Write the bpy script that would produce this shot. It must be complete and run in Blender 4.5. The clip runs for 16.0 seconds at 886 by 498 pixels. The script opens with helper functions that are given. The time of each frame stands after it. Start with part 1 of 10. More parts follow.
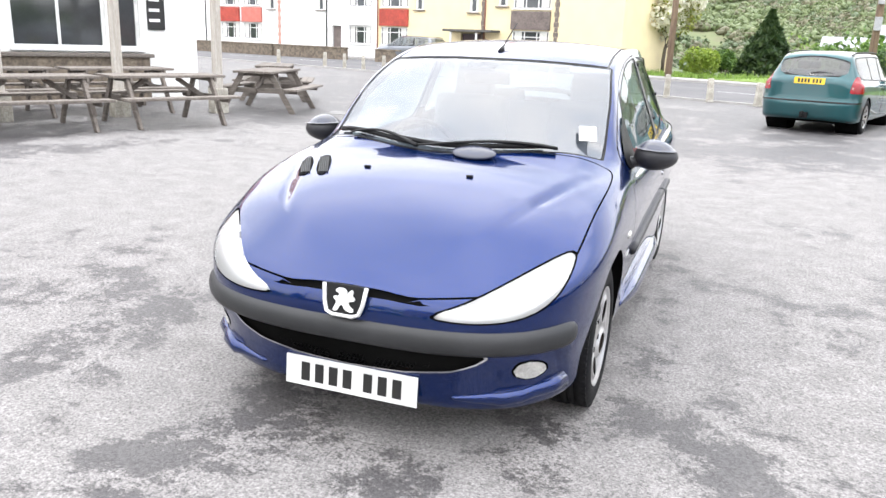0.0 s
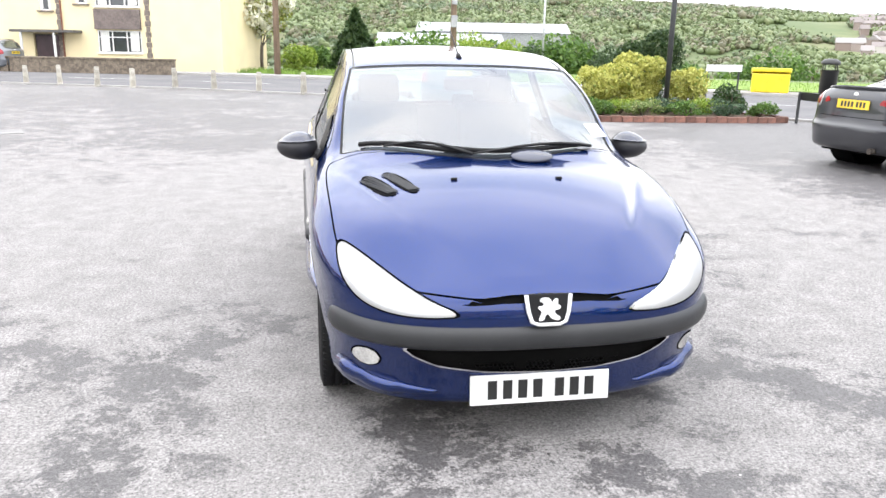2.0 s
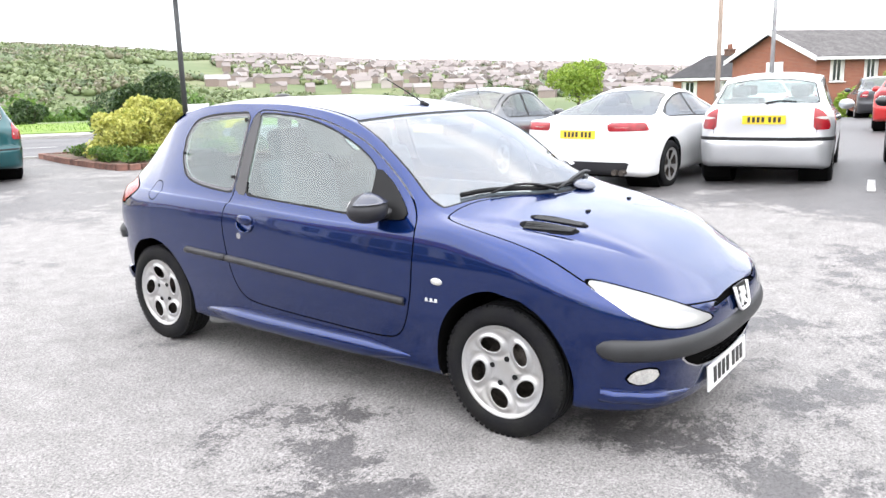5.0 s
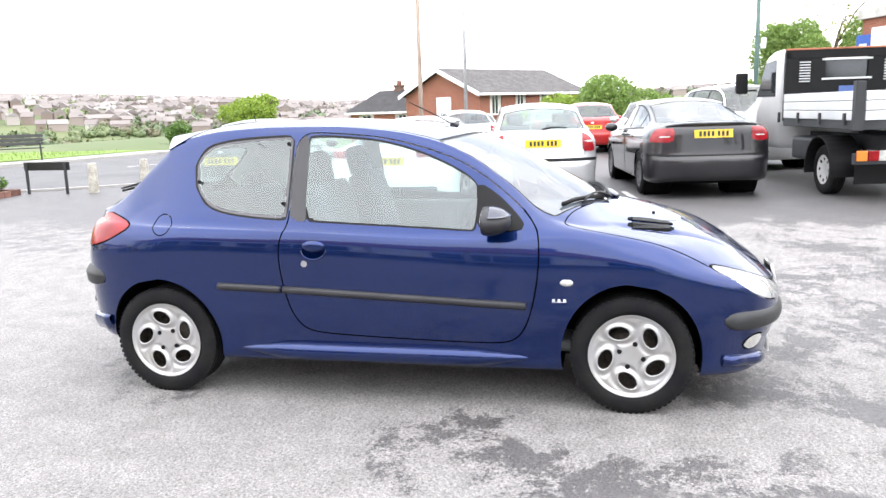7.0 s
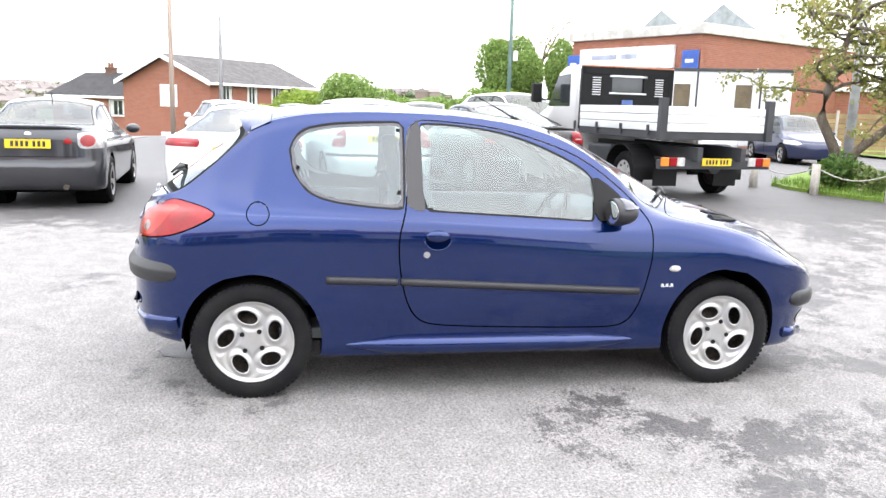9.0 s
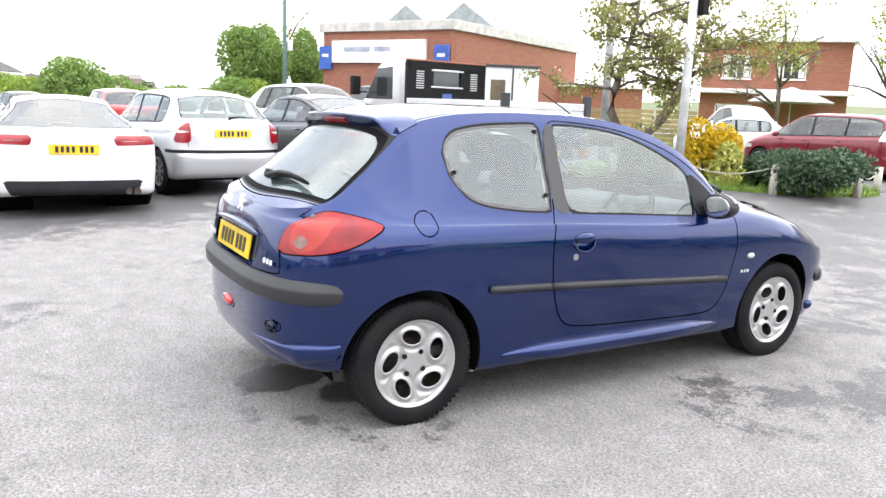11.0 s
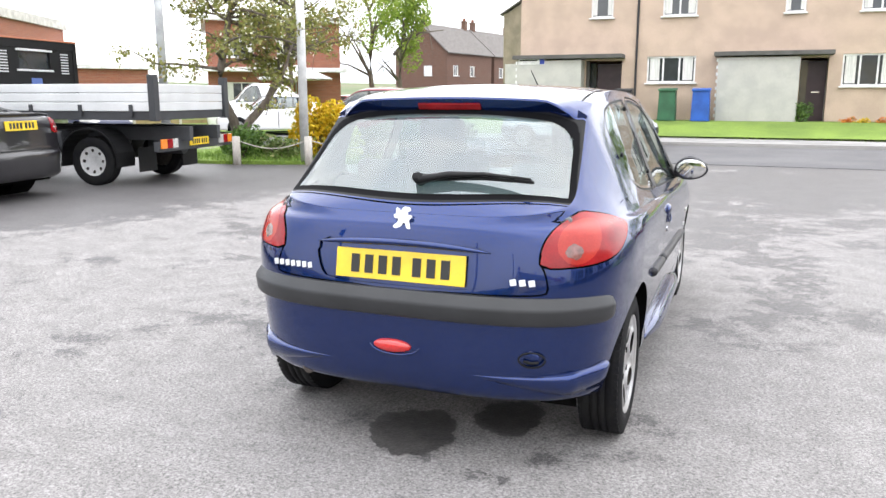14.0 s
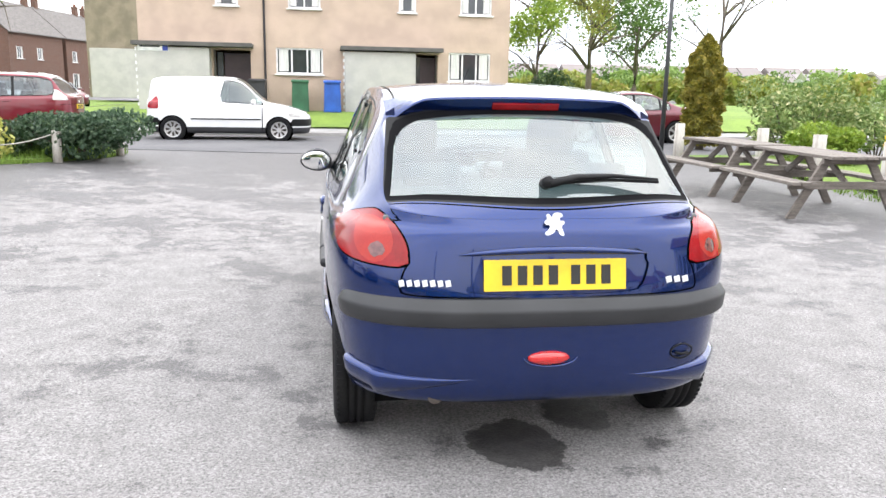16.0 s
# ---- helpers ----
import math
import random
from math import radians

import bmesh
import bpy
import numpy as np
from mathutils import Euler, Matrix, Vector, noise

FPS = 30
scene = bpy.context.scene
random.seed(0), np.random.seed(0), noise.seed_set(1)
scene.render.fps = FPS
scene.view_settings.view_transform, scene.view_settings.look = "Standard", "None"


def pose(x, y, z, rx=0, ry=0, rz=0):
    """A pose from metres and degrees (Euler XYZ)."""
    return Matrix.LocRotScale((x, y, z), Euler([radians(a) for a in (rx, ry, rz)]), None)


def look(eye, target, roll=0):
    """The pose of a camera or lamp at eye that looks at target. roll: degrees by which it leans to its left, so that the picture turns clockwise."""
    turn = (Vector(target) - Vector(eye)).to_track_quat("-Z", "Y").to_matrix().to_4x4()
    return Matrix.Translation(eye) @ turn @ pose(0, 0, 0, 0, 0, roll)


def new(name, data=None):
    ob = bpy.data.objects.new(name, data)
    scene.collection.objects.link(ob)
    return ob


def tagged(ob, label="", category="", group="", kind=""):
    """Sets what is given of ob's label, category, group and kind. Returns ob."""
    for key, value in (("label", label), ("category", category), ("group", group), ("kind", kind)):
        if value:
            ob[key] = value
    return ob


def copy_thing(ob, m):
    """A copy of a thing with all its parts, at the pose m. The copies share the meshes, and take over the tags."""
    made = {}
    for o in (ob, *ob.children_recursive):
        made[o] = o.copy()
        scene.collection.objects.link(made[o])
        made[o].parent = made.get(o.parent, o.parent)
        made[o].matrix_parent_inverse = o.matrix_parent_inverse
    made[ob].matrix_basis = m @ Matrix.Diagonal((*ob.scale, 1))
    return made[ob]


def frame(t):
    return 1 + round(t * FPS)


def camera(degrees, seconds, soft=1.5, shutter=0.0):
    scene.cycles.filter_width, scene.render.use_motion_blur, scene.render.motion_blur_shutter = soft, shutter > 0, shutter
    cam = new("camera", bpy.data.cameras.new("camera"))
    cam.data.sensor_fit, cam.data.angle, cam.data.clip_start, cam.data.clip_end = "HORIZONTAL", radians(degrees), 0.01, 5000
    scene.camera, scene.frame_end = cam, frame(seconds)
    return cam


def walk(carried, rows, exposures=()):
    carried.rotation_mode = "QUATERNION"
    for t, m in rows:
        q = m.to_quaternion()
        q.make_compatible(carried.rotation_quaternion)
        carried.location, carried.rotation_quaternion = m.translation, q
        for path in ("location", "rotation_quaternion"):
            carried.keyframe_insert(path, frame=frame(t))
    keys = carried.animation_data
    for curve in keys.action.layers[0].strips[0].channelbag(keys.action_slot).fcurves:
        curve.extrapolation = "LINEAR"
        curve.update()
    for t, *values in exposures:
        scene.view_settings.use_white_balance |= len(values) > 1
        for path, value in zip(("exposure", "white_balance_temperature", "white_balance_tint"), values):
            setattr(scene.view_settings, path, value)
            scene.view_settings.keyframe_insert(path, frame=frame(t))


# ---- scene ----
cam = camera(59.5, 16.0)

PATH = [
    (0, (1.17, -4.201, 1.424), (0.506, -2.389, 0.899), 2.2),
    (0.5, (0.698, -4.401, 1.424), (0.286, -2.51, 0.92), 1.4),
    (1, (0.226, -4.446, 1.4), (0.048, -2.517, 0.902), 0.7),
    (1.5, (-0.317, -4.453, 1.401), (-0.235, -2.516, 0.91), 2.3),
    (2, (-0.818, -4.409, 1.419), (-0.473, -2.504, 0.917), 1.1),
    (2.3, (-1.114, -4.293, 1.451), (-0.621, -2.422, 0.948), 1.1),
    (2.5, (-1.282, -4.247, 1.427), (-0.699, -2.4, 0.925), 1.0),
    (2.8, (-1.547, -4.171, 1.454), (-0.816, -2.377, 0.958), 0.5),
    (3, (-1.778, -4.128, 1.443), (-0.952, -2.373, 0.954), 0.2),
    (3.1, (-1.919, -4.112, 1.408), (-1.052, -2.376, 0.923), 0.0),
    (3.5, (-2.205, -3.864, 1.441), (-1.208, -2.197, 0.964), -0.6),
    (4, (-2.652, -3.615, 1.452), (-1.452, -2.081, 0.998), -1.0),
    (4.2, (-2.804, -3.495, 1.473), (-1.529, -2.024, 1.013), -0.8),
    (6.3, (-4.17, -1.78, 1.476), (-2.325, -1.099, 1.111), -2.0),
    (6.5, (-4.272, -1.608, 1.492), (-2.407, -0.994, 1.111), -1.2),
    (7, (-4.393, -1.122, 1.464), (-2.471, -0.699, 1.111), -1.8),
    (7.5, (-4.542, -0.594, 1.455), (-2.585, -0.348, 1.12), -0.4),
    (7.6, (-4.526, -0.488, 1.46), (-2.565, -0.279, 1.125), -0.1),
    (8, (-4.561, -0.083, 1.437), (-2.59, -0.026, 1.102), 0.8),
    (8.5, (-4.528, 0.442, 1.437), (-2.562, 0.318, 1.094), 1.3),
    (9, (-4.481, 0.934, 1.439), (-2.542, 0.6, 1.077), 1.7),
    (9.2, (-4.411, 1.129, 1.419), (-2.486, 0.718, 1.065), 1.7),
    (11.3, (-3.477, 3.055, 1.421), (-1.853, 1.939, 1.077), 2.5),
    (11.5, (-3.336, 3.197, 1.394), (-1.764, 2.005, 1.067), 2.6),
    (12, (-2.936, 3.513, 1.397), (-1.5, 2.164, 1.052), 1.8),
    (12.5, (-2.553, 3.854, 1.403), (-1.29, 2.349, 1.032), 1.8),
    (13, (-2.101, 4.031, 1.391), (-1.0, 2.411, 0.988), 1.4),
    (13.3, (-1.789, 4.166, 1.371), (-0.812, 2.47, 0.962), 1.1),
    (13.5, (-1.64, 4.245, 1.394), (-0.742, 2.506, 0.984), 0.7),
    (13.7, (-1.451, 4.306, 1.394), (-0.625, 2.529, 0.991), 0.5),
    (14, (-1.17, 4.353, 1.375), (-0.453, 2.527, 0.988), -0.0),
    (14.5, (-0.676, 4.412, 1.376), (-0.218, 2.505, 0.985), -0.5),
    (15, (-0.177, 4.481, 1.383), (0.004, 2.533, 0.968), 0.2),
    (15.5, (0.301, 4.408, 1.386), (0.284, 2.454, 0.959), 0.4),
    (16, (0.811, 4.392, 1.395), (0.507, 2.457, 0.992), 1.1),
]
walk(cam, [(t, look(eye, target, roll)) for t, eye, target, roll in PATH], exposures=((0.0, 0.77), (3.5, 0.84), (7.5, 0.93), (9.2, 0.98), (11.5, 0.68), (14.0, 0.64), (16.0, 0.72)))

# ---- light: bright overcast spring sky, a weak broad sun behind the cloud ----
SUN_UP, SUN_ROUND = 48, 215
world = bpy.data.worlds.new("overcast_sky")
scene.world = world
world.use_nodes = True
wn, wl = world.node_tree.nodes, world.node_tree.links
wn.clear()
w_out, w_bg = wn.new("ShaderNodeOutputWorld"), wn.new("ShaderNodeBackground")
w_sky = wn.new("ShaderNodeTexSky")
w_sky.sky_type, w_sky.sun_disc = "NISHITA", False
w_sky.sun_elevation, w_sky.sun_rotation = radians(SUN_UP), radians(SUN_ROUND)
w_sky.air_density, w_sky.dust_density, w_sky.ozone_density = 1.0, 3.0, 1.0
w_co, w_map = wn.new("ShaderNodeTexCoord"), wn.new("ShaderNodeMapping")
w_map.inputs["Scale"].default_value = (1.0, 1.0, 2.6)
w_cl = wn.new("ShaderNodeTexNoise")
w_cl.inputs["Scale"].default_value, w_cl.inputs["Detail"].default_value = 1.6, 3.0
w_ramp = wn.new("ShaderNodeValToRGB")
w_ramp.color_ramp.elements[0].position, w_ramp.color_ramp.elements[0].color = 0.34, (0.70, 0.76, 0.88, 1)
w_ramp.color_ramp.elements[1].position, w_ramp.color_ramp.elements[1].color = 0.64, (1.18, 1.17, 1.16, 1)
# an overcast sky is brighter overhead than at the horizon
w_sep, w_up, w_cloud = wn.new("ShaderNodeSeparateXYZ"), wn.new("ShaderNodeMapRange"), wn.new("ShaderNodeVectorMath")
w_up.inputs["From Min"].default_value, w_up.inputs["From Max"].default_value = 0.0, 1.0
w_up.inputs["To Min"].default_value, w_up.inputs["To Max"].default_value = 9.5, 18.5
w_cloud.operation = "SCALE"
w_mix = wn.new("ShaderNodeMix")
w_mix.data_type, w_mix.inputs["Factor"].default_value = "RGBA", 0.9
wl.new(w_co.outputs["Generated"], w_map.inputs["Vector"])
wl.new(w_co.outputs["Generated"], w_sep.inputs["Vector"])
wl.new(w_sep.outputs["Z"], w_up.inputs["Value"])
wl.new(w_map.outputs["Vector"], w_cl.inputs["Vector"])
wl.new(w_cl.outputs["Fac"], w_ramp.inputs["Fac"])
wl.new(w_ramp.outputs["Color"], w_cloud.inputs[0])
wl.new(w_up.outputs["Result"], w_cloud.inputs["Scale"])
wl.new(w_sky.outputs["Color"], w_mix.inputs["A"])
wl.new(w_cloud.outputs["Vector"], w_mix.inputs["B"])
wl.new(w_mix.outputs["Result"], w_bg.inputs["Color"])
w_bg.inputs["Strength"].default_value = 0.145
wl.new(w_bg.outputs["Background"], w_out.inputs["Surface"])

sun = new("sun", bpy.data.lights.new("sun", "SUN"))
sun.data.energy, sun.data.angle, sun.data.color = 1.1, radians(170), (1.0, 0.97, 0.93)
_a, _e = radians(SUN_ROUND), radians(SUN_UP)
sun.matrix_world = look((0, 0, 0), (-math.sin(_a) * math.cos(_e), -math.cos(_a) * math.cos(_e), -math.sin(_e)))


# ---- materials ----
def principled(name):
    m = bpy.data.materials.new(name)
    m.use_nodes = True
    n = m.node_tree.nodes
    return m, n, m.node_tree.links, n["Principled BSDF"]


def surf(name, color, rough=0.6, metal=0.0, coat=0.0, other=None, scale=3.0, spread=0.12, fine=0.12, grain=60.0,
         bump=0.0, bump_scale=None, stretch=(1, 1, 1), per_piece=0.0, spec=0.5, coords="Object"):
    """A surface of two colours mixed by a broad noise, with fine grain over it and slight relief."""
    m, n, l, b = principled(name)
    co, mp = n.new("ShaderNodeTexCoord"), n.new("ShaderNodeMapping")
    mp.inputs["Scale"].default_value = stretch
    l.new(co.outputs[coords], mp.inputs["Vector"])
    broad, small = n.new("ShaderNodeTexNoise"), n.new("ShaderNodeTexNoise")
    broad.inputs["Scale"].default_value, broad.inputs["Detail"].default_value = scale, 5
    small.inputs["Scale"].default_value, small.inputs["Detail"].default_value = grain, 3
    for t in (broad, small):
        l.new(mp.outputs["Vector"], t.inputs["Vector"])
    ramp = n.new("ShaderNodeValToRGB")
    other = other or tuple(c * 0.72 for c in color)
    ramp.color_ramp.elements[0].position, ramp.color_ramp.elements[0].color = 0.5 - spread, (*other, 1)
    ramp.color_ramp.elements[1].position, ramp.color_ramp.elements[1].color = 0.5 + spread, (*color, 1)
    l.new(broad.outputs["Fac"], ramp.inputs["Fac"])
    rng = n.new("ShaderNodeMapRange")
    rng.inputs["From Min"].default_value, rng.inputs["From Max"].default_value = 0.3, 0.7
    rng.inputs["To Min"].default_value, rng.inputs["To Max"].default_value = 1 - fine, 1 + fine
    l.new(small.outputs["Fac"], rng.inputs["Value"])
    mul = n.new("ShaderNodeVectorMath")
    mul.operation = "SCALE"
    l.new(ramp.outputs["Color"], mul.inputs[0])
    l.new(rng.outputs["Result"], mul.inputs["Scale"])
    last = mul.outputs["Vector"]
    if per_piece:
        info, r2, m2 = n.new("ShaderNodeObjectInfo"), n.new("ShaderNodeMapRange"), n.new("ShaderNodeVectorMath")
        r2.inputs["To Min"].default_value, r2.inputs["To Max"].default_value = 1 - per_piece, 1 + per_piece
        m2.operation = "SCALE"
        l.new(info.outputs["Random"], r2.inputs["Value"])
        l.new(last, m2.inputs[0])
        l.new(r2.outputs["Result"], m2.inputs["Scale"])
        last = m2.outputs["Vector"]
    l.new(last, b.inputs["Base Color"])
    b.inputs["Roughness"].default_value, b.inputs["Metallic"].default_value = rough, metal
    b.inputs["Specular IOR Level"].default_value = spec
    b.inputs["Coat Weight"].default_value, b.inputs["Coat Roughness"].default_value = coat, 0.03
    if bump:
        bp, bt = n.new("ShaderNodeBump"), n.new("ShaderNodeTexNoise")
        bt.inputs["Scale"].default_value, bt.inputs["Detail"].default_value = bump_scale or grain, 4
        l.new(mp.outputs["Vector"], bt.inputs["Vector"])
        l.new(bt.outputs["Fac"], bp.inputs["Height"])
        bp.inputs["Strength"].default_value, bp.inputs["Distance"].default_value = bump, 0.01
        l.new(bp.outputs["Normal"], b.inputs["Normal"])
    return m


def paint(name, color, metal=0.35, rough=0.38, dirt=0.12):
    return surf(name, color, rough=rough, metal=metal, coat=1.0, other=tuple(c * (1 - dirt) + 0.01 for c in color), scale=1.2, fine=0.05, grain=900, spec=0.2)


def pane(name, tint, gloss_ior=1.5, veil=0.0, veil_color=(0.5, 0.52, 0.54)):
    """Clear tinted sheet glass: transparent, gloss that grows towards grazing, and a thin diffuse veil."""
    m = bpy.data.materials.new(name)
    m.use_nodes = True
    n, l = m.node_tree.nodes, m.node_tree.links
    n.clear()
    out, tr, gl, lw = (n.new("ShaderNode" + k) for k in ("OutputMaterial", "BsdfTransparent", "BsdfGlossy", "LayerWeight"))
    tr.inputs["Color"].default_value, gl.inputs["Roughness"].default_value = (*tint, 1), 0.015
    lw.inputs["Blend"].default_value = 0.5
    f0 = ((gloss_ior - 1) / (gloss_ior + 1)) ** 2
    power, share = n.new("ShaderNodeMath"), n.new("ShaderNodeMath")
    power.operation, power.inputs[1].default_value = "POWER", 5.0
    share.operation, share.inputs[1].default_value, share.inputs[2].default_value = "MULTIPLY_ADD", 1 - f0, f0
    l.new(lw.outputs["Facing"], power.inputs[0])
    l.new(power.outputs[0], share.inputs[0])
    veil_bsdf, mix0, mix = n.new("ShaderNodeBsdfDiffuse"), n.new("ShaderNodeMixShader"), n.new("ShaderNodeMixShader")
    veil_bsdf.inputs["Color"].default_value = (*veil_color, 1)
    mix0.inputs[0].default_value = veil
    l.new(tr.outputs[0], mix0.inputs[1])
    l.new(veil_bsdf.outputs[0], mix0.inputs[2])
    l.new(share.outputs[0], mix.inputs[0])
    l.new(mix0.outputs[0], mix.inputs[1])
    l.new(gl.outputs[0], mix.inputs[2])
    l.new(mix.outputs[0], out.inputs["Surface"])
    return m


def asphalt_material():
    """Worn car-park asphalt: pale weathered skin, darker ragged damp patches, stone speckle."""
    m, n, l, b = principled("worn_asphalt")
    co = n.new("ShaderNodeTexCoord")

    def noise_(scale, detail=6.0, rough=0.6, distort=0.0):
        t = n.new("ShaderNodeTexNoise")
        t.inputs["Scale"].default_value, t.inputs["Detail"].default_value = scale, detail
        t.inputs["Roughness"].default_value, t.inputs["Distortion"].default_value = rough, distort
        l.new(co.outputs["Object"], t.inputs["Vector"])
        return t.outputs["Fac"]

    def ramp_(src, stops):
        r = n.new("ShaderNodeValToRGB")
        while len(r.color_ramp.elements) < len(stops):
            r.color_ramp.elements.new(0.5)
        for e, (p, c) in zip(r.color_ramp.elements, stops):
            e.position, e.color = p, (*c, 1) if len(c) == 3 else c
        l.new(src, r.inputs["Fac"])
        return r.outputs["Color"]

    def math_(op, a, c):
        k = n.new("ShaderNodeMath")
        k.operation = op
        for i, v in enumerate((a, c)):
            if isinstance(v, (int, float)):
                k.inputs[i].default_value = v
            else:
                l.new(v, k.inputs[i])
        return k.outputs[0]

    def mix_(f, a, c):
        k = n.new("ShaderNodeMix")
        k.data_type = "RGBA"
        l.new(f, k.inputs["Factor"])
        for s, v in (("A", a), ("B", c)):
            if isinstance(v, tuple):
                k.inputs[s].default_value = (*v, 1)
            else:
                l.new(v, k.inputs[s])
        return k.outputs["Result"]

    # ragged patches: a broad field broken up by finer and finer ones
    broad, mid, patch, ragged, stone = noise_(0.30, 3, 0.55), noise_(1.3, 4, 0.6, 0.5), noise_(5.0, 4, 0.6), noise_(14.0, 8, 0.84), noise_(70.0, 4, 0.85)
    field = math_("MULTIPLY", broad, 0.70)
    for part_, share in ((mid, 0.90), (patch, 0.60), (ragged, 0.84), (noise_(34.0, 5, 0.85), 0.48)):
        field = math_("ADD", field, math_("MULTIPLY", part_, share))
    # fresher, darker surface with a wavering edge: the parking bays, the far ends and the strip by the tables
    sep = n.new("ShaderNodeSeparateXYZ")
    l.new(co.outputs["Object"], sep.inputs[0])
    waver = math_("MULTIPLY", math_("SUBTRACT", mid, 0.5), 3.0)
    fresh = None
    for axis, a, b_, most in (("X", 3.6, 6.2, 0.34), ("X", -4.6, -7.0, 0.20), ("Y", 4.8, 8.0, 0.26), ("Y", -5.0, -8.5, 0.22)):
        rng = n.new("ShaderNodeMapRange")
        rng.interpolation_type = "SMOOTHSTEP"
        rng.inputs["From Min"].default_value, rng.inputs["From Max"].default_value, rng.inputs["To Max"].default_value = a, b_, most
        l.new(math_("ADD", sep.outputs[axis], waver), rng.inputs["Value"])
        fresh = rng.outputs["Result"] if fresh is None else math_("MAXIMUM", fresh, rng.outputs["Result"])
    field = math_("SUBTRACT", field, fresh)
    # the skin is worn more evenly beside and behind the car than before it
    even = n.new("ShaderNodeMapRange")
    even.interpolation_type = "SMOOTHSTEP"
    even.inputs["From Min"].default_value, even.inputs["From Max"].default_value = -2.9, 1.2
    even.inputs["To Min"].default_value, even.inputs["To Max"].default_value = 0.06, 0.22
    l.new(sep.outputs["Y"], even.inputs["Value"])
    field = math_("ADD", field, even.outputs["Result"])
    # darker asphalt in soft ellipses round the nose of the parked car
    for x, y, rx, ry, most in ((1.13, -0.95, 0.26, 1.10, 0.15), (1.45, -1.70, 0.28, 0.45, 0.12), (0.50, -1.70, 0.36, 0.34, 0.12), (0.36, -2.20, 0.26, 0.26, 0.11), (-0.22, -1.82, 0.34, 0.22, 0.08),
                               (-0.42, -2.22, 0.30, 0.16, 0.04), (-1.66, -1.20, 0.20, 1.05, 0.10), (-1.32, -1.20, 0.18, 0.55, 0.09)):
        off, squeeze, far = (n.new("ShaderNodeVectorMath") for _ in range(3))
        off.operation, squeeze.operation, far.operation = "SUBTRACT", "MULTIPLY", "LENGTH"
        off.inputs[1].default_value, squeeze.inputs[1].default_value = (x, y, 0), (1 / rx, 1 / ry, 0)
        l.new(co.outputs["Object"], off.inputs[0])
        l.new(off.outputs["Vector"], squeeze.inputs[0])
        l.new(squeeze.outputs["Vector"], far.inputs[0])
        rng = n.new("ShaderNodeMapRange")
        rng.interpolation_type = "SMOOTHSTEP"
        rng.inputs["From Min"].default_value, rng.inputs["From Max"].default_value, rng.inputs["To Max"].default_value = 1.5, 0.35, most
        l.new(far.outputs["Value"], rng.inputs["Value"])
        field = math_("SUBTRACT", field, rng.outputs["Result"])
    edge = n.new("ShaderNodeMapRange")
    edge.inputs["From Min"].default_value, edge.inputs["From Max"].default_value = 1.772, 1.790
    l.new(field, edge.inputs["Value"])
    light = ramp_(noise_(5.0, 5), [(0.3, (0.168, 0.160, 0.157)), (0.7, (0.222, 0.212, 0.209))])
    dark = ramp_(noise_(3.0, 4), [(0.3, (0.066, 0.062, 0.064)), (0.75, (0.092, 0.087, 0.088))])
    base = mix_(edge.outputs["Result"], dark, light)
    speck = n.new("ShaderNodeMapRange")
    speck.inputs["From Min"].default_value, speck.inputs["From Max"].default_value = 0.3, 0.7
    speck.inputs["To Min"].default_value, speck.inputs["To Max"].default_value = 0.34, 1.66
    chips = n.new("ShaderNodeTexVoronoi")
    chips.inputs["Scale"].default_value = 150.0
    l.new(co.outputs["Object"], chips.inputs["Vector"])
    tone = n.new("ShaderNodeSeparateColor")
    l.new(chips.outputs["Color"], tone.inputs[0])
    l.new(math_("ADD", math_("MULTIPLY", stone, 0.80), math_("MULTIPLY", tone.outputs[0], 0.20)), speck.inputs["Value"])
    mul = n.new("ShaderNodeVectorMath")
    mul.operation = "SCALE"
    l.new(base, mul.inputs[0])
    l.new(speck.outputs["Result"], mul.inputs["Scale"])
    l.new(mul.outputs["Vector"], b.inputs["Base Color"])
    rr = n.new("ShaderNodeMapRange")
    rr.inputs["To Min"].default_value, rr.inputs["To Max"].default_value = 0.55, 0.9
    l.new(edge.outputs["Result"], rr.inputs["Value"])
    l.new(rr.outputs["Result"], b.inputs["Roughness"])
    bp = n.new("ShaderNodeBump")
    bp.inputs["Strength"].default_value, bp.inputs["Distance"].default_value = 0.55, 0.008
    l.new(math_("ADD", stone, math_("MULTIPLY", edge.outputs["Result"], 0.4)), bp.inputs["Height"])
    l.new(bp.outputs["Normal"], b.inputs["Normal"])
    return m


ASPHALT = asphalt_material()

ROAD = surf("road_asphalt", (0.115, 0.112, 0.116), rough=0.85, other=(0.085, 0.083, 0.088), scale=0.6, fine=0.25, grain=80, bump=0.3)
PAVING = surf("concrete_paving", (0.29, 0.282, 0.275), rough=0.9, scale=1.5, fine=0.15, bump=0.2)
KERB = surf("kerb_concrete", (0.34, 0.33, 0.315), rough=0.9, other=(0.3, 0.29, 0.28), scale=2.5, fine=0.2, bump=0.3)
LINE = surf("road_line_paint", (0.62, 0.61, 0.60), rough=0.75, other=(0.36, 0.35, 0.35), scale=6, spread=0.2, fine=0.2)
GRASS_SOIL = surf("lawn_turf", (0.16, 0.24, 0.035), rough=0.95, other=(0.11, 0.175, 0.025), scale=0.8, fine=0.35, grain=35, bump=0.5)
GRASS = surf("grass_blades", (0.18, 0.29, 0.04), rough=0.7, other=(0.11, 0.19, 0.025), scale=1.5, fine=0.3, grain=20)
SOIL = surf("bed_soil", (0.11, 0.075, 0.05), rough=0.95, scale=4, fine=0.3, bump=0.6)
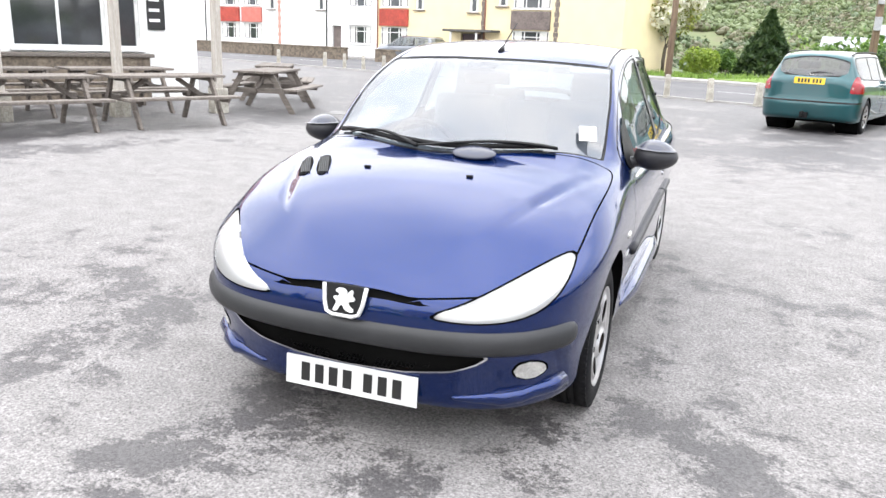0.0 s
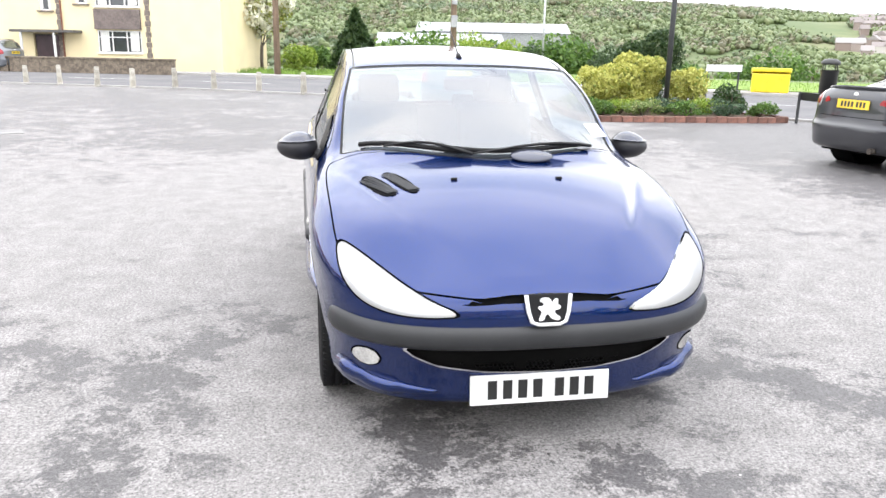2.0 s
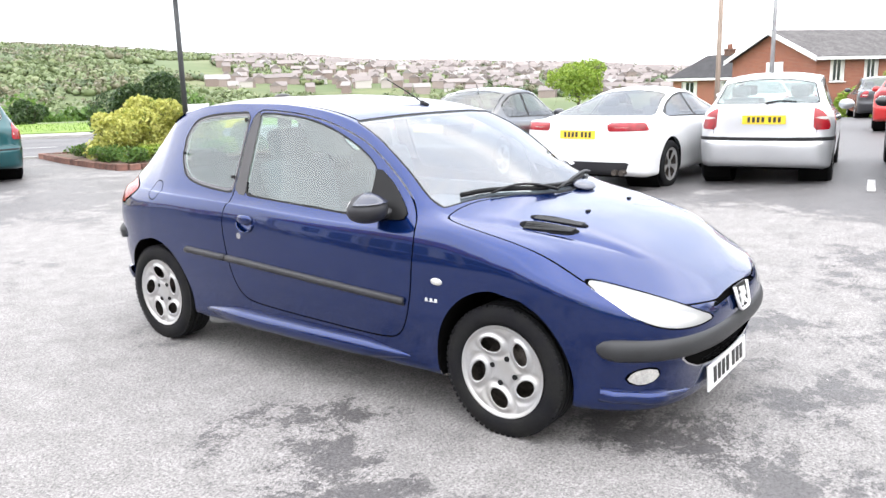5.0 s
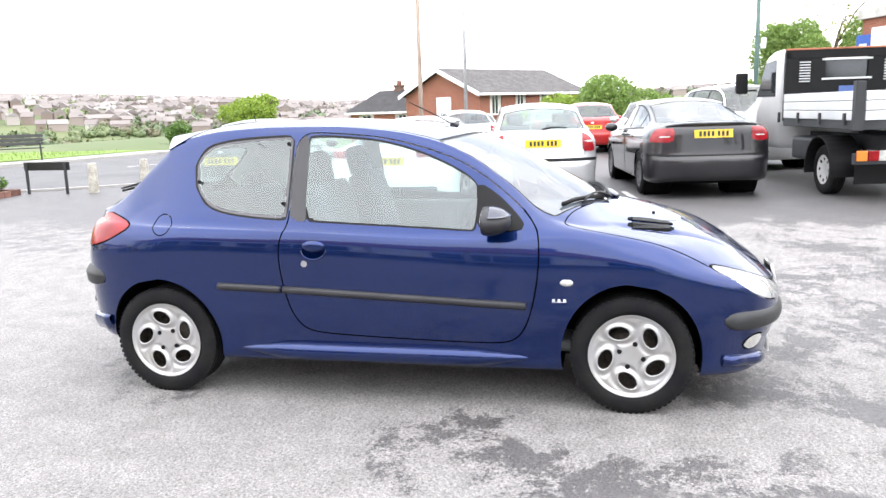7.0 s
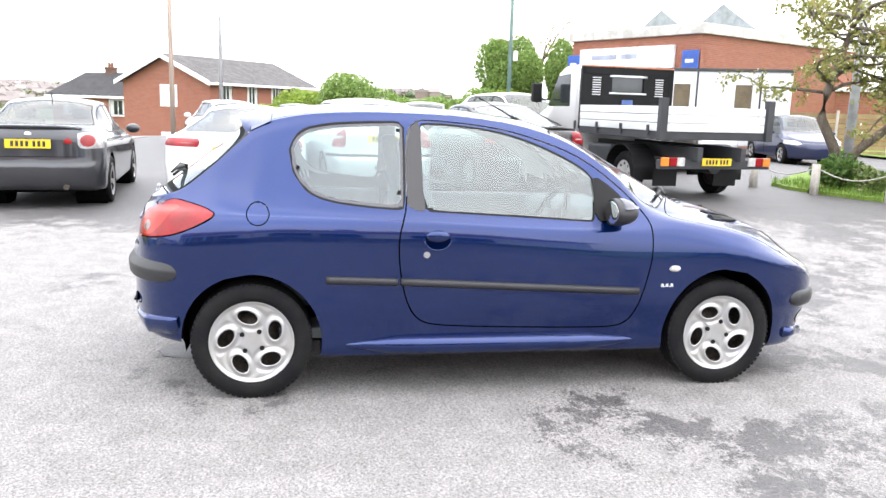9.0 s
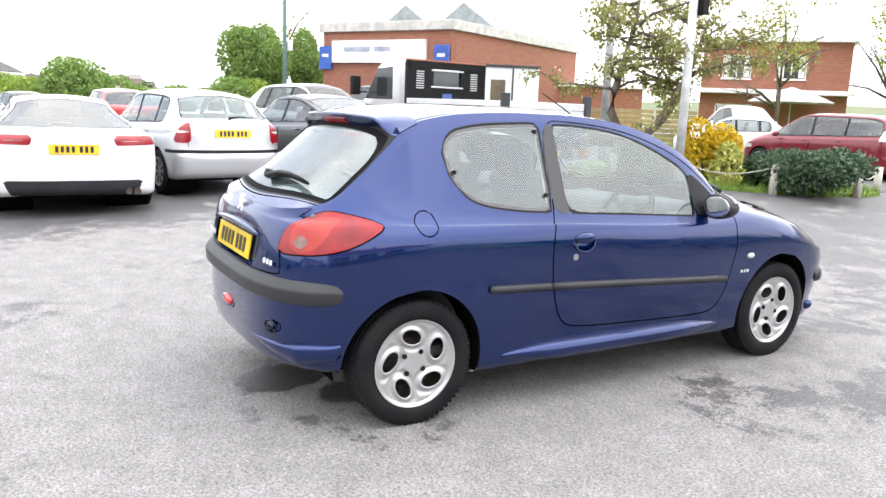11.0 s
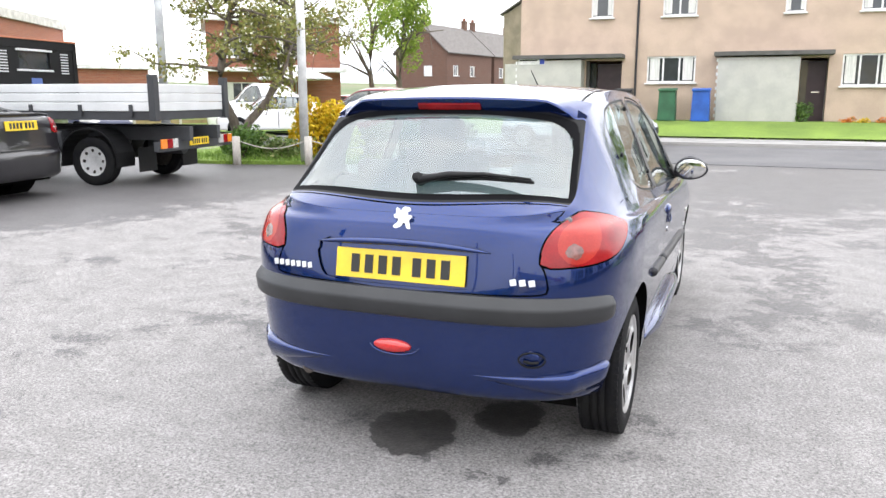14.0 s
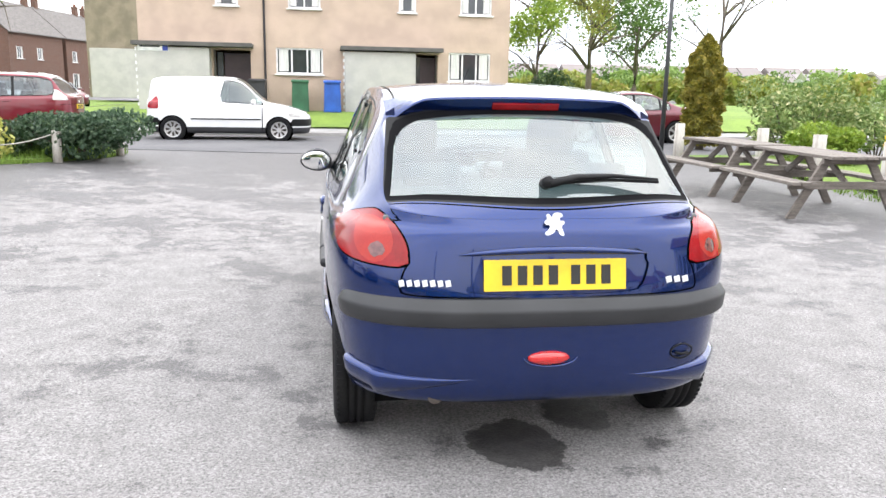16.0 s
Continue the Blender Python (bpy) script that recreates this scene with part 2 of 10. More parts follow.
BLUE_PAINT = surf("dark_blue_metallic", (0.0026, 0.0180, 0.104), rough=0.26, metal=0.72, spec=0.05, coat=1.0, other=(0.0024, 0.0160, 0.095), scale=1.2, fine=0.10, grain=700)
BLUE_PAINT.node_tree.nodes["Principled BSDF"].inputs["Coat IOR"].default_value = 1.50
BLACK_TRIM = surf("black_trim", (0.010, 0.010, 0.011), rough=0.5, spec=0.2, fine=0.1, grain=300, bump=0.08)
PILLAR_TRIM = surf("pillar_film", (0.036, 0.034, 0.038), rough=0.42, other=(0.030, 0.028, 0.032), fine=0.1, grain=400, bump=0.05, spec=0.5)
ROOF_GREY = surf("weathered_grey_tiles", (.115, .108, .108), rough=.9, other=(.085, .080, .080), scale=2, fine=.2, grain=8, bump=.2, spec=.2)
ROOF_DARK = surf("dark_slate_tiles", (.045, .043, .046), rough=.85, other=(.034, .033, .035), scale=2, fine=.2, grain=8, bump=.2, spec=.2)
INNER_LENS = surf("inner_lamp_lens", (0.34, 0.022, 0.014), rough=0.18, coat=0.3, spec=0.3, other=(0.28, 0.015, 0.010), scale=9, fine=0.1, grain=160, bump=0.05)
VENT_BLACK = surf("vent_black", (0.006, 0.006, 0.007), rough=0.75, spec=0.06, fine=0.1, grain=300)
# grey plastic with the sky's blue reflection mixed into its colour
SKY_TINT_PLASTIC = surf("sky_tint_plastic", (0.026, 0.030, 0.052), rough=0.27, coat=0.4, other=(0.020, 0.023, 0.042), fine=0.1, grain=500, bump=0.06, spec=0.5)
GREY_PLASTIC = surf("dark_grey_plastic", (0.026, 0.026, 0.030), rough=0.46, other=(0.020, 0.020, 0.024), fine=0.12, grain=500, bump=0.12, spec=0.4)
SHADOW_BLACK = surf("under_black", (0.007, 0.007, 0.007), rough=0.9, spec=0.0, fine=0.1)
RUBBER = surf("tyre_rubber", (0.008, 0.008, 0.010), rough=0.7, spec=0.14, other=(0.013, 0.013, 0.013), scale=8, fine=0.15, grain=120, bump=0.15)
ALLOY = surf("silver_alloy", (0.45, 0.45, 0.46), rough=0.36, metal=0.55, other=(0.41, 0.40, 0.39), scale=8, fine=0.06, grain=300)
CHROME = surf("chrome", (0.78, 0.78, 0.80), rough=0.12, metal=1.0, fine=0.02)
STEEL_DARK = surf("dark_steel", (0.10, 0.085, 0.075), rough=0.6, metal=0.7, scale=20, fine=0.3)
SILVER_BADGE = surf("silver_badge", (0.80, 0.80, 0.80), rough=0.3, metal=0.3, fine=0.02)
WHITE_PLATE = surf("white_plate", (0.80, 0.80, 0.79), rough=0.35, coat=0.4, fine=0.03)
YELLOW_PLATE = surf("yellow_plate", (0.80, 0.56, 0.02), rough=0.35, coat=0.4, fine=0.03)
BAR_BLACK = surf("plate_bar_black", (0.015, 0.015, 0.015), rough=0.4, fine=0.02)
GLASS = pane("car_window_glass", (0.74, 0.89, 0.86), veil=0.06, gloss_ior=2.15, veil_color=(0.46, 0.60, 0.58))
# the bluish veil puts some of the sky's reflection into the windscreen's colour
SCREEN_GLASS = pane("windscreen_glass", (0.52, 0.57, 0.60), veil=0.10, gloss_ior=2.3, veil_color=(0.42, 0.46, 0.58))
REAR_GLASS = pane("rear_window_glass", (0.66, 0.82, 0.80), veil=0.10, gloss_ior=2.3, veil_color=(0.48, 0.58, 0.58))
DARK_GLASS = pane("dark_car_glass", (0.42, 0.47, 0.48), veil=0.04, gloss_ior=1.9)
LAMP_GLASS = pane("lamp_lens", (0.95, 0.97, 0.97), veil=0.32, veil_color=(0.86, 0.86, 0.87))
RED_LENS = surf("red_lamp_lens", (0.25, 0.004, 0.007), rough=0.16, coat=0.3, spec=0.3, other=(0.17, 0.003, 0.005), scale=9, fine=0.1, grain=160, bump=0.05)
PALE_LENS = surf("clear_lamp_lens", (0.52, 0.51, 0.49), rough=0.2, coat=1.0, scale=18, fine=0.2, grain=140, bump=0.1)
PARK_LENS = surf("deep_red_lamp_lens", (0.30, 0.005, 0.012), rough=0.25, coat=0.25, other=(0.20, 0.003, 0.008), scale=12, fine=0.12, grain=160, bump=0.05)
AMBER_LENS = surf("amber_lamp_lens", (0.75, 0.22, 0.02), rough=0.2, coat=1.0)
REFLECTOR = surf("lamp_reflector", (0.9, 0.9, 0.92), rough=0.22, metal=0.9, fine=0.03)
SEAT_CLOTH = surf("grey_seat_cloth", (0.075, 0.088, 0.10), rough=0.9, fine=0.2, grain=250, bump=0.2)
DASH = surf("grey_dashboard", (0.13, 0.14, 0.145), rough=0.7, fine=0.1, grain=300)
LINING = surf("pale_roof_lining", (0.42, 0.42, 0.41), rough=0.95, fine=0.1, grain=300)
RED_BRIGHT = surf("bright_red_lens", (0.50, 0.012, 0.012), rough=0.2, coat=1.0, other=(0.38, 0.008, 0.008), scale=20, fine=0.1)
FRIT = surf("black_glass_edge", (0.014, 0.014, 0.016), rough=0.06, coat=1.0, fine=0.02)
FRIT.node_tree.nodes["Principled BSDF"].inputs["Coat IOR"].default_value = 1.9
GREY_FRIT = surf("grey_glass_edge", (0.055, 0.050, 0.058), rough=0.12, coat=0.6, fine=0.05, grain=400)
STRIP_PLASTIC = surf("weathered_bumper_plastic", (0.0272, 0.0279, 0.0306), rough=0.44, other=(0.021, 0.022, 0.024), scale=6, fine=0.12, grain=420, bump=0.08, spec=0.4)
SMOKE_LENS = surf("smoked_clear_lens", (0.30, 0.29, 0.29), rough=0.15, coat=1.0, other=(0.2, 0.19, 0.19), scale=25)
TAIL_GREY = surf("grey_pink_lens", (0.16, 0.055, 0.045), rough=0.2, coat=1.0, scale=30, fine=0.2)
MIRROR = surf("mirror_glass", (0.9, 0.9, 0.9), rough=0.02, metal=1.0, fine=0.0)


# ---- mesh helpers ----
def part(name, bm, material, parent=None, label="", smooth=False):
    me = bpy.data.meshes.new(name)
    bm.to_mesh(me)
    bm.free()
    return finish(name, me, material, parent, label, smooth)


def finish(name, me, material, parent=None, label="", smooth=False):
    for m in (material if isinstance(material, (list, tuple)) else [material]):
        me.materials.append(m)
    if smooth:
        for p in me.polygons:
            p.use_smooth = True
    ob = new(name, me)
    if parent:
        ob.parent = parent
    if label:
        ob["label"] = label
    return ob


def empty(name, m=None):
    e = new(name)
    e.empty_display_size = 0.1
    if m is not None:
        e.matrix_world = m
    return e


def box(bm, c, s, bevel=0.0, rot=None):
    """A box of size s round the centre c, its edges bevelled, turned by the Euler angles rot in degrees."""
    r = bmesh.ops.create_cube(bm, size=1.0)
    vs = r["verts"]
    for v in vs:
        v.co = Vector((v.co.x * s[0], v.co.y * s[1], v.co.z * s[2]))
    if bevel:
        es = list({e for v in vs for e in v.link_edges})
        out = bmesh.ops.bevel(bm, geom=es, offset=bevel, segments=2, affect="EDGES", profile=0.6)
        vs = list({v for f in out["faces"] for v in f.verts} | {v for v in vs if v.is_valid})
    m = Matrix.Translation(c)
    if rot:
        m = m @ Euler([radians(a) for a in rot]).to_matrix().to_4x4()
    bmesh.ops.transform(bm, matrix=m, verts=vs)
    return vs


def rod(bm, a, b, r0, r1=None, n=12, caps=True):
    """A round bar from a to b."""
    a, b = Vector(a), Vector(b)
    d = b - a
    out = bmesh.ops.create_cone(bm, cap_ends=caps, segments=n, radius1=r0, radius2=r0 if r1 is None else r1, depth=d.length)
    m = Matrix.Translation((a + b) / 2) @ d.to_track_quat("Z", "Y").to_matrix().to_4x4()
    bmesh.ops.transform(bm, matrix=m, verts=out["verts"])
    return out["verts"]


def sweep(bm, pts, radius, n=8, flat=1.0):
    """A tube along a line of points."""
    pts = [Vector(p) for p in pts]
    rings = []
    for i, p in enumerate(pts):
        d = (pts[min(i + 1, len(pts) - 1)] - pts[max(i - 1, 0)]).normalized()
        side = d.cross(Vector((0, 0, 1)))
        side = side.normalized() if side.length > 1e-4 else Vector((1, 0, 0))
        up = side.cross(d)
        r = radius(i / (len(pts) - 1)) if callable(radius) else radius
        rings.append([bm.verts.new(p + side * math.cos(a) * r + up * math.sin(a) * r * flat) for a in (2 * math.pi * k / n for k in range(n))])
    for a, b in zip(rings, rings[1:]):
        for k in range(n):
            bm.faces.new((a[k], a[(k + 1) % n], b[(k + 1) % n], b[k]))
    bm.faces.new(rings[0][::-1])
    bm.faces.new(rings[-1])


def lathe(bm, profile, n=48, axis="x", gap=None):
    """A profile of (along, radius) turned round an axis."""
    rings = []
    for al, r in profile:
        ring = []
        for k in range(n):
            a = 2 * math.pi * k / n
            c, s = math.cos(a) * r, math.sin(a) * r
            ring.append(bm.verts.new({"x": (al, c, s), "y": (c, al, s), "z": (c, s, al)}[axis]))
        rings.append(ring)
    for a, b in zip(rings, rings[1:]):
        for k in range(n):
            bm.faces.new((a[k], a[(k + 1) % n], b[(k + 1) % n], b[k]))
    bmesh.ops.recalc_face_normals(bm, faces=bm.faces[:])
    return rings


def prism(bm, outline, depth, to=lambda u, v, d: (u, v, d), bevel=0.0):
    """A flat outline given a thickness; to() lays (u, v, depth) into space."""
    lo = [bm.verts.new(to(u, v, 0)) for u, v in outline]
    hi = [bm.verts.new(to(u, v, depth)) for u, v in outline]
    n = len(outline)
    top = bm.faces.new(hi)
    bm.faces.new(lo[::-1])
    for i in range(n):
        bm.faces.new((lo[i], lo[(i + 1) % n], hi[(i + 1) % n], hi[i]))
    bmesh.ops.recalc_face_normals(bm, faces=bm.faces[:])
    if bevel:
        bmesh.ops.bevel(bm, geom=list(top.edges), offset=bevel, segments=2, affect="EDGES")


def arrays(name, V, F, material, parent=None, label="", smooth=False, normals=None):
    me = bpy.data.meshes.new(name)
    me.from_pydata([tuple(map(float, v)) for v in V], [], [tuple(map(int, f)) for f in F])
    ob = finish(name, me, material, parent, label, smooth or normals is not None)
    if normals is not None:
        me.normals_split_custom_set_from_vertices([tuple(map(float, v)) for v in normals])
    return ob


# ---- motor-car bodies: a skin lofted through rings, cut into panels along curves ----
def pchip(pts):
    xs, ys = np.array([p[0] for p in pts], float), np.array([p[1] for p in pts], float)
    h = np.diff(xs)
    d = np.diff(ys) / h
    m = np.zeros(len(xs))
    same = d[:-1] * d[1:] > 0
    m[1:-1] = np.where(same, 2 * d[:-1] * d[1:] / np.where(same, d[:-1] + d[1:], 1), 0)
    m[0], m[-1] = d[0], d[-1]

    def f(x):
        x = np.clip(np.asarray(x, float), xs[0], xs[-1])
        i = np.clip(np.searchsorted(xs, x) - 1, 0, len(h) - 1)
        t = (x - xs[i]) / h[i]
        return ((2 * t**3 - 3 * t**2 + 1) * ys[i] + (t**3 - 2 * t**2 + t) * h[i] * m[i]
                + (3 * t**2 - 2 * t**3) * ys[i + 1] + (t**3 - t**2) * h[i] * m[i + 1])
    return f


def const(v):
    return lambda y: np.full(np.shape(y), float(v))


def chaikin(pts, times=2):
    p = np.array(pts, float)
    for _ in range(times):
        q = np.roll(p, -1, axis=0)
        p = np.stack([0.75 * p + 0.25 * q, 0.25 * p + 0.75 * q], axis=1).reshape(-1, 2)
    return p


def inside_by(P, poly):
    """Signed distance of 2D points to a closed outline, positive inside."""
    P, poly = np.asarray(P, float), np.asarray(poly, float)
    best, inside = np.full(len(P), 1e9), np.zeros(len(P), bool)
    for a, b in zip(poly, np.roll(poly, -1, axis=0)):
        e, w = b - a, P - a
        t = np.clip((w @ e) / max(e @ e, 1e-12), 0, 1)
        best = np.minimum(best, np.hypot(*(w - t[:, None] * e).T))
        cross = ((a[1] > P[:, 1]) != (b[1] > P[:, 1]))
        slope = np.where(abs(b[1] - a[1]) < 1e-12, 1e-12, b[1] - a[1])
        inside ^= cross & (P[:, 0] < (b[0] - a[0]) * (P[:, 1] - a[1]) / slope + a[0])
    return np.where(inside, best, -best)


def ring(yf, yr, cf, cr, nf, nr, w, z, na=26, ns=96):
    """One level of half a body, from the nose round the side to the tail."""
    th = np.linspace(0, math.pi / 2, na)
    c, s = np.cos(th), np.sin(th)
    c[-1] = 0
    front_y, front_k = cf - (cf - yf) * c ** (2 / nf), s ** (2 / nf)
    rear_y, rear_k = cr + (yr - cr) * c[::-1] ** (2 / nr), s[::-1] ** (2 / nr)
    y = np.concatenate([front_y, np.linspace(cf, cr, ns + 2)[1:-1], rear_y])
    k = np.concatenate([front_k, np.ones(ns), rear_k])
    return np.stack([w(y) * k, y, z(y)], axis=1), k


class Skin:
    """The triangles of half a body (x > 0), each with the name of the panel that it belongs to."""

    def __init__(self, rows, levels, soft=None):
        n_r, n_p = len(rows), len(rows[0])
        self.V = np.concatenate(rows)
        self.S = np.repeat(np.array(levels, float), n_p)
        i, j = np.meshgrid(np.arange(n_r - 1), np.arange(n_p - 1), indexing="ij")
        a, b, c, d = (i * n_p + j).ravel(), (i * n_p + j + 1).ravel(), ((i + 1) * n_p + j + 1).ravel(), ((i + 1) * n_p + j).ravel()
        self.T = np.concatenate([np.stack([a, b, c], 1), np.stack([a, c, d], 1)])
        e1, e2 = self.V[self.T[:, 1]] - self.V[self.T[:, 0]], self.V[self.T[:, 2]] - self.V[self.T[:, 0]]
        fn = np.cross(e1, e2)
        keep = np.linalg.norm(fn, axis=1) > 1e-9
        self.T, fn = self.T[keep], fn[keep]
        N = np.zeros_like(self.V)
        for k in range(3):
            np.add.at(N, self.T[:, k], fn)
        # the bonnet's front roll is shaded evenly: normals averaged over a few centimetres
        if soft:
            i = np.nonzero((self.V[:, 1] < soft) & (self.S > 6.3))[0]
            d2 = ((self.V[i][:, None] - self.V[i][None]) ** 2).sum(2)
            N[i] = np.exp(-d2 / (2 * .045 ** 2)) @ N[i]
        # points that coincide (nose and tail tips, the centre line) share one normal
        key = np.round(self.V, 4)
        _, back = np.unique(key, axis=0, return_inverse=True)
        back = back.ravel()
        G = np.zeros((back.max() + 1, 3))
        np.add.at(G, back, N)
        N = G[back]
        N[np.abs(self.V[:, 0]) < 1e-5, 0] = 0
        self.N = N / np.maximum(np.linalg.norm(N, axis=1, keepdims=True), 1e-9)
        self.L = np.array(["body"] * len(self.T), dtype="<U24")

    def cut(self, f, name, only=("body",)):
        """Names the region where f > 0 within the panels `only`, splitting the triangles along f = 0."""
        f = np.where(np.abs(f) < 1e-7, 1e-7, f)
        pick = np.isin(self.L, only)
        s = f[self.T] > 0
        full, some = pick & s.all(1), pick & s.any(1) & ~s.all(1)
        self.L[full] = name
        if not some.any():
            return self
        V, N, S = [self.V], [self.N], [self.S]
        made, count, tris, labs = {}, len(self.V), [], []

        def mid(a, b):
            nonlocal count
            key = (a, b) if a < b else (b, a)
            if key not in made:
                t = f[a] / (f[a] - f[b])
                V.append((self.V[a] + (self.V[b] - self.V[a]) * t)[None])
                q = self.N[a] + (self.N[b] - self.N[a]) * t
                N.append((q / max(np.linalg.norm(q), 1e-9))[None])
                S.append(np.array([self.S[a] + (self.S[b] - self.S[a]) * t]))
                made[key] = count
                count += 1
            return made[key]

        for i in np.nonzero(some)[0]:
            a, b, c = (int(v) for v in self.T[i])
            sa, sb, sc = s[i]
            while not (sa != sb and sa != sc):
                a, b, c, sa, sb, sc = b, c, a, sb, sc, sa
            p, q = mid(a, b), mid(a, c)
            old = self.L[i]
            tris += [(a, p, q), (p, b, c), (p, c, q)]
            labs += [name if sa else old, old if sa else name, old if sa else name]
        self.T = np.concatenate([self.T[~some], np.array(tris)])
        self.L = np.concatenate([self.L[~some], np.array(labs, dtype="<U24")])
        self.V, self.N, self.S = np.concatenate(V), np.concatenate(N), np.concatenate(S)
        return self

    def gap(self, field, name, only=("body",), width=0.0035, leave="body"):
        """A panel where field() > 0 with an open joint round it."""
        self.cut(field() - width, name, only)
        self.cut(field() + width, "gap", only)
        return self

    def yz(self):
        return self.V[:, 1:]

    def xz(self):
        return self.V[:, [0, 2]]

    def xy(self):
        return self.V[:, :2]

    def take(self, names, sides="both", out=0.0, skip=False):
        names = (names,) if isinstance(names, str) else names
        m = ~np.isin(self.L, names) if skip else np.isin(self.L, names)
        T = self.T[m]
        used, back = np.unique(T, return_inverse=True)
        T = back.reshape(-1, 3)
        N = self.N[used]
        V = self.V[used] + N * (out if np.isscalar(out) else out(self.V[used])[:, None])
        mV, mN, mT = V * (-1, 1, 1), N * (-1, 1, 1), T[:, ::-1]
        if sides == "left":
            return V, T, N
        if sides == "right":
            return mV, mT, mN
        return np.concatenate([V, mV]), np.concatenate([T, mT + len(V)]), np.concatenate([N, mN])

    def panel(self, part_name, names, material, parent, sides="both", out=0.0, label=""):
        V, T, N = self.take(names, sides, out)
        if len(T) == 0:
            return None
        return arrays(part_name, V, T, material, parent, label, normals=N)

    def skin_y(self, x, z, rear):
        d = np.hypot(self.V[:, 0] - abs(x), self.V[:, 2] - z) + (self.V[:, 1] < 0 if rear else self.V[:, 1] > 0) * 9
        return float(self.V[np.argmin(d), 1])

    def skin_x(self, y, z):
        d = np.hypot(self.V[:, 1] - y, self.V[:, 2] - z) + (self.V[:, 0] < 0.35) * 9
        return float(self.V[np.argmin(d), 0])


def loft(rings, x8_ring, zc, sub=5, cap_rows=14, press=None, soft=None):
    """Rings joined by smooth strips, closed at the top by the cap between the two upper lines."""
    keys = [r for r, _ in rings]
    rows, levels = [], []
    for i in range(len(keys) - 1):
        p0, p1, p2, p3 = keys[max(i - 1, 0)], keys[i], keys[i + 1], keys[min(i + 2, len(keys) - 1)]
        for k in range(sub):
            t = k / sub
            rows.append(0.5 * (2 * p1 + (p2 - p0) * t + (2 * p0 - 5 * p1 + 4 * p2 - p3) * t**2 + (3 * p1 - p0 - 3 * p2 + p3) * t**3))
            levels.append(i + t)
    top = keys[-1]
    c = zc(top[:, 1])
    for k in range(cap_rows + 1):
        f = 1 - k / cap_rows
        rows.append(np.stack([top[:, 0] * f, top[:, 1], c + (top[:, 2] - c) * f**2.3], 1))
        levels.append(len(keys) - 1 + (1 - f))
    if press:
        rows = [press(r) for r in rows]
    return Skin(rows, levels, soft)


def top_ring(yf, yr, cf, cr, nf, nr, w, z8, zc):
    r, k = ring(yf, yr, cf, cr, nf, nr, w, z8)
    c = zc(r[:, 1])
    r[:, 2] = c + (z8(r[:, 1]) - c) * np.clip(k, 0, 1) ** 2.3
    return r, k


def body_lining(plain, skip, car, y0, y1, z0):
    """Inside of the body: pale lining round the cabin's upper half, black elsewhere."""
    V, T, N = plain.take(skip, "both", -.016, skip=True)
    c = V[T].mean(1)
    up = (c[:, 2] > z0) & (c[:, 1] > y0) & (c[:, 1] < y1)
    arrays("inner_shell", V, T[~up], SHADOW_BLACK, car, normals=N)
    arrays("roof_lining", V, T[up], LINING, car, normals=N)


# ---- wheels ----
def tyre_mesh(r, rim_r, w, blocks=60, n=64):
    """Tyre turned round x, outer wall at +w/2, with rounded shoulders and a grooved tread."""
    bm = bmesh.new()
    h = w / 2
    pr = [(h * 0.72, rim_r - 0.004), (h * 0.90, rim_r + 0.004), (h * 0.99, rim_r + 0.022), (h * 1.0, rim_r + (r - rim_r) * 0.5),
          (h * 0.97, r - 0.030), (h * 0.90, r - 0.013), (h * 0.78, r - 0.003)]
    tread = [(h * 0.70, r), (h * 0.40, r), (h * 0.38, r - 0.008), (h * 0.31, r - 0.008), (h * 0.29, r), (h * 0.06, r), (h * 0.045, r - 0.008)]
    half = pr + tread
    lathe(bm, half + [(-a, b) for a, b in reversed(half)], n)
    return bm


def tread_blocks(r, w, sx, n=64):
    """Short cross ribs on the shoulders of the tread."""
    bm = bmesh.new()
    for k in range(n):
        a = 2 * math.pi * k / n
        m = Euler((a, 0, 0)).to_matrix().to_4x4() @ Matrix.Translation((sx * w * 0.385, 0, r - 0.0062))
        bmesh.ops.create_cube(bm, size=1, matrix=m @ Matrix.Diagonal((w * 0.10, 2 * math.pi * r / n * 0.62, 0.012, 1)))
    return bm


def disc_skin(rim_r, profile, holes, nr=26, na=150, relief=0.0):
    """A wheel face as a turned disc with openings; holes: field over (y, z), positive inside."""
    rr = np.linspace(0.0, rim_r, nr)
    a = np.linspace(0, 2 * math.pi, na + 1)
    rows = [np.stack([np.full(na + 1, float(profile(r))), np.cos(a) * r, np.sin(a) * r], 1) for r in rr[::-1]]
    if relief:
        # a raised lip round each opening, fading into the face
        for row in rows:
            f = holes(row[:, 1:])
            edge = np.clip((rim_r * .93 - np.hypot(row[:, 1], row[:, 2])) / .02, 0, 1)
            row[:, 0] += edge * relief * (np.exp(-((f + .004) / .006) ** 2) - .9 * np.exp(-((f + .024) / .010) ** 2))
    sk = Skin(rows, np.arange(nr))
    if (sk.N[:, 0] < 0).mean() > 0.5:
        sk.T, sk.N = sk.T[:, ::-1], -sk.N
    f = holes(sk.V[:, 1:])
    sk.cut(f + 0.006, "edge")
    f = holes(sk.V[:, 1:])
    sk.cut(f, "hole", ("edge",))
    return sk


def oval_holes(count, at, a, b, lean, turn=0.0):
    def f(P):
        best = np.full(len(P), -1.0)
        for k in range(count):
            t = turn + 2 * math.pi * k / count
            c = np.array([math.cos(t), math.sin(t)]) * at
            d = t + lean
            u = (P - c) @ np.array([math.cos(d), math.sin(d)])
            v = (P - c) @ np.array([-math.sin(d), math.cos(d)])
            best = np.maximum(best, (1 - np.hypot(u / a, v / b)) * min(a, b))
        return best
    return f


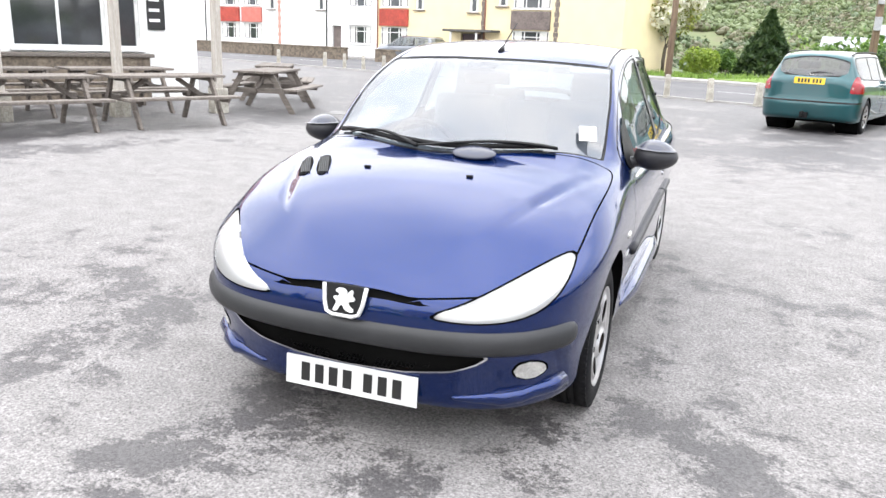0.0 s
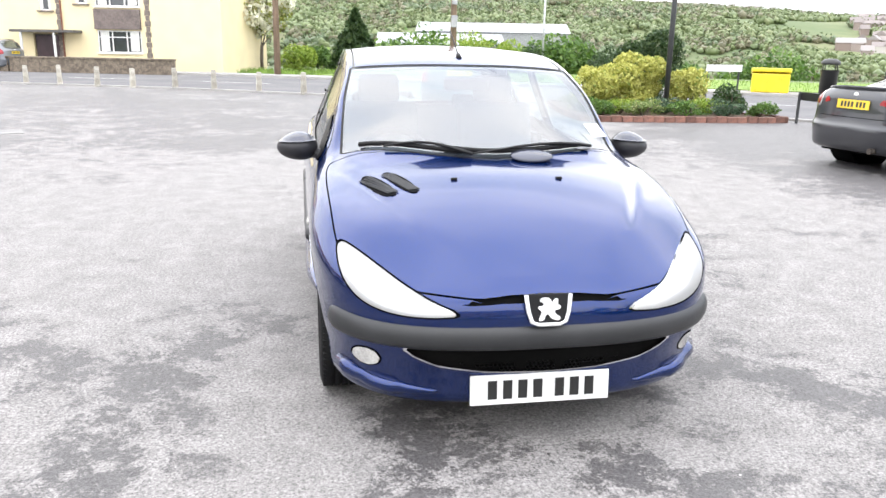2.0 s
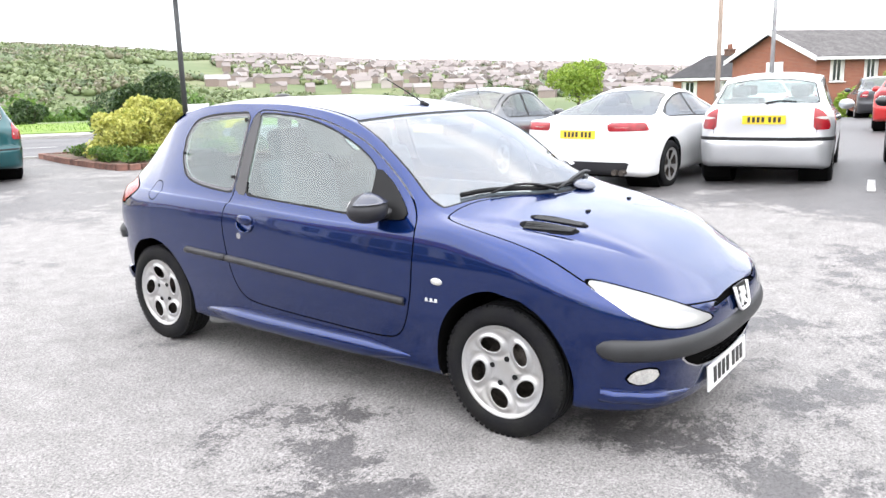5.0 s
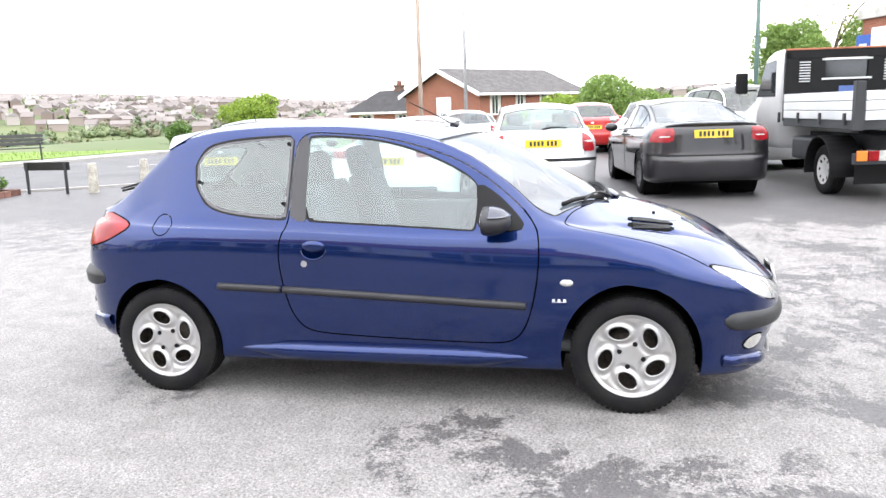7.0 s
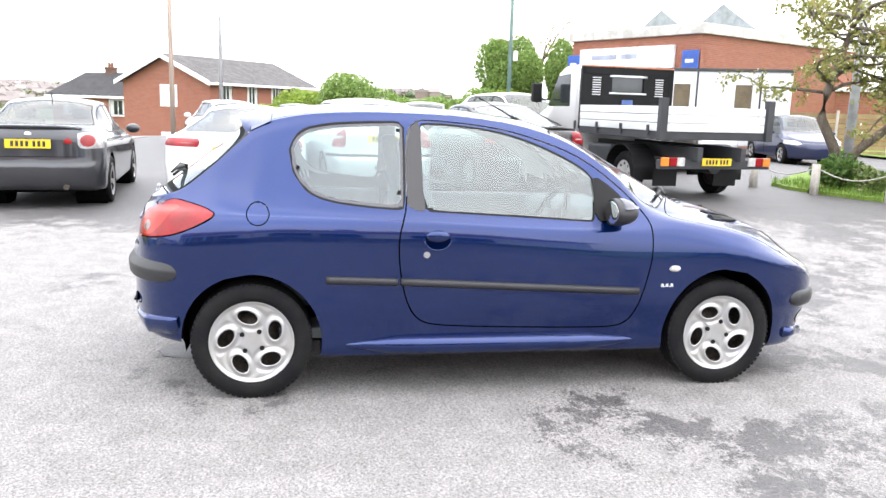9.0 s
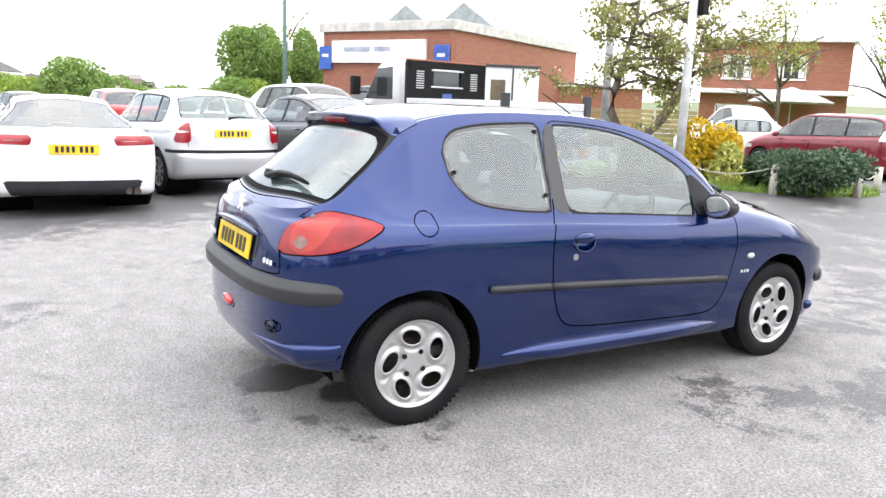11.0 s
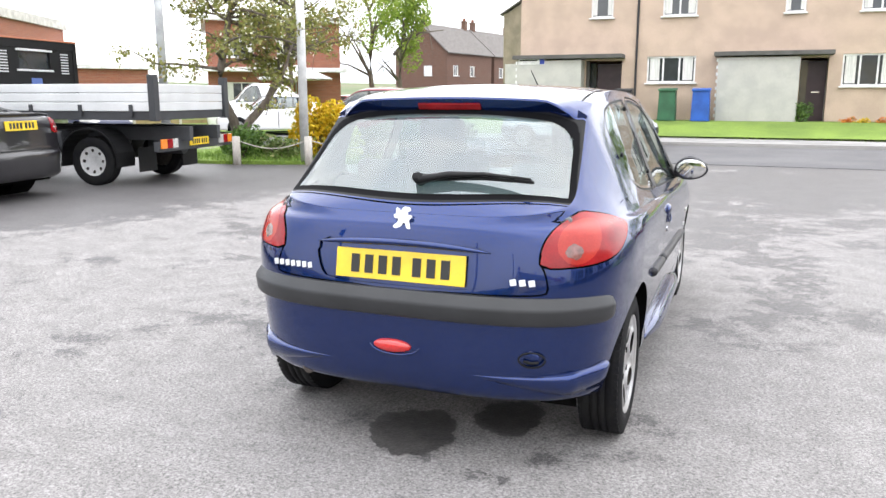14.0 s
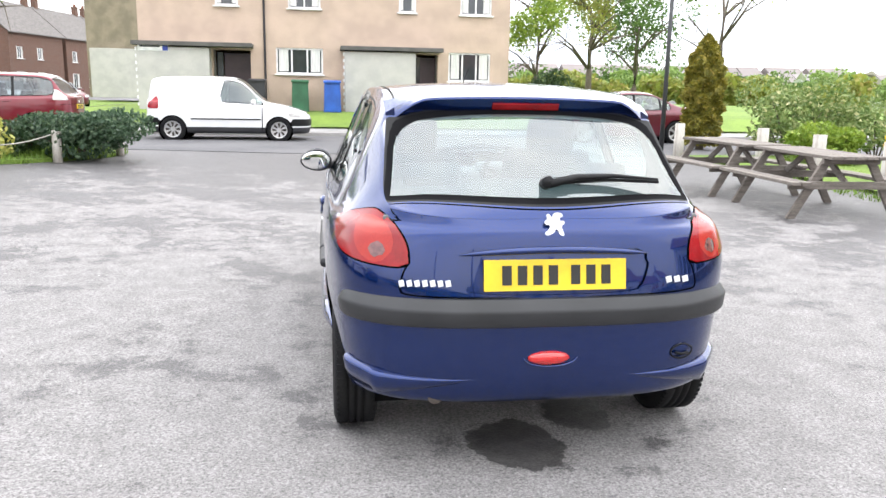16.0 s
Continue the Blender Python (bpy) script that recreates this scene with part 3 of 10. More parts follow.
def spoke_gaps(count, r0, r1, share, turn=0.0):
    def f(P):
        r, a = np.hypot(P[:, 0], P[:, 1]), np.arctan2(P[:, 1], P[:, 0]) - turn
        seg = 2 * math.pi / count
        off = np.abs((a + seg / 2) % seg - seg / 2)
        return np.minimum.reduce([(seg * share / 2 - off) * r, r - r0, r1 - r])
    return f


WHEELS = {}


def wheel_kind(key, r=0.29, rim_r=0.178, w=0.175, holes=None, rim=None, bolts=4, dish=0.02, hub_r=0.03, detail=True):
    """Meshes for one kind of wheel, outer face towards +x; shared by all wheels of the kind."""
    if key in WHEELS:
        return WHEELS[key]
    out, h = [], w / 2
    bm = tyre_mesh(r, rim_r, w, n=64 if detail else 40)
    out.append(("tyre", bm, RUBBER, "black rubber tyre", True))
    if detail:
        for sx in (-1, 1):
            out.append(("tread", tread_blocks(r, w, sx), RUBBER, "", False))
    prof = pchip([(0, h * 0.70), (hub_r, h * 0.70), (hub_r + 0.02, h * 0.705), (rim_r * 0.62, h * 0.75), (rim_r * 0.86, h * 0.82), (rim_r * 0.93, h * 0.82), (rim_r * 0.965, h * 0.91), (rim_r, h * 0.93)])
    sk = disc_skin(rim_r, prof, holes or oval_holes(5, 0.115, 0.038, 0.027, 0.5), nr=44 if key == "hero" else 26 if detail else 16, na=240 if key == "hero" else 150 if detail else 80, relief=.007 if key == "hero" else 0)
    out.append(("rim", sk, rim or ALLOY, "", None))
    bm = bmesh.new()
    lathe(bm, [(h * 0.9, rim_r * 0.985), (h * 0.3, rim_r * 0.93), (-h * 0.8, rim_r * 0.95)], 40)
    lathe(bm, [(-h * 0.05, 0.02), (-h * 0.05, 0.125), (-h * 0.2, 0.125), (-h * 0.2, 0.02)], 32)
    lathe(bm, [(-h * 0.45, 0.0), (-h * 0.45, rim_r * 0.95)], 32)
    out.append(("brake_disc", bm, STEEL_DARK, "", True))
    bm = bmesh.new()
    rod(bm, (h * 0.60, 0.058, 0), (h * 0.735, 0.058, 0), 0.0120, n=10)
    if detail:
        out.append(("bolt", bm, BLACK_TRIM, "", False))
    else:
        bm.free()
    made = []
    for name, thing, mat, label, smooth in out:
        if isinstance(thing, Skin):
            V, T, N = thing.take(("body", "edge"), "left")
            me = bpy.data.meshes.new(name)
            me.from_pydata([tuple(map(float, v)) for v in V], [], [tuple(map(int, t)) for t in T])
            for p in me.polygons:
                p.use_smooth = True
            me.normals_split_custom_set_from_vertices([tuple(map(float, v)) for v in N])
        else:
            me = bpy.data.meshes.new(name)
            thing.to_mesh(me)
            thing.free()
            if smooth:
                for p in me.polygons:
                    p.use_smooth = True
        me.materials.append(mat)
        made.append((name, me, label))
    WHEELS[key] = made
    return made


def add_wheel(car, key, m):
    hub = None
    for name, me, label in WHEELS[key]:
        ob = new("wheel" if hub is None else name, me)
        if hub is None:
            ob.parent, hub = car, ob
            ob.matrix_local = m
            ob["label"] = "wheel with black tyre and silver rim"
        else:
            ob.parent = hub
            if name == "bolt":
                for a in (0, 90, 180, 270):
                    b = ob if not a else new("bolt", me)
                    b.parent = hub
                    b.matrix_local = pose(0, 0, 0, a + 45, 0, 0)
    return hub


BARS = {}


def number_plate(car, y, z, rear, width=0.52, height=0.111, tilt=0.0, chars=7, x=0.0):
    """Number plate with plain bars in place of the characters."""
    bm = bmesh.new()
    box(bm, (0, 0, 0), (width, 0.008, height), 0.002)
    pl = part("number_plate", bm, YELLOW_PLATE if rear else WHITE_PLATE, car, "yellow rear number plate" if rear else "white front number plate")
    pl.matrix_local = pose(x, y, z, tilt, 0, 0)
    sy = 1 if rear else -1
    step = width * 0.108
    px = -(chars * step + step * 0.35) / 2 + step / 2
    for k in range(chars):
        if k == 4:
            px += step * 0.45
        if (width, height) not in BARS:
            bm = bmesh.new()
            box(bm, (0, 0, 0), (step * 0.60, 0.003, height * 0.62))
            BARS[width, height] = bpy.data.meshes.new("plate_bar")
            bm.to_mesh(BARS[width, height])
            bm.free()
            BARS[width, height].materials.append(BAR_BLACK)
        b = new("plate_bar", BARS[width, height])
        b.parent = pl
        b.matrix_local = pose(px * -sy, sy * 0.0055, 0)
        px += step
    return pl


# ---- the blue hatchback in the middle of the car park ----
def blue_hatchback():
    car = tagged(empty("hatchback_car"), "dark blue metallic three-door hatchback parked on worn asphalt", "car")
    zc = pchip([(-1.80, .694), (-1.7, .752), (-1.6, .802), (-1.45, .860), (-1.3, .904), (-1.2, .926), (-1.145, .936), (-1.11, .954), (-.95, 1.056), (-.7, 1.193), (-.45, 1.310), (-.38, 1.336),
                (-.2, 1.382), (.1, 1.415), (.45, 1.432), (.8, 1.430), (1.1, 1.408), (1.24, 1.372), (1.30, 1.290), (1.45, 1.185), (1.65, 1.030), (1.72, .975), (1.745, .95)])
    z8 = pchip([(-1.8, .690), (-1.6, .776), (-1.4, .822), (-1.2, .868), (-.92, .915), (-.80, .955), (-.64, 1.092), (-.43, 1.238), (-.23, 1.322), (0, 1.370),
                (.3, 1.396), (.6, 1.400), (.88, 1.388), (1.10, 1.352), (1.20, 1.312), (1.28, 1.236), (1.45, 1.088), (1.56, 1.002), (1.66, .958), (1.745, .935)])
    x8 = pchip([(-1.8, .59), (-1.6, .62), (-1.2, .665), (-.95, .680), (-.6, .648), (-.25, .592), (.3, .570), (.8, .560), (1.1, .550), (1.4, .578), (1.65, .622)])
    z7 = pchip([(-1.84, .664), (-1.6, .748), (-1.2, .845), (-.9, .885), (-.5, .896), (.5, .932), (1.2, .950), (1.765, .925)])
    w7 = pchip([(-1.7, .67), (-1.5, .720), (-1.2, .745), (-.9, .757), (0, .757), (1, .742), (1.5, .70)])
    z6 = pchip([(-1.885, .630), (-1.6, .708), (-1.2, .790), (-.85, .822), (-.2, .848), (.5, .885), (1.2, .898), (1.785, .885)])
    w6 = pchip([(-1.7, .73), (-1.5, .770), (-1.2, .790), (-.8, .794), (0, .796), (1, .786), (1.5, .755)])
    # the shoulder: a soft edge that climbs from the front wing to the tail lamp
    z5 = pchip([(-1.95, .575), (-1.6, .655), (-1.2, .712), (-.79, .710), (-.18, .746), (.49, .790), (1.2, .808), (1.5, .782), (1.86, .722)])

    def lev(zf, zs, zr):
        return pchip([(-1.95, zf), (-1.45, zs - .01), (-.9, zs), (.9, zs), (1.5, zr + (zs - zr) * .3), (1.86, zr)])

    side = pchip([(-1.6, .985), (-1.2, .992), (-.5, 1), (.6, 1), (1.2, .99), (1.5, .97)])

    def w(v):
        return lambda y: v * side(y)

    rings = [
        ring(-1.84, 1.765, -1.2, 1.2, 3.0, 3.2, w(.70), lev(.150, .185, .275)),
        ring(-1.890, 1.815, -1.2, 1.2, 3.2, 3.4, w(.765), lev(.180, .215, .305)),
        ring(-1.915, 1.838, -1.2, 1.22, 3.2, 3.4, w(.782), lev(.29, .34, .40)),
        ring(-1.945, 1.842, -1.2, 1.22, 3.2, 3.4, w(.800), lev(.385, .47, .52)),
        ring(-1.962, 1.838, -1.2, 1.22, 3.2, 3.4, w(.809), lev(.495, .60, .62)),
        ring(-1.940, 1.820, -1.2, 1.22, 3.0, 3.6, w(.815), z5),
        ring(-1.890, 1.788, -1.17, 1.22, 2.8, 3.6, w6, z6),
        ring(-1.850, 1.768, -1.15, 1.22, 2.6, 3.4, w7, z7),
        top_ring(-1.80, 1.745, -1.12, 1.24, 2.4, 4.6, x8, z8, zc)]

    def press(r):
        """Two creases pressed into the bonnet, closing towards the nose."""
        x, y = np.abs(r[:, 0]), r[:, 1]
        t = np.clip((y + 1.80) / .75, 0, 1)
        line = .36 + .30 * t
        k = np.sin(np.pi * np.clip((y + 1.84) / .82, 0, 1)) ** .8
        r = r.copy()
        r[:, 2] += k * .013 * (1 - np.clip((x - line) / .040 + .5, 0, 1)) * np.clip((r[:, 2] - .60) / .05, 0, 1)
        r[:, 2] -= k * (.0100 * np.exp(-((x - line) / .018) ** 2) - .004 * np.exp(-((x - line - .04) / .025) ** 2)) * np.clip((r[:, 2] - .60) / .05, 0, 1)
        return r
    sk = loft(rings, x8, zc, cap_rows=44, press=press, soft=-1.42)
    # the creases run on over the evenly shaded front of the bonnet
    x, y = sk.V[:, 0], sk.V[:, 1]
    line = .36 + .30 * np.clip((y + 1.80) / .75, 0, 1)
    fade = np.clip((-1.12 - y) / .20, 0, 1) * np.clip((y + 1.76) / .16, 0, 1) * (sk.S > 8)
    sk.N[:, 0] += fade * (.34 * np.exp(-((x - line) / .020) ** 2) - .16 * np.exp(-((x - line - .036) / .018) ** 2)) * sk.N[:, 2]
    sk.N /= np.linalg.norm(sk.N, axis=1, keepdims=True)
    plain = loft(rings, x8, zc)

    def on_side(poly):
        return lambda s=sk: np.minimum(inside_by(s.yz(), poly), s.V[:, 0] - .42)

    def in_front(poly, y_max=-1.35):
        return lambda s=sk: np.minimum.reduce([inside_by(s.xz(), poly), y_max - s.V[:, 1]])

    def at_rear(poly, y_min=1.2):
        return lambda s=sk: np.minimum.reduce([inside_by(s.xz(), poly), s.V[:, 1] - y_min])

    def wheel_arch(y0, r, h):
        return lambda s=sk: np.minimum(r * (1 - np.hypot((s.V[:, 1] - y0) / r, (s.V[:, 2] - .285) / h)), s.V[:, 0] - .5)

    # wheel arches with a rolled lip
    ARCHES = ((-1.218, .328, .358), (1.221, .336, .345))
    for y0, r, h in ARCHES:
        for s in (sk, plain):
            s.cut(wheel_arch(y0, r, h)(s), "arch")
        sk.cut(wheel_arch(y0, r + .018, h + .018)(sk), "lip")

    # glass
    quarter = chaikin([(1.042, 1.205), (1.00, 1.300), (.86, 1.334), (.70, 1.346), (.50, 1.352), (.492, 1.353), (.490, 1.351), (.4895, 1.345), (.489, 1.20), (.491, 1.0), (.492, .952), (.493, .946), (.496, .944), (.505, .944), (.70, .957), (.88, .984), (.97, 1.032), (1.022, 1.115)], 2)
    door_glass = chaikin([(.385, 1.346), (.395, 1.345), (.398, 1.338), (.394, 1.1), (.390, .949), (.389, .940), (.380, .938), (.13, .925), (-.15, .911), (-.44, .894), (-.475, .893), (-.480, .905), (-.486, .96), (-.490, 1.06), (-.482, 1.108), (-.40, 1.166), (-.22, 1.250), (0, 1.318), (.26, 1.345)], 2)
    frame_band = chaikin([(.468, 1.366), (.474, 1.366), (.475, 1.358), (.480, 1.1), (.474, .946), (.473, .936), (.466, .934), (.395, .930), (.386, .929), (.385, .96), (.390, 1.1), (.394, 1.36)], 1)
    sail = chaikin([(-.480, .888), (-.488, 1.115), (-.52, 1.098), (-.60, 1.045), (-.69, .955), (-.725, .912), (-.705, .888), (-.60, .884)], 1)
    door = chaikin([(.470, 1.370), (.478, 1.12), (.472, .945), (.515, .835), (.518, .72), (.503, .60), (.468, .465), (.41, .385), (.32, .362), (.10, .350), (-.30, .338), (-.60, .334),
                    (-.685, .360), (-.738, .45), (-.775, .60), (-.792, .74), (-.790, .86), (-.77, .915), (-.68, 1.020), (-.45, 1.195), (-.23, 1.280), (0, 1.338), (.26, 1.364)], 2)

    def ws_field(s=sk):
        x, y = s.V[:, 0], s.V[:, 1]
        return np.minimum.reduce([y - (-1.112 + .25 * (x / .65) ** 2), (-.392 + .10 * (x / .55) ** 2) - y, x8(y) - .024 - x, s.S - 8.0])

    def rear_field(s=sk):
        x, y = s.V[:, 0], s.V[:, 1]
        low = 1.697 - .090 * (x / .55) ** 2
        return np.minimum.reduce([y - (1.285 - .03 * (x / .5) ** 2), low - y, x8(y) - .010 - .012 * np.clip((y - 1.5) / .2, 0, 1) ** 2 - x, s.S - 8.0])

    for s in (sk, plain):
        s.cut(on_side(quarter)(s) + .010, "seal"), s.cut(on_side(quarter)(s), "quarter_glass", ("seal",)), s.cut(on_side(quarter)(s) - .014, "quarter_clear", ("quarter_glass",))
        s.cut(ws_field(s) + .010, "screen_seal"), s.cut(ws_field(s), "windscreen", ("screen_seal",))
        s.cut(rear_field(s) + .010, "rear_seal"), s.cut(rear_field(s), "rear_black", ("rear_seal",))
        s.cut(rear_field(s) - .026, "rear_glass", ("rear_black",))
    # door with its joint, then its window, pillar strip and mirror sail
    sk.gap(on_side(door), "door")
    for s in (sk, plain):
        inner = ("door",) if s is sk else ("body",)
        s.cut(on_side(door_glass)(s) + .009, "door_seal", inner), s.cut(on_side(door_glass)(s), "door_glass", ("door_seal",))
    sk.cut(on_side(frame_band)(), "pillar_strip", ("door", "door_seal"))
    sk.cut(on_side(sail)(), "sail", ("door", "door_seal"))
    sk.gap(on_side(chaikin([(1.185 + .053 * math.cos(a), .915 + .053 * math.sin(a)) for a in np.linspace(0, 2 * math.pi, 20, endpoint=False)], 1)), "fuel", width=.0025)

    hx = sk.skin_x(.328, .797)
    grip = [(.328 + .064 * math.cos(a), .797 + .046 * math.sin(a)) for a in np.linspace(0, 2 * math.pi, 40, endpoint=False)]
    sk.cut(on_side(grip)(), "handle_hole", ("door",)), plain.cut(on_side(grip)(plain), "handle_hole")

    # lamps
    head = chaikin([(.285, .533), (.33, .522), (.44, .518), (.56, .528), (.65, .560), (.705, .625), (.715, .70), (.695, .722), (.66, .712), (.58, .672), (.47, .612), (.37, .562)], 2)
    sk.gap(in_front(head), "headlamp", width=.003)
    plain.cut(in_front(head)(plain), "headlamp")
    tail_side = chaikin([(1.365, .912), (1.46, .945), (1.60, .972), (1.80, .985), (1.86, .90), (1.84, .775), (1.70, .785), (1.56, .812), (1.44, .865)], 2)
    tail_back = chaikin([(.90, 1.02), (.66, .988), (.575, .945), (.522, .875), (.512, .80), (.53, .778), (.70, .79), (.90, .80)], 2)

    def lamp_field(s=sk):
        return np.minimum.reduce([inside_by(s.yz(), tail_side), inside_by(s.xz(), tail_back), s.V[:, 1] - 1.2])

    sk.gap(lamp_field, "tail_lamp", width=.003)
    sk.cut(np.minimum(.066 - np.hypot(sk.V[:, 0] - .635, (sk.V[:, 2] - .868) * .9), sk.V[:, 1] - 1.2), "tail_amber", ("tail_lamp",))
    sk.cut(np.minimum(.029 - np.hypot(sk.V[:, 0] - .625, sk.V[:, 2] - .838), sk.V[:, 1] - 1.2), "tail_grey", ("tail_lamp", "tail_amber"))
    for z0, label in ((0, "fog_lamp"),):
        sk.gap(in_front([(.618 + .050 * math.cos(a), .340 + .039 * math.sin(a)) for a in np.linspace(0, 2 * math.pi, 24, endpoint=False)]), label, width=.003)

    # bumpers, grille and air intake
    intake = [(-.50, .405), (.50, .405), (.45, .368), (.37, .336), (.2, .309), (0, .301), (-.2, .309), (-.37, .336), (-.45, .368)]
    sk.cut(in_front(intake)() + .006, "intake_trim"), sk.cut(in_front(intake)(), "intake", ("intake_trim",))
    slot = chaikin([(-.345, .560), (-.25, .583), (-.1, .596), (.1, .596), (.25, .583), (.345, .560), (.25, .562), (.1, .568), (-.1, .568), (-.25, .562)], 1)
    sk.cut(in_front(slot)(), "slot")
    # bonnet and tailgate joints
    bonnet = chaikin([(-.05, -2.2), (.27, -2.2), (.30, -1.965), (.48, -1.89), (.66, -1.735), (.712, -1.60), (.728, -1.3), (.732, -1.1), (.722, -.95), (.69, -.885), (.4, -1.040), (0, -1.138), (-.05, -1.138)], 2)
    sk.gap(lambda s=sk: np.minimum(inside_by(s.xy(), bonnet), s.V[:, 2] - (.582 + .1 * np.clip(s.V[:, 0] - .25, 0, 1))), "bonnet", width=.003)
    gate = chaikin([(-.05, .60), (-.05, 1.5), (.80, 1.5), (.80, 1.00), (.74, .962), (.582, .945), (.527, .872), (.518, .80), (.540, .765), (.555, .70), (.53, .688), (.3, .682), (-.05, .680)], 1)
    sk.gap(lambda s=sk: np.minimum.reduce([inside_by(s.xz(), gate), np.where(s.S >= 7.999, rear_field(s) + .020, np.maximum(s.V[:, 1] - (1.625 + (8 - s.S) * .075), .935 - s.V[:, 2])), s.V[:, 1] - (1.262 - .03 * (s.V[:, 0] / .5) ** 2)]), "tailgate", width=.003)
    sk.gap(lambda s=sk: np.minimum.reduce([s.V[:, 2] - s.V[:, 2] + (s.S - 8.06) * .5, s.V[:, 1] - (-.377 + .10 * (s.V[:, 0] / .55) ** 2), 1.255 - s.V[:, 1]]), "roof", width=.005)

    rec = chaikin([(-.365, .842), (.30, .852), (.365, .838), (.335, .72), (.29, .690), (-.365, .690)], 2)
    sk.cut(at_rear(rec)(), "recess", ("tailgate",))
    body = sk.panel("body", ("body", "lip"), BLUE_PAINT, car)
    sk.panel("bonnet", "bonnet", BLUE_PAINT, car, label="dark blue bonnet")
    sk.panel("roof", "roof", BLUE_PAINT, car)
    # the tailgate: its lower panel, and the edge over the window as a part of its own
    V, T, N = sk.take("tailgate", "both", 0.0)
    _, same = np.unique(np.round(V, 5), axis=0, return_inverse=True)
    tag = same.reshape(-1).copy()
    for _ in range(400):
        least = tag[T].min(1)
        was = tag.copy()
        for c in range(3):
            np.minimum.at(tag, T[:, c], least)
        low = np.full(len(V), len(V))
        np.minimum.at(low, same.reshape(-1), tag)
        tag = low[same.reshape(-1)]
        if (tag == was).all():
            break
    kinds_, count = np.unique(tag[T[:, 0]], return_counts=True)
    gate_ob = None
    for k in kinds_[np.argsort(-count)]:
        F = T[tag[T[:, 0]] == k]
        used, back = np.unique(F, return_inverse=True)
        if gate_ob is None or len(F) > 12:
            ob = arrays("tailgate" if gate_ob is None else "tailgate_edge", V[used], back.reshape(-1, 3), BLUE_PAINT, gate_ob or car, normals=N[used])
            gate_ob = gate_ob or ob
    sk.panel("plate_recess", "recess", BLUE_PAINT, gate_ob, out=-.010)
    for side_ in ("left", "right"):
        d = sk.panel("door", "door", BLUE_PAINT, car, side_)
        sk.panel("window", "door_glass", GLASS, d, side_, out=-.003, label="clear door window").visible_shadow = False
        sk.panel("window_seal", "door_seal", BLACK_TRIM, d, side_, out=.001)
        sk.panel("pillar_strip", "pillar_strip", PILLAR_TRIM, d, side_, out=.002)
        sk.panel("mirror_base", "sail", BLACK_TRIM, d, side_, out=.006)
        sw = sk.panel("side_window", "quarter_clear", GLASS, car, side_, out=-.003, label="rounded rear side window")
        sw.visible_shadow = False
        sk.panel("window_border", "quarter_glass", GREY_FRIT, sw, side_, out=-.003, label="grey printed edge")
        sg = -1 if side_ == "right" else 1
        for cy, cz in ((.512, 1.315), (.512, 1.02), (1.000, 1.13)):
            cx = sk.skin_x(cy, cz)
            bm = bmesh.new()
            rod(bm, (sg * (cx - .004), cy, cz), (sg * (cx + .007), cy, cz), .010, n=10)
            part("window_clip", bm, BLACK_TRIM, sw)
        sk.panel("window_seal", "seal", BLACK_TRIM, car, side_)
        hl = sk.panel("headlight", "headlamp", LAMP_GLASS, car, side_, label="large clear almond-shaped headlight")
        hl.visible_shadow = False
        sk.panel("reflector", "headlamp", REFLECTOR, hl, side_, out=-.035)
        tl = sk.panel("tail_light", "tail_lamp", RED_LENS, car, side_, out=.004, label="red tail light")
        sk.panel("indicator_lens", "tail_amber", INNER_LENS, tl, side_, out=.0045, label="orange-red indicator lens")
        sk.panel("reversing_lens", "tail_grey", TAIL_GREY, tl, side_, out=.005)
        fl = sk.panel("fog_light", "fog_lamp", PALE_LENS, car, side_, out=.003, label="clear oval fog light")
    sk.panel("windscreen", "windscreen", SCREEN_GLASS, car, out=-.003, label="wide raked windscreen").visible_shadow = False
    sk.panel("windscreen_seal", "screen_seal", BLACK_TRIM, car)
    rg = sk.panel("rear_window", "rear_glass", REAR_GLASS, car, out=-.001, label="tinted rear window with black edge")
    rg.visible_shadow = False
    sk.panel("window_border", "rear_black", VENT_BLACK, rg)
    sk.panel("window_seal", "rear_seal", BLACK_TRIM, rg)

    def moulding(name, tip, centre, n_, wide, end, profile, label):
        """A plastic moulding that follows the bumper round from wheel arch to wheel arch."""
        c = np.cos(np.linspace(0, math.pi / 2, 400)) ** (2 / n_)
        k = np.sin(np.linspace(0, math.pi / 2, 400)) ** (2 / n_)
        y = centre + (tip - centre) * c
        P = np.stack([wide * side(y) * k, y], 1)
        P = P[np.abs(P[:, 1]) >= abs(end)]
        d = np.r_[0, np.cumsum(np.hypot(*np.diff(P, axis=0).T))]
        at_ = np.linspace(0, d[-1], 34)
        P = np.stack([np.interp(at_, d, P[:, 0]), np.interp(at_, d, P[:, 1])], 1)
        along = np.gradient(P, axis=0)
        N = np.stack([along[:, 1], -along[:, 0]], 1) * (1 if tip < 0 else -1)
        N *= np.sign(N @ (.3, np.sign(tip)))[:, None] / np.linalg.norm(N, axis=1, keepdims=True)
        bm, rows = bmesh.new(), []
        mid_z = sum(z for _, z in profile) / len(profile)
        for q in list(range(33, 0, -1)) + list(range(34)):
            sx = -1 if len(rows) < 33 else 1
            left = (at_[-1] - at_[q]) / .10
            k = 1.0 if left > 1 else math.sqrt(max(0, 1 - (1 - left) ** 2))
            rise = .016 * (at_[q] / at_[-1]) ** 2 if tip < 0 else 0.0
            rows.append([bm.verts.new((sx * (P[q, 0] + N[q, 0] * (o * k - .002)), P[q, 1] + N[q, 1] * (o * k - .002), mid_z + (z - mid_z) * (.25 + .75 * k) + rise)) for o, z in profile])
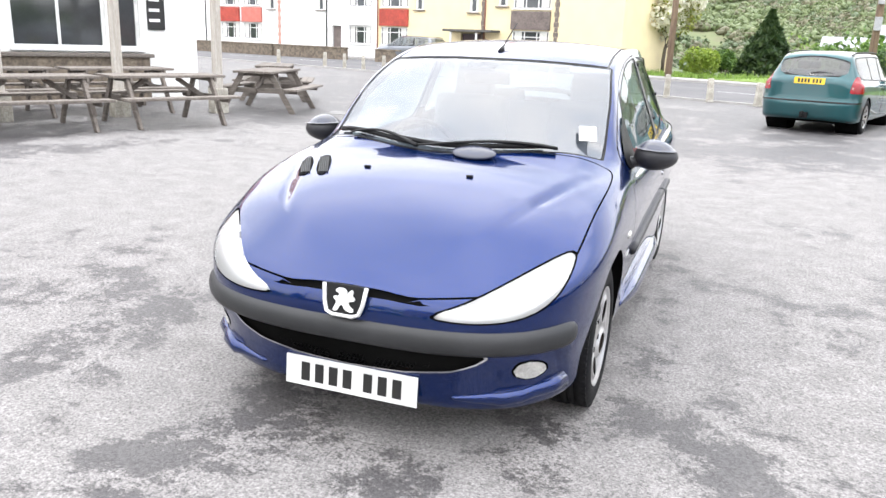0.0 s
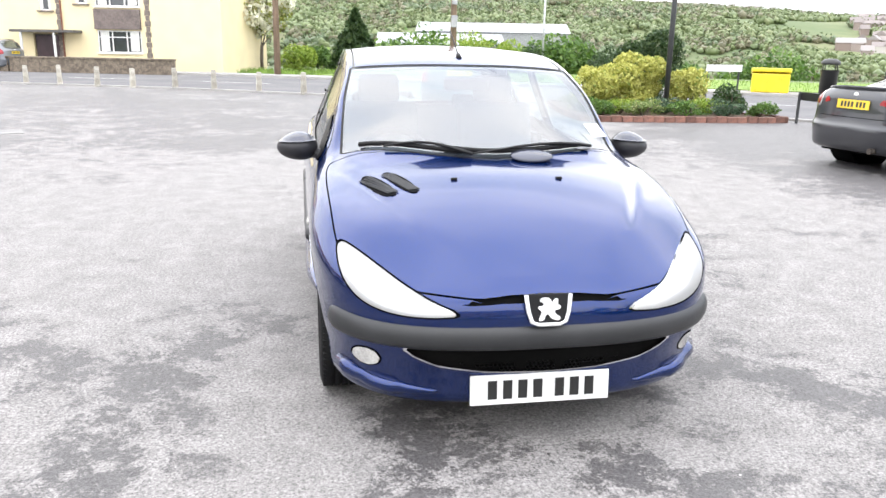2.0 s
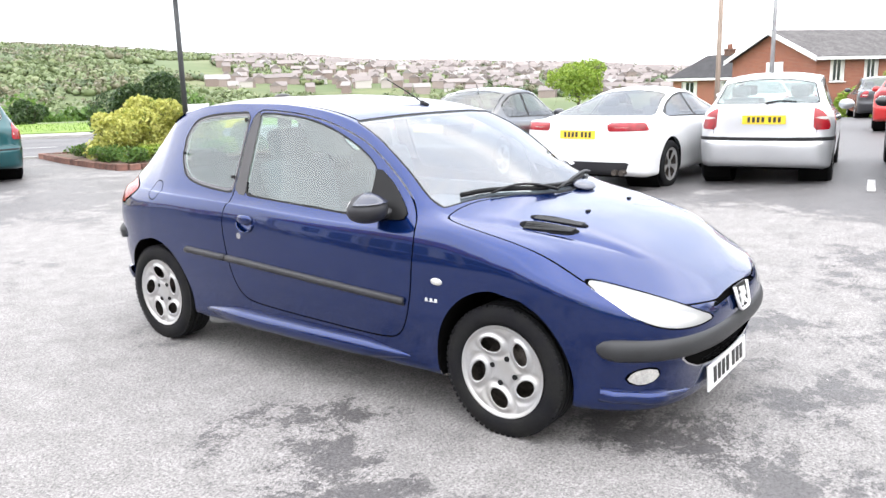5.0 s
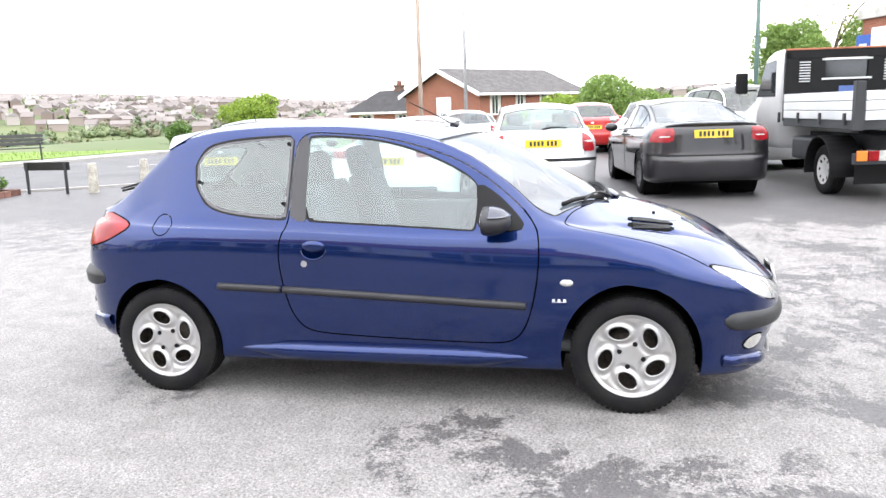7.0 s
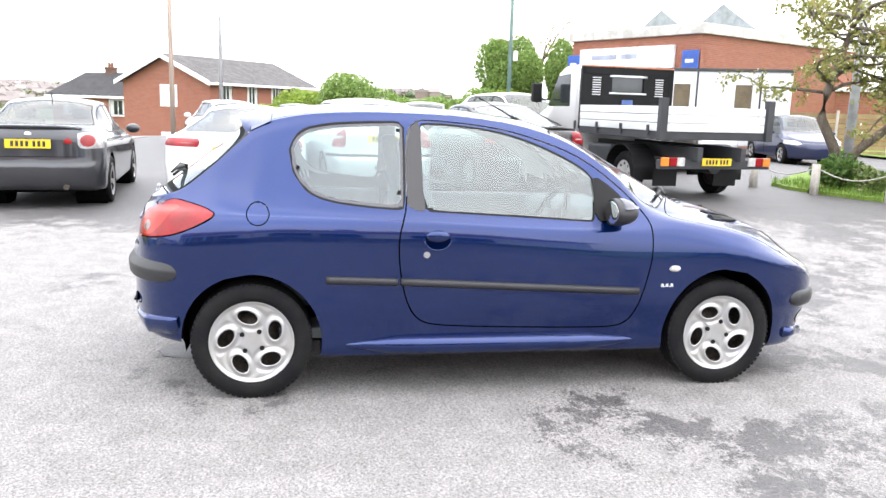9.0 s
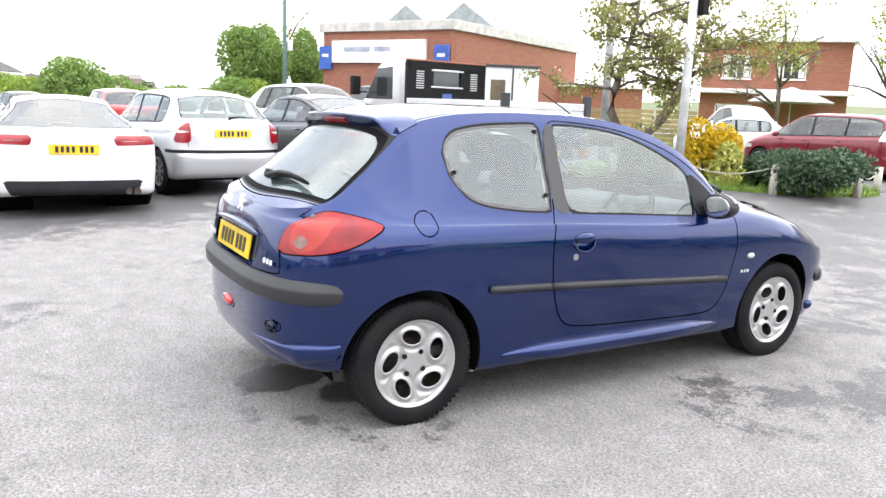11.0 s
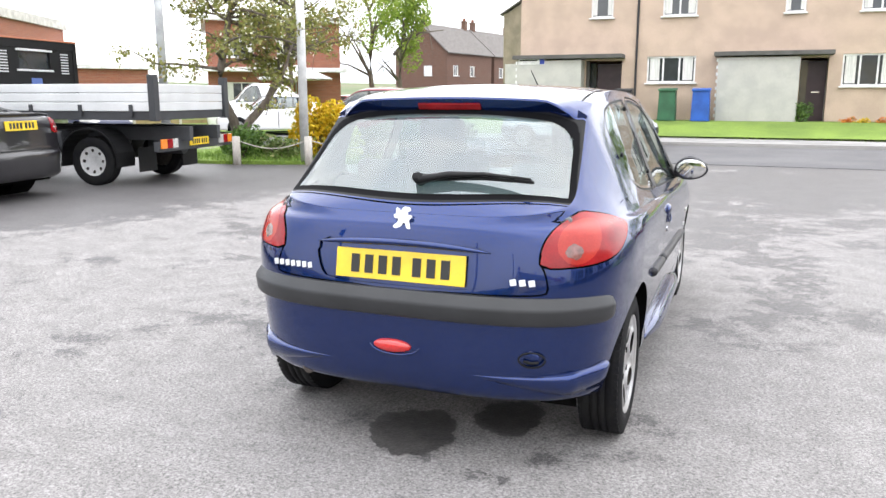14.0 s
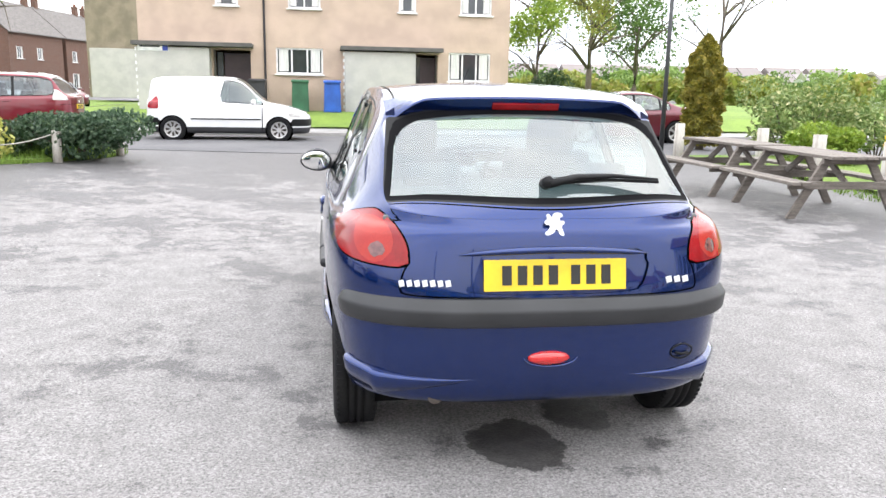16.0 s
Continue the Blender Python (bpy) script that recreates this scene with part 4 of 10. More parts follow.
        for a, b in zip(rows, rows[1:]):
            for q in range(len(profile) - 1):
                bm.faces.new((a[q], a[q + 1], b[q + 1], b[q]))
        bmesh.ops.recalc_face_normals(bm, faces=bm.faces[:])
        bmesh.ops.split_edges(bm, edges=[e for e in bm.edges if len(e.link_faces) == 2 and e.calc_face_angle() > .62])
        part(name, bm, STRIP_PLASTIC, car, label, smooth=True)
    moulding("front_bumper_strip", -1.956, -1.2, 3.2, .806, -1.640, [(-.012, .492), (.002, .491), (.014, .482), (.022, .466), (.026, .446), (.024, .425), (.016, .408), (.002, .399), (-.012, .398)], "dark grey plastic bumper strip")
    moulding("rear_bumper_strip", 1.841, 1.22, 3.4, .808, 1.560, [(-.012, .681), (.004, .679), (.028, .648), (.032, .640), (.032, .632), (.028, .590), (.022, .582), (-.012, .579)], "black plastic bumper strip")
    sk.panel("fuel_flap", "fuel", BLUE_PAINT, car, "right")
    sk.panel("body_patch", "fuel", BLUE_PAINT, car, "left", out=.0005)
    sk.panel("intake_trim", "intake_trim", CHROME, car, out=.004, label="thin bright trim under the air intake")
    # dark inner shell behind joints, and the lining of the cabin
    body_lining(plain, ("arch", "quarter_clear", "door_glass", "windscreen", "rear_glass", "headlamp", "handle_hole"), car, -.80, 1.46, .98)
    # mesh grille in the intake: small hexagon-like lattice
    bm = bmesh.new()
    for i in range(-33, 34):
        for j in range(6):
            x = i * .016 + (j % 2) * .008
            z = .312 + j * .0145
            if abs(x) > .48 or z < .304 + .095 * (x / .50) ** 2:
                continue
            y = sk.skin_y(x, .345, False) + .020
            bmesh.ops.create_circle(bm, cap_ends=False, segments=6, radius=.0078, matrix=Matrix.Translation((x, y, z)) @ Euler((radians(90), 0, 0)).to_matrix().to_4x4())
    es = bm.edges[:]
    ext = bmesh.ops.extrude_edge_only(bm, edges=es)
    bmesh.ops.translate(bm, vec=(0, .012, 0), verts=[g for g in ext["geom"] if isinstance(g, bmesh.types.BMVert)])
    part("intake_mesh", bm, BLACK_TRIM, car, "black honeycomb intake mesh")
    # wheel wells
    for y0, r, h in ARCHES:
        for sx in (-1, 1):
            bm = bmesh.new()
            rows = []
            for k in range(25):
                a = radians(-14 + 208 * k / 24)
                yy, zz = y0 + math.cos(a) * (r + .004), .285 + math.sin(a) * (h + .004)
                edge = sk.skin_x(yy, max(zz, .2)) - .004
                rows.append([bm.verts.new((sx * xx, yy, zz)) for xx in (edge, edge - .02, .62, .48)])
            for a, b in zip(rows, rows[1:]):
                for q in range(3):
                    bm.faces.new((a[q], a[q + 1], b[q + 1], b[q]))
            bm.faces.new([r_[3] for r_ in rows])
            part("wheel_arch_liner", bm, SHADOW_BLACK, car)
    # underside
    bm = bmesh.new()
    box(bm, (0, -.05, .255), (1.16, 2.9, .05), .01)
    box(bm, (0, -1.62, .20), (1.0, .3, .07), .02)
    part("underbody", bm, SHADOW_BLACK, car)
    bm = bmesh.new()
    rod(bm, (.42, 1.45, .31), (.42, 1.785, .305), .026, n=16)
    rod(bm, (.42, .95, .30), (.42, 1.5, .31), .075, n=16)
    part("exhaust", bm, STEEL_DARK, car, "rusty steel exhaust pipe")

    # wheels: silver alloys with five slanted oval openings
    wheel_kind("hero", .289, .203, .175, oval_holes(5, .124, .0490, .0325, 1.05, turn=radians(90)), bolts=4)
    for y0 in (-1.221, 1.221):
        add_wheel(car, "hero", pose(-.690, y0, .287, 28 if y0 < 0 else 9, 0, 180))
        add_wheel(car, "hero", pose(.690, y0, .287, 20, 0, 0))

    # plates and badges
    number_plate(car, -1.919, .236, False, tilt=-4)
    number_plate(car, 1.814, .760, True, tilt=10)
    bm = bmesh.new()
    box(bm, (0, 0, 0), (.168, .012, .126), .004)
    for v in bm.verts:
        v.co.x *= .72 + .28 * (v.co.z + .063) / .126
    bd = part("front_badge", bm, BLACK_TRIM, car, "black front badge with a silver emblem")
    bd.matrix_local = pose(0, -1.962, .550, -14, 0, 0) @ Matrix.Diagonal((.95, 1, .84, 1))
    bm = bmesh.new()
    sweep(bm, [(-.084, -.008, .06), (-.076, -.008, -.012), (-.064, -.008, -.053), (-.04, -.008, -.064), (.04, -.008, -.064), (.064, -.008, -.053), (.076, -.008, -.012), (.084, -.008, .06)], .008, 8)
    part("badge_rim", bm, SILVER_BADGE, bd, smooth=True)

    def emblem(parent, y, s):
        bm = bmesh.new()
        lobes = [(-.62, .98), (-.10, 1.05), (.22, .80), (.20, .45), (.55, .95), (.78, .85), (.70, .35), (.95, .30), (.90, -.05), (.40, -.10), (.55, -.50), (.95, -.75), (.80, -1.05), (.15, -.85), (-.05, -.40),
                 (-.30, -.55), (-.45, -1.0), (-.85, -1.05), (-.75, -.70), (-.55, -.20), (-.90, .05), (-.80, .30), (-.45, .25), (-.40, .55), (-.75, .65)]
        prism(bm, chaikin(lobes, 1) * s, .006, lambda u, v, d: (u, y - .003 + d, v))
        bmesh.ops.recalc_face_normals(bm, faces=bm.faces[:])
        return part("emblem", bm, SILVER_BADGE, parent, "silver emblem")
    emblem(bd, -.009, .047)
    em = emblem(car, 0, .040)
    em.matrix_local = pose(0, 1.775, .935, 14, 0, 0)
    for x, wd, n_ in ((.465, .19, 7), (-.465, .10, 3)):
        bm = bmesh.new()
        box(bm, (0, -.0015, 0), (wd * .98, .002, .006), .0005)
        nb = part("name_badge", bm, BLUE_PAINT, car, "small badge of silver bars")
        for k in range(n_):
            bm = bmesh.new()
            box(bm, ((k - (n_ - 1) / 2) * wd / n_, 0, 0), (wd / n_ * .70, .004, .023), .0020, (0, 12, 0))
            part("badge_bar", bm, SILVER_BADGE, nb)
        nb.matrix_local = pose(x, sk.skin_y(abs(x), .733, True) + .003, .733, 8, 0, -6 if x > 0 else 6)
    for sx in (-1, 1):
        bm = bmesh.new()
        for k in range(3):
            box(bm, (0, (k - 1) * .026, 0), (.003, .013, .016), .001)
        box(bm, (-sx * .001, 0, -.0065), (.0016, .068, .003), .0004)
        nb = part("name_badge", bm, SILVER_BADGE, car, "small silver badge")
        nb.matrix_local = pose(sx * (sk.skin_x(-.885, .560) + .002), -.885, .560)

    # plate recess and handle bar on the tailgate
    bm = bmesh.new()
    pts = [(x, sk.skin_y(abs(x), .845, True) + .010, .848 - .016 * (x / .34) ** 2) for x in np.linspace(-.345, .345, 21)]
    sweep(bm, pts, lambda t: .014 * (1 - abs(2 * t - 1) ** 4) + .003, 8, .8)
    part("tailgate_handle", bm, BLUE_PAINT, car, smooth=True)
    # spoiler over the rear window with its brake light
    bm = bmesh.new()
    rows = []
    for x in np.linspace(-.560, .560, 31):
        k = abs(x / .560)
        zt = 1.372 - .020 * k ** 2 - .10 * (max(0, k - .7) / .3) ** 1.6
        y1 = 1.318 - .085 * k ** 3.2 - .045 * max(0, k - .92) / .08
        zr = float(zc(1.13)) - (float(zc(1.13)) - float(z8(1.13))) * k ** 2.3 + .002
        h = .066 * (1 - k ** 4) + .006
        rows.append([bm.verts.new(p) for p in ((x, 1.13, zr), (x, 1.225, max(zt + .012, .5 * (zt + zr))), (x, y1, zt), (x, y1 + .004, zt - .008), (x, y1 - .040, zt - h), (x, 1.22, zt - h + .004))])
    for a, b in zip(rows, rows[1:]):
        for q in range(5):
            bm.faces.new((a[q], a[q + 1], b[q + 1], b[q]))
    bmesh.ops.recalc_face_normals(bm, faces=bm.faces[:])
    sharp = [e for e in bm.edges if len(e.link_faces) == 2 and e.calc_face_angle() > .6]
    bmesh.ops.split_edges(bm, edges=sharp)
    sp = part("spoiler", bm, BLUE_PAINT, car, smooth=True)
    bm = bmesh.new()
    box(bm, (0, 1.303, 1.334), (.275, .010, .030), .003, (-35, 0, 0))
    part("high_brake_light", bm, RED_LENS, sp, "red high brake light")
    # rear wiper
    bm = bmesh.new()
    base = (-.01, 1.644, 1.062)
    sweep(bm, [base, (-.12, 1.626, 1.085), (-.26, 1.619, 1.090), (-.44, 1.622, 1.078)], lambda t: .019 * (1 - t) + .006, 8, .7)
    rod(bm, (-.005, 1.614, 1.06), (-.005, 1.659, 1.075), .024, .02)
    sweep(bm, [(-.06, 1.618, 1.062), (-.25, 1.612, 1.074), (-.45, 1.611, 1.066)], .007, 6)
    part("rear_wiper", bm, BLACK_TRIM, car, "black rear wiper", smooth=True)
    # rear fog light, towing cover, bumper lip
    bm = bmesh.new()
    bmesh.ops.create_uvsphere(bm, u_segments=20, v_segments=12, radius=1, matrix=Matrix.Translation((.02, 1.842, .462)) @ Matrix.Diagonal((.078, .020, .026, 1)))
    part("rear_fog_light", bm, RED_BRIGHT, car, "red oval rear fog light", smooth=True)
    bm = bmesh.new()
    bmesh.ops.create_uvsphere(bm, u_segments=16, v_segments=10, radius=1, matrix=Matrix.Translation((-.49, sk.skin_y(.49, .462, True), .462)) @ Matrix.Diagonal((.045, .006, .026, 1)))
    tow = part("towing_cover", bm, BLUE_PAINT, car, smooth=True)
    bm = bmesh.new()
    ty = sk.skin_y(.505, .455, True)
    sweep(bm, [(-.505 + .046 * math.cos(a), ty + .004 + .010 * math.cos(a), .455 + .027 * math.sin(a)) for a in np.linspace(0, 2 * math.pi, 25)], .0035, 6)
    sweep(bm, [(-.530, ty + .008, .450), (-.505, ty + .011, .446), (-.478, ty + .014, .452)], .006, 6)
    part("towing_cover_rim", bm, BLACK_TRIM, tow, smooth=True)
    bm = bmesh.new()
    sweep(bm, [(.012 + .098 * math.cos(a), 1.842, .462 + .034 * math.sin(a)) for a in np.linspace(math.pi, 2 * math.pi, 21)], lambda t: .002 + .006 * math.sin(math.pi * t), 8)
    part("fog_light_rim", bm, BLUE_PAINT, car, smooth=True)
    for sx in (-1, 1):
        bm = bmesh.new()
        corner = [(x, sk.skin_y(x, .40, True)) for x in np.linspace(.24, .66, 15)]
        corner += [(sk.skin_x(y, .40), y) for y in np.linspace(1.735, 1.565, 8)]
        c = np.array(corner)
        for _ in range(4):
            c[1:-1] = (c[:-2] + 2 * c[1:-1] + c[2:]) / 4
        along = np.gradient(c, axis=0)
        outw = np.stack([along[:, 1] * -1, along[:, 0]], 1)
        outw *= np.sign((outw @ (.5, .9)))[:, None] / np.linalg.norm(outw, axis=1, keepdims=True)
        rows = []
        for (x, y), (nx, ny), t in zip(c, outw, np.linspace(0, 1, len(c))):
            k = min(1, t * 1.7) ** 1.3 * (1 if t < .97 else .6)
            zl = .382 + .022 * t ** 2
            rows.append([bm.verts.new((sx * (x + nx * o), y + ny * o, zl + dz)) for o, dz in ((-.012, .004 + .008 * k), (.014 * k - .006, .008 * k), (.027 * k - .004, 0), (.032 * k - .004, -.012 * k), (.029 * k - .005, -.040 * k), (.014 * k - .006, -.080 * k), (-.030, -.086 * k))])
        for a, b in zip(rows, rows[1:]):
            for q in range(6):
                bm.faces.new((a[q], a[q + 1], b[q + 1], b[q]))
        bmesh.ops.recalc_face_normals(bm, faces=bm.faces[:])
        part("bumper_lip", bm, BLUE_PAINT, car, smooth=True)
        # front lip under the fog light
        bm = bmesh.new()
        pts = [(sx * x, sk.skin_y(x, .235, False) + .008, .225 + .04 * ((x - .35) / .35) ** 2) for x in np.linspace(.36, .70, 13)]
        sweep(bm, pts, lambda t: .006 + .030 * min(1, t * 2.2), 10, .9)
        part("bumper_lip", bm, BLUE_PAINT, car, smooth=True)
        # sill bulge
        bm = bmesh.new()
        pts = [(sx * (.762 + .022 * (1 - abs(t) ** 3)), .02 + .80 * t, .262) for t in np.linspace(-1, 1, 17)]
        sweep(bm, pts, lambda t: .004 + .040 * min(1, 5 * min(t, 1 - t)) , 10, 1.1)
        part("sill", bm, BLUE_PAINT, car, smooth=True)
        # rubbing strip in two lengths, on the wing and on the door
        for y0, y1, z0, z1 in ((.865, .520, .602, .590), (.505, -.728, .590, .530)):
            bm = bmesh.new()
            pts = [(sx * (sk.skin_x(y0 + (y1 - y0) * t, z0 + (z1 - z0) * t) + .002), y0 + (y1 - y0) * t, z0 + (z1 - z0) * t) for t in np.linspace(0, 1, 13)]
            sweep(bm, pts, .020, 8, 1.0)
            for v in bm.verts:
                v.co.x = sx * (abs(v.co.x) if abs(v.co.x) < abs(pts[0][0]) + .1 else v.co.x)
            part("rubbing_strip", bm, GREY_PLASTIC, car, "black plastic rubbing strip", smooth=True)
        # door handle: a bar across an oval dish, and the lock
        bm = bmesh.new()
        m = Matrix.Translation((sx * (hx + .001), .328, .797)) @ Matrix.Diagonal((.034, .0635, .0485, 1))
        bmesh.ops.create_uvsphere(bm, u_segments=28, v_segments=18, radius=1, matrix=m)
        bmesh.ops.delete(bm, geom=[v for v in bm.verts if v.co.x * sx > hx + .006], context="VERTS")
        bmesh.ops.reverse_faces(bm, faces=bm.faces[:])
        part("handle_recess", bm, BLUE_PAINT, car, smooth=True)
        bm = bmesh.new()
        m = Matrix.Translation((sx * (hx + .002), .328, .815)) @ Matrix.Diagonal((.016, .060, .028, 1))
        bmesh.ops.create_uvsphere(bm, u_segments=24, v_segments=14, radius=1, matrix=m)
        part("door_handle", bm, BLUE_PAINT, car, "body-coloured door handle", smooth=True)
        bm = bmesh.new()
        sweep(bm, [(sx * (hx + .002 + .010 * math.sin(-a)), .328 + .065 * math.cos(a), .797 + .0475 * math.sin(a)) for a in np.linspace(math.pi * 1.02, math.pi * 1.98, 21)], .004, 8)
        part("handle_rim", bm, BLUE_PAINT, car, smooth=True)
        bm = bmesh.new()
        lx = sk.skin_x(.381, .726)
        rod(bm, (sx * (lx - .004), .381, .726), (sx * (lx + .004), .381, .726), .0165, n=18)
        part("door_lock", bm, CHROME, car, "small round metal lock")
        bm = bmesh.new()
        rx = sk.skin_x(-.920, .648)
        bmesh.ops.create_uvsphere(bm, u_segments=18, v_segments=10, radius=1, matrix=Matrix.Translation((sx * rx, -.920, .648)) @ Matrix.Diagonal((.010, .032, .017, 1)))
        part("side_repeater", bm, PALE_LENS, car, "small oval indicator", smooth=True)
        # door mirror
        bm = bmesh.new()
        bmesh.ops.create_uvsphere(bm, u_segments=28, v_segments=18, radius=1)
        for v in bm.verts:
            c = v.co
            if c.y > .25:
                c.y = .25
            c.x, c.y, c.z = c.x * .098 * (1 - .10 * c.z), c.y * .105, c.z * .068 * (1 - .12 * c.x * sx)
        bmesh.ops.translate(bm, vec=(sx * .852, -.565, .946), verts=bm.verts)
        mi = part("door_mirror", bm, GREY_PLASTIC, car, "dark door mirror", smooth=True)
        # bluish upper shell: the sky's reflection is put into its colour
        bm = bmesh.new()
        bmesh.ops.create_uvsphere(bm, u_segments=28, v_segments=18, radius=1)
        for v in bm.verts:
            c = v.co
            c.x, c.y, c.z = c.x * .097 * (1 - .10 * c.z), min(c.y, -.05) * .108, max(c.z, .42) * .071 * (1 - .12 * c.x * sx)
        bmesh.ops.translate(bm, vec=(sx * .852, -.565, .946), verts=bm.verts)
        part("mirror_cap", bm, SKY_TINT_PLASTIC, mi, smooth=True)
        bm = bmesh.new()
        sweep(bm, [(sx * .700, -.625, .925), (sx * .75, -.60, .912), (sx * .80, -.575, .912)], .030, 10, .8)
        part("mirror_arm", bm, GREY_PLASTIC, mi, smooth=True)
        bm = bmesh.new()
        bmesh.ops.create_uvsphere(bm, u_segments=24, v_segments=12, radius=1, matrix=Matrix.Translation((sx * .852, -.5365, .946)) @ Matrix.Diagonal((.088, .004, .056, 1)))
        part("mirror_glass", bm, MIRROR, mi, smooth=True)
        # headlamp insides: two bowls
        for x, y, z, r in ((.475, -1.775, .575, .050), (.600, -1.665, .605, .055)):
            bm = bmesh.new()
            lathe(bm, [(.0, .012), (-.012, .7 * r), (-.035, r)], 24, "y")
            bmesh.ops.translate(bm, vec=(sx * x, y, z), verts=bm.verts)
            part("lamp_bowl", bm, REFLECTOR, car, smooth=True)
    # aerial, wipers, washer jets, bonnet vents
    bm = bmesh.new()
    rod(bm, (0, -.262, 1.362), (0, -.225, 1.388), .018, .011)
    sweep(bm, [(0, -.235, 1.382), (0, -.15, 1.430), (0, -.03, 1.490), (0, .02, 1.515)], lambda t: .0045 - .002 * t, 6)
    part("aerial", bm, BLACK_TRIM, car, "black roof aerial", smooth=True)

    def on_top(x, y, up=0.0):
        k = min(abs(x) / float(x8(y)), 1)
        z = float(zc(y)) + (float(z8(y)) - float(zc(y))) * k ** 2.3
        return (x, y, float(press(np.array([[x, y, z]]))[0, 2]) + up)
    def foot(x, back=0.0):
        return -1.118 + .25 * (x / .65) ** 2 + back
    for pivot, tip in ((-.10, -.575), (.485, -.215)):
        bm = bmesh.new()
        ps = [on_top(x, foot(x, -.005 + .030 * math.sin(math.pi * q)), .020 + .014 * math.sin(math.pi * q)) for q, x in ((q, pivot + (tip + .10 - pivot) * q) for q in np.linspace(0, 1, 9))]
        sweep(bm, ps, lambda t: .014 - .007 * t, 8, .6)
        ps = [on_top(x, foot(x, .034 - .016 * q), .014) for q, x in ((q, tip + (pivot - tip) * q) for q in np.linspace(0, .92, 9))]
        sweep(bm, ps, .0085, 6, 1.4)
        part("front_wiper", bm, BLACK_TRIM, car, "black windscreen wiper", smooth=True)
    bm = bmesh.new()
    p = on_top(.165, -1.125, .018)
    bmesh.ops.create_uvsphere(bm, u_segments=24, v_segments=12, radius=1, matrix=Matrix.Translation(p) @ Euler((radians(24), 0, 0)).to_matrix().to_4x4() @ Matrix.Diagonal((.098, .050, .016, 1)))
    part("wiper_cover", bm, SKY_TINT_PLASTIC, car, smooth=True)
    for x in (-.222, .222):
        bm = bmesh.new()
        p = on_top(x, -1.340, .003)
        box(bm, p, (.026, .016, .010), .003)
        part("washer_jet", bm, BLACK_TRIM, car)
    for v0, v1, v2, v3 in ((-.610, -.545, -.508, -.448), (-.518, -.455, -.425, -.363)):
        bm = bmesh.new()
        prism(bm, chaikin([(v2, -1.425), (v3, -1.425), (v1, -1.205), (v0, -1.200)], 2), .004, lambda u, v, d: on_top(u, v, d + .0005))
        vent = part("bonnet_vent", bm, VENT_BLACK, car, "black louvred bonnet vent")
        for k in range(5):
            f = (k + .5) / 5
            bm = bmesh.new()
            sweep(bm, [on_top(v2 + (v3 - v2) * (.12 + .76 * f), -1.405, .0055), on_top(v0 + (v1 - v0) * (.12 + .76 * f), -1.225, .0055)], .0032, 6)
            part("louvre", bm, STRIP_PLASTIC, vent)
    # cabin
    bm = bmesh.new()
    box(bm, (0, .05, .30), (1.36, 2.1, .06), .02)
    part("floor_pan", bm, DASH, car)
    bm = bmesh.new()
    box(bm, (0, -.72, .80), (1.30, .46, .16), .06)
    box(bm, (-.36, -.60, .885), (.34, .26, .09), .035)
    box(bm, (0, -.62, .62), (1.26, .26, .30), .05)
    part("dashboard", bm, DASH, car, "dark grey dashboard", smooth=True)
    bm = bmesh.new()
    wheel_m = Matrix.Translation((-.36, -.36, .845)) @ Euler((radians(-62), 0, 0)).to_matrix().to_4x4()
    pts = [wheel_m @ Vector((math.cos(a) * .185, math.sin(a) * .185, 0)) for a in np.linspace(0, 2 * math.pi, 33)]
    sweep(bm, pts, .016, 8)
    for a in (90, 210, 330):
        rod(bm, wheel_m @ Vector((0, 0, -.02)), wheel_m @ Vector((math.cos(radians(a)) * .18, math.sin(radians(a)) * .18, 0)), .018)
    rod(bm, wheel_m @ Vector((0, 0, -.02)), wheel_m @ Vector((0, 0, .02)), .065, .055)
    part("steering_wheel", bm, BLACK_TRIM, car, "black steering wheel", smooth=True)
    for x in (-.36, .36):
        bm = bmesh.new()
        box(bm, (x, .02, .50), (.48, .50, .16), .06, (6, 0, 0))
        part("seat", bm, SEAT_CLOTH, car, "grey cloth front seat", smooth=True)
        bm = bmesh.new()
        box(bm, (x, .335, .80), (.47, .13, .62), .06, (-16, 0, 0))
        part("backrest", bm, SEAT_CLOTH, car, smooth=True)
        bm = bmesh.new()
        box(bm, (x, .455, 1.165), (.25, .10, .19), .045, (-12, 0, 0))
        rod(bm, (x - .06, .43, 1.0), (x - .06, .45, 1.12), .007)
        rod(bm, (x + .06, .43, 1.0), (x + .06, .45, 1.12), .007)
        part("headrest", bm, SEAT_CLOTH, car, smooth=True)
    bm = bmesh.new()
    box(bm, (0, .86, .50), (1.22, .46, .18), .06)
    box(bm, (0, 1.12, .78), (1.22, .14, .50), .06, (-14, 0, 0))
    part("rear_bench", bm, SEAT_CLOTH, car, "grey cloth rear bench", smooth=True)
    for x in (-.36, .36):
        bm = bmesh.new()
        box(bm, (x, 1.19, 1.04), (.24, .08, .12), .035, (-12, 0, 0))
        part("headrest", bm, SEAT_CLOTH, car, smooth=True)
    bm = bmesh.new()
    box(bm, (0, 1.42, .935), (1.20, .46, .03), .01)
    part("parcel_shelf", bm, DASH, car)
    for sx in (-1, 1):
        bm = bmesh.new()
        box(bm, (sx * .705, -.17, .62), (.05, 1.22, .50), .02)
        part("door_lining", bm, DASH, car)
        bm = bmesh.new()
        box(bm, (sx * .69, .95, .775), (.05, .90, .23), .02)
        part("side_lining", bm, DASH, car)
    bm = bmesh.new()
    box(bm, (0, -.47, 1.245), (.235, .03, .062), .012, (20, 0, 0))
    part("rear_view_mirror", bm, BLACK_TRIM, car, "black interior mirror")
    bm = bmesh.new()
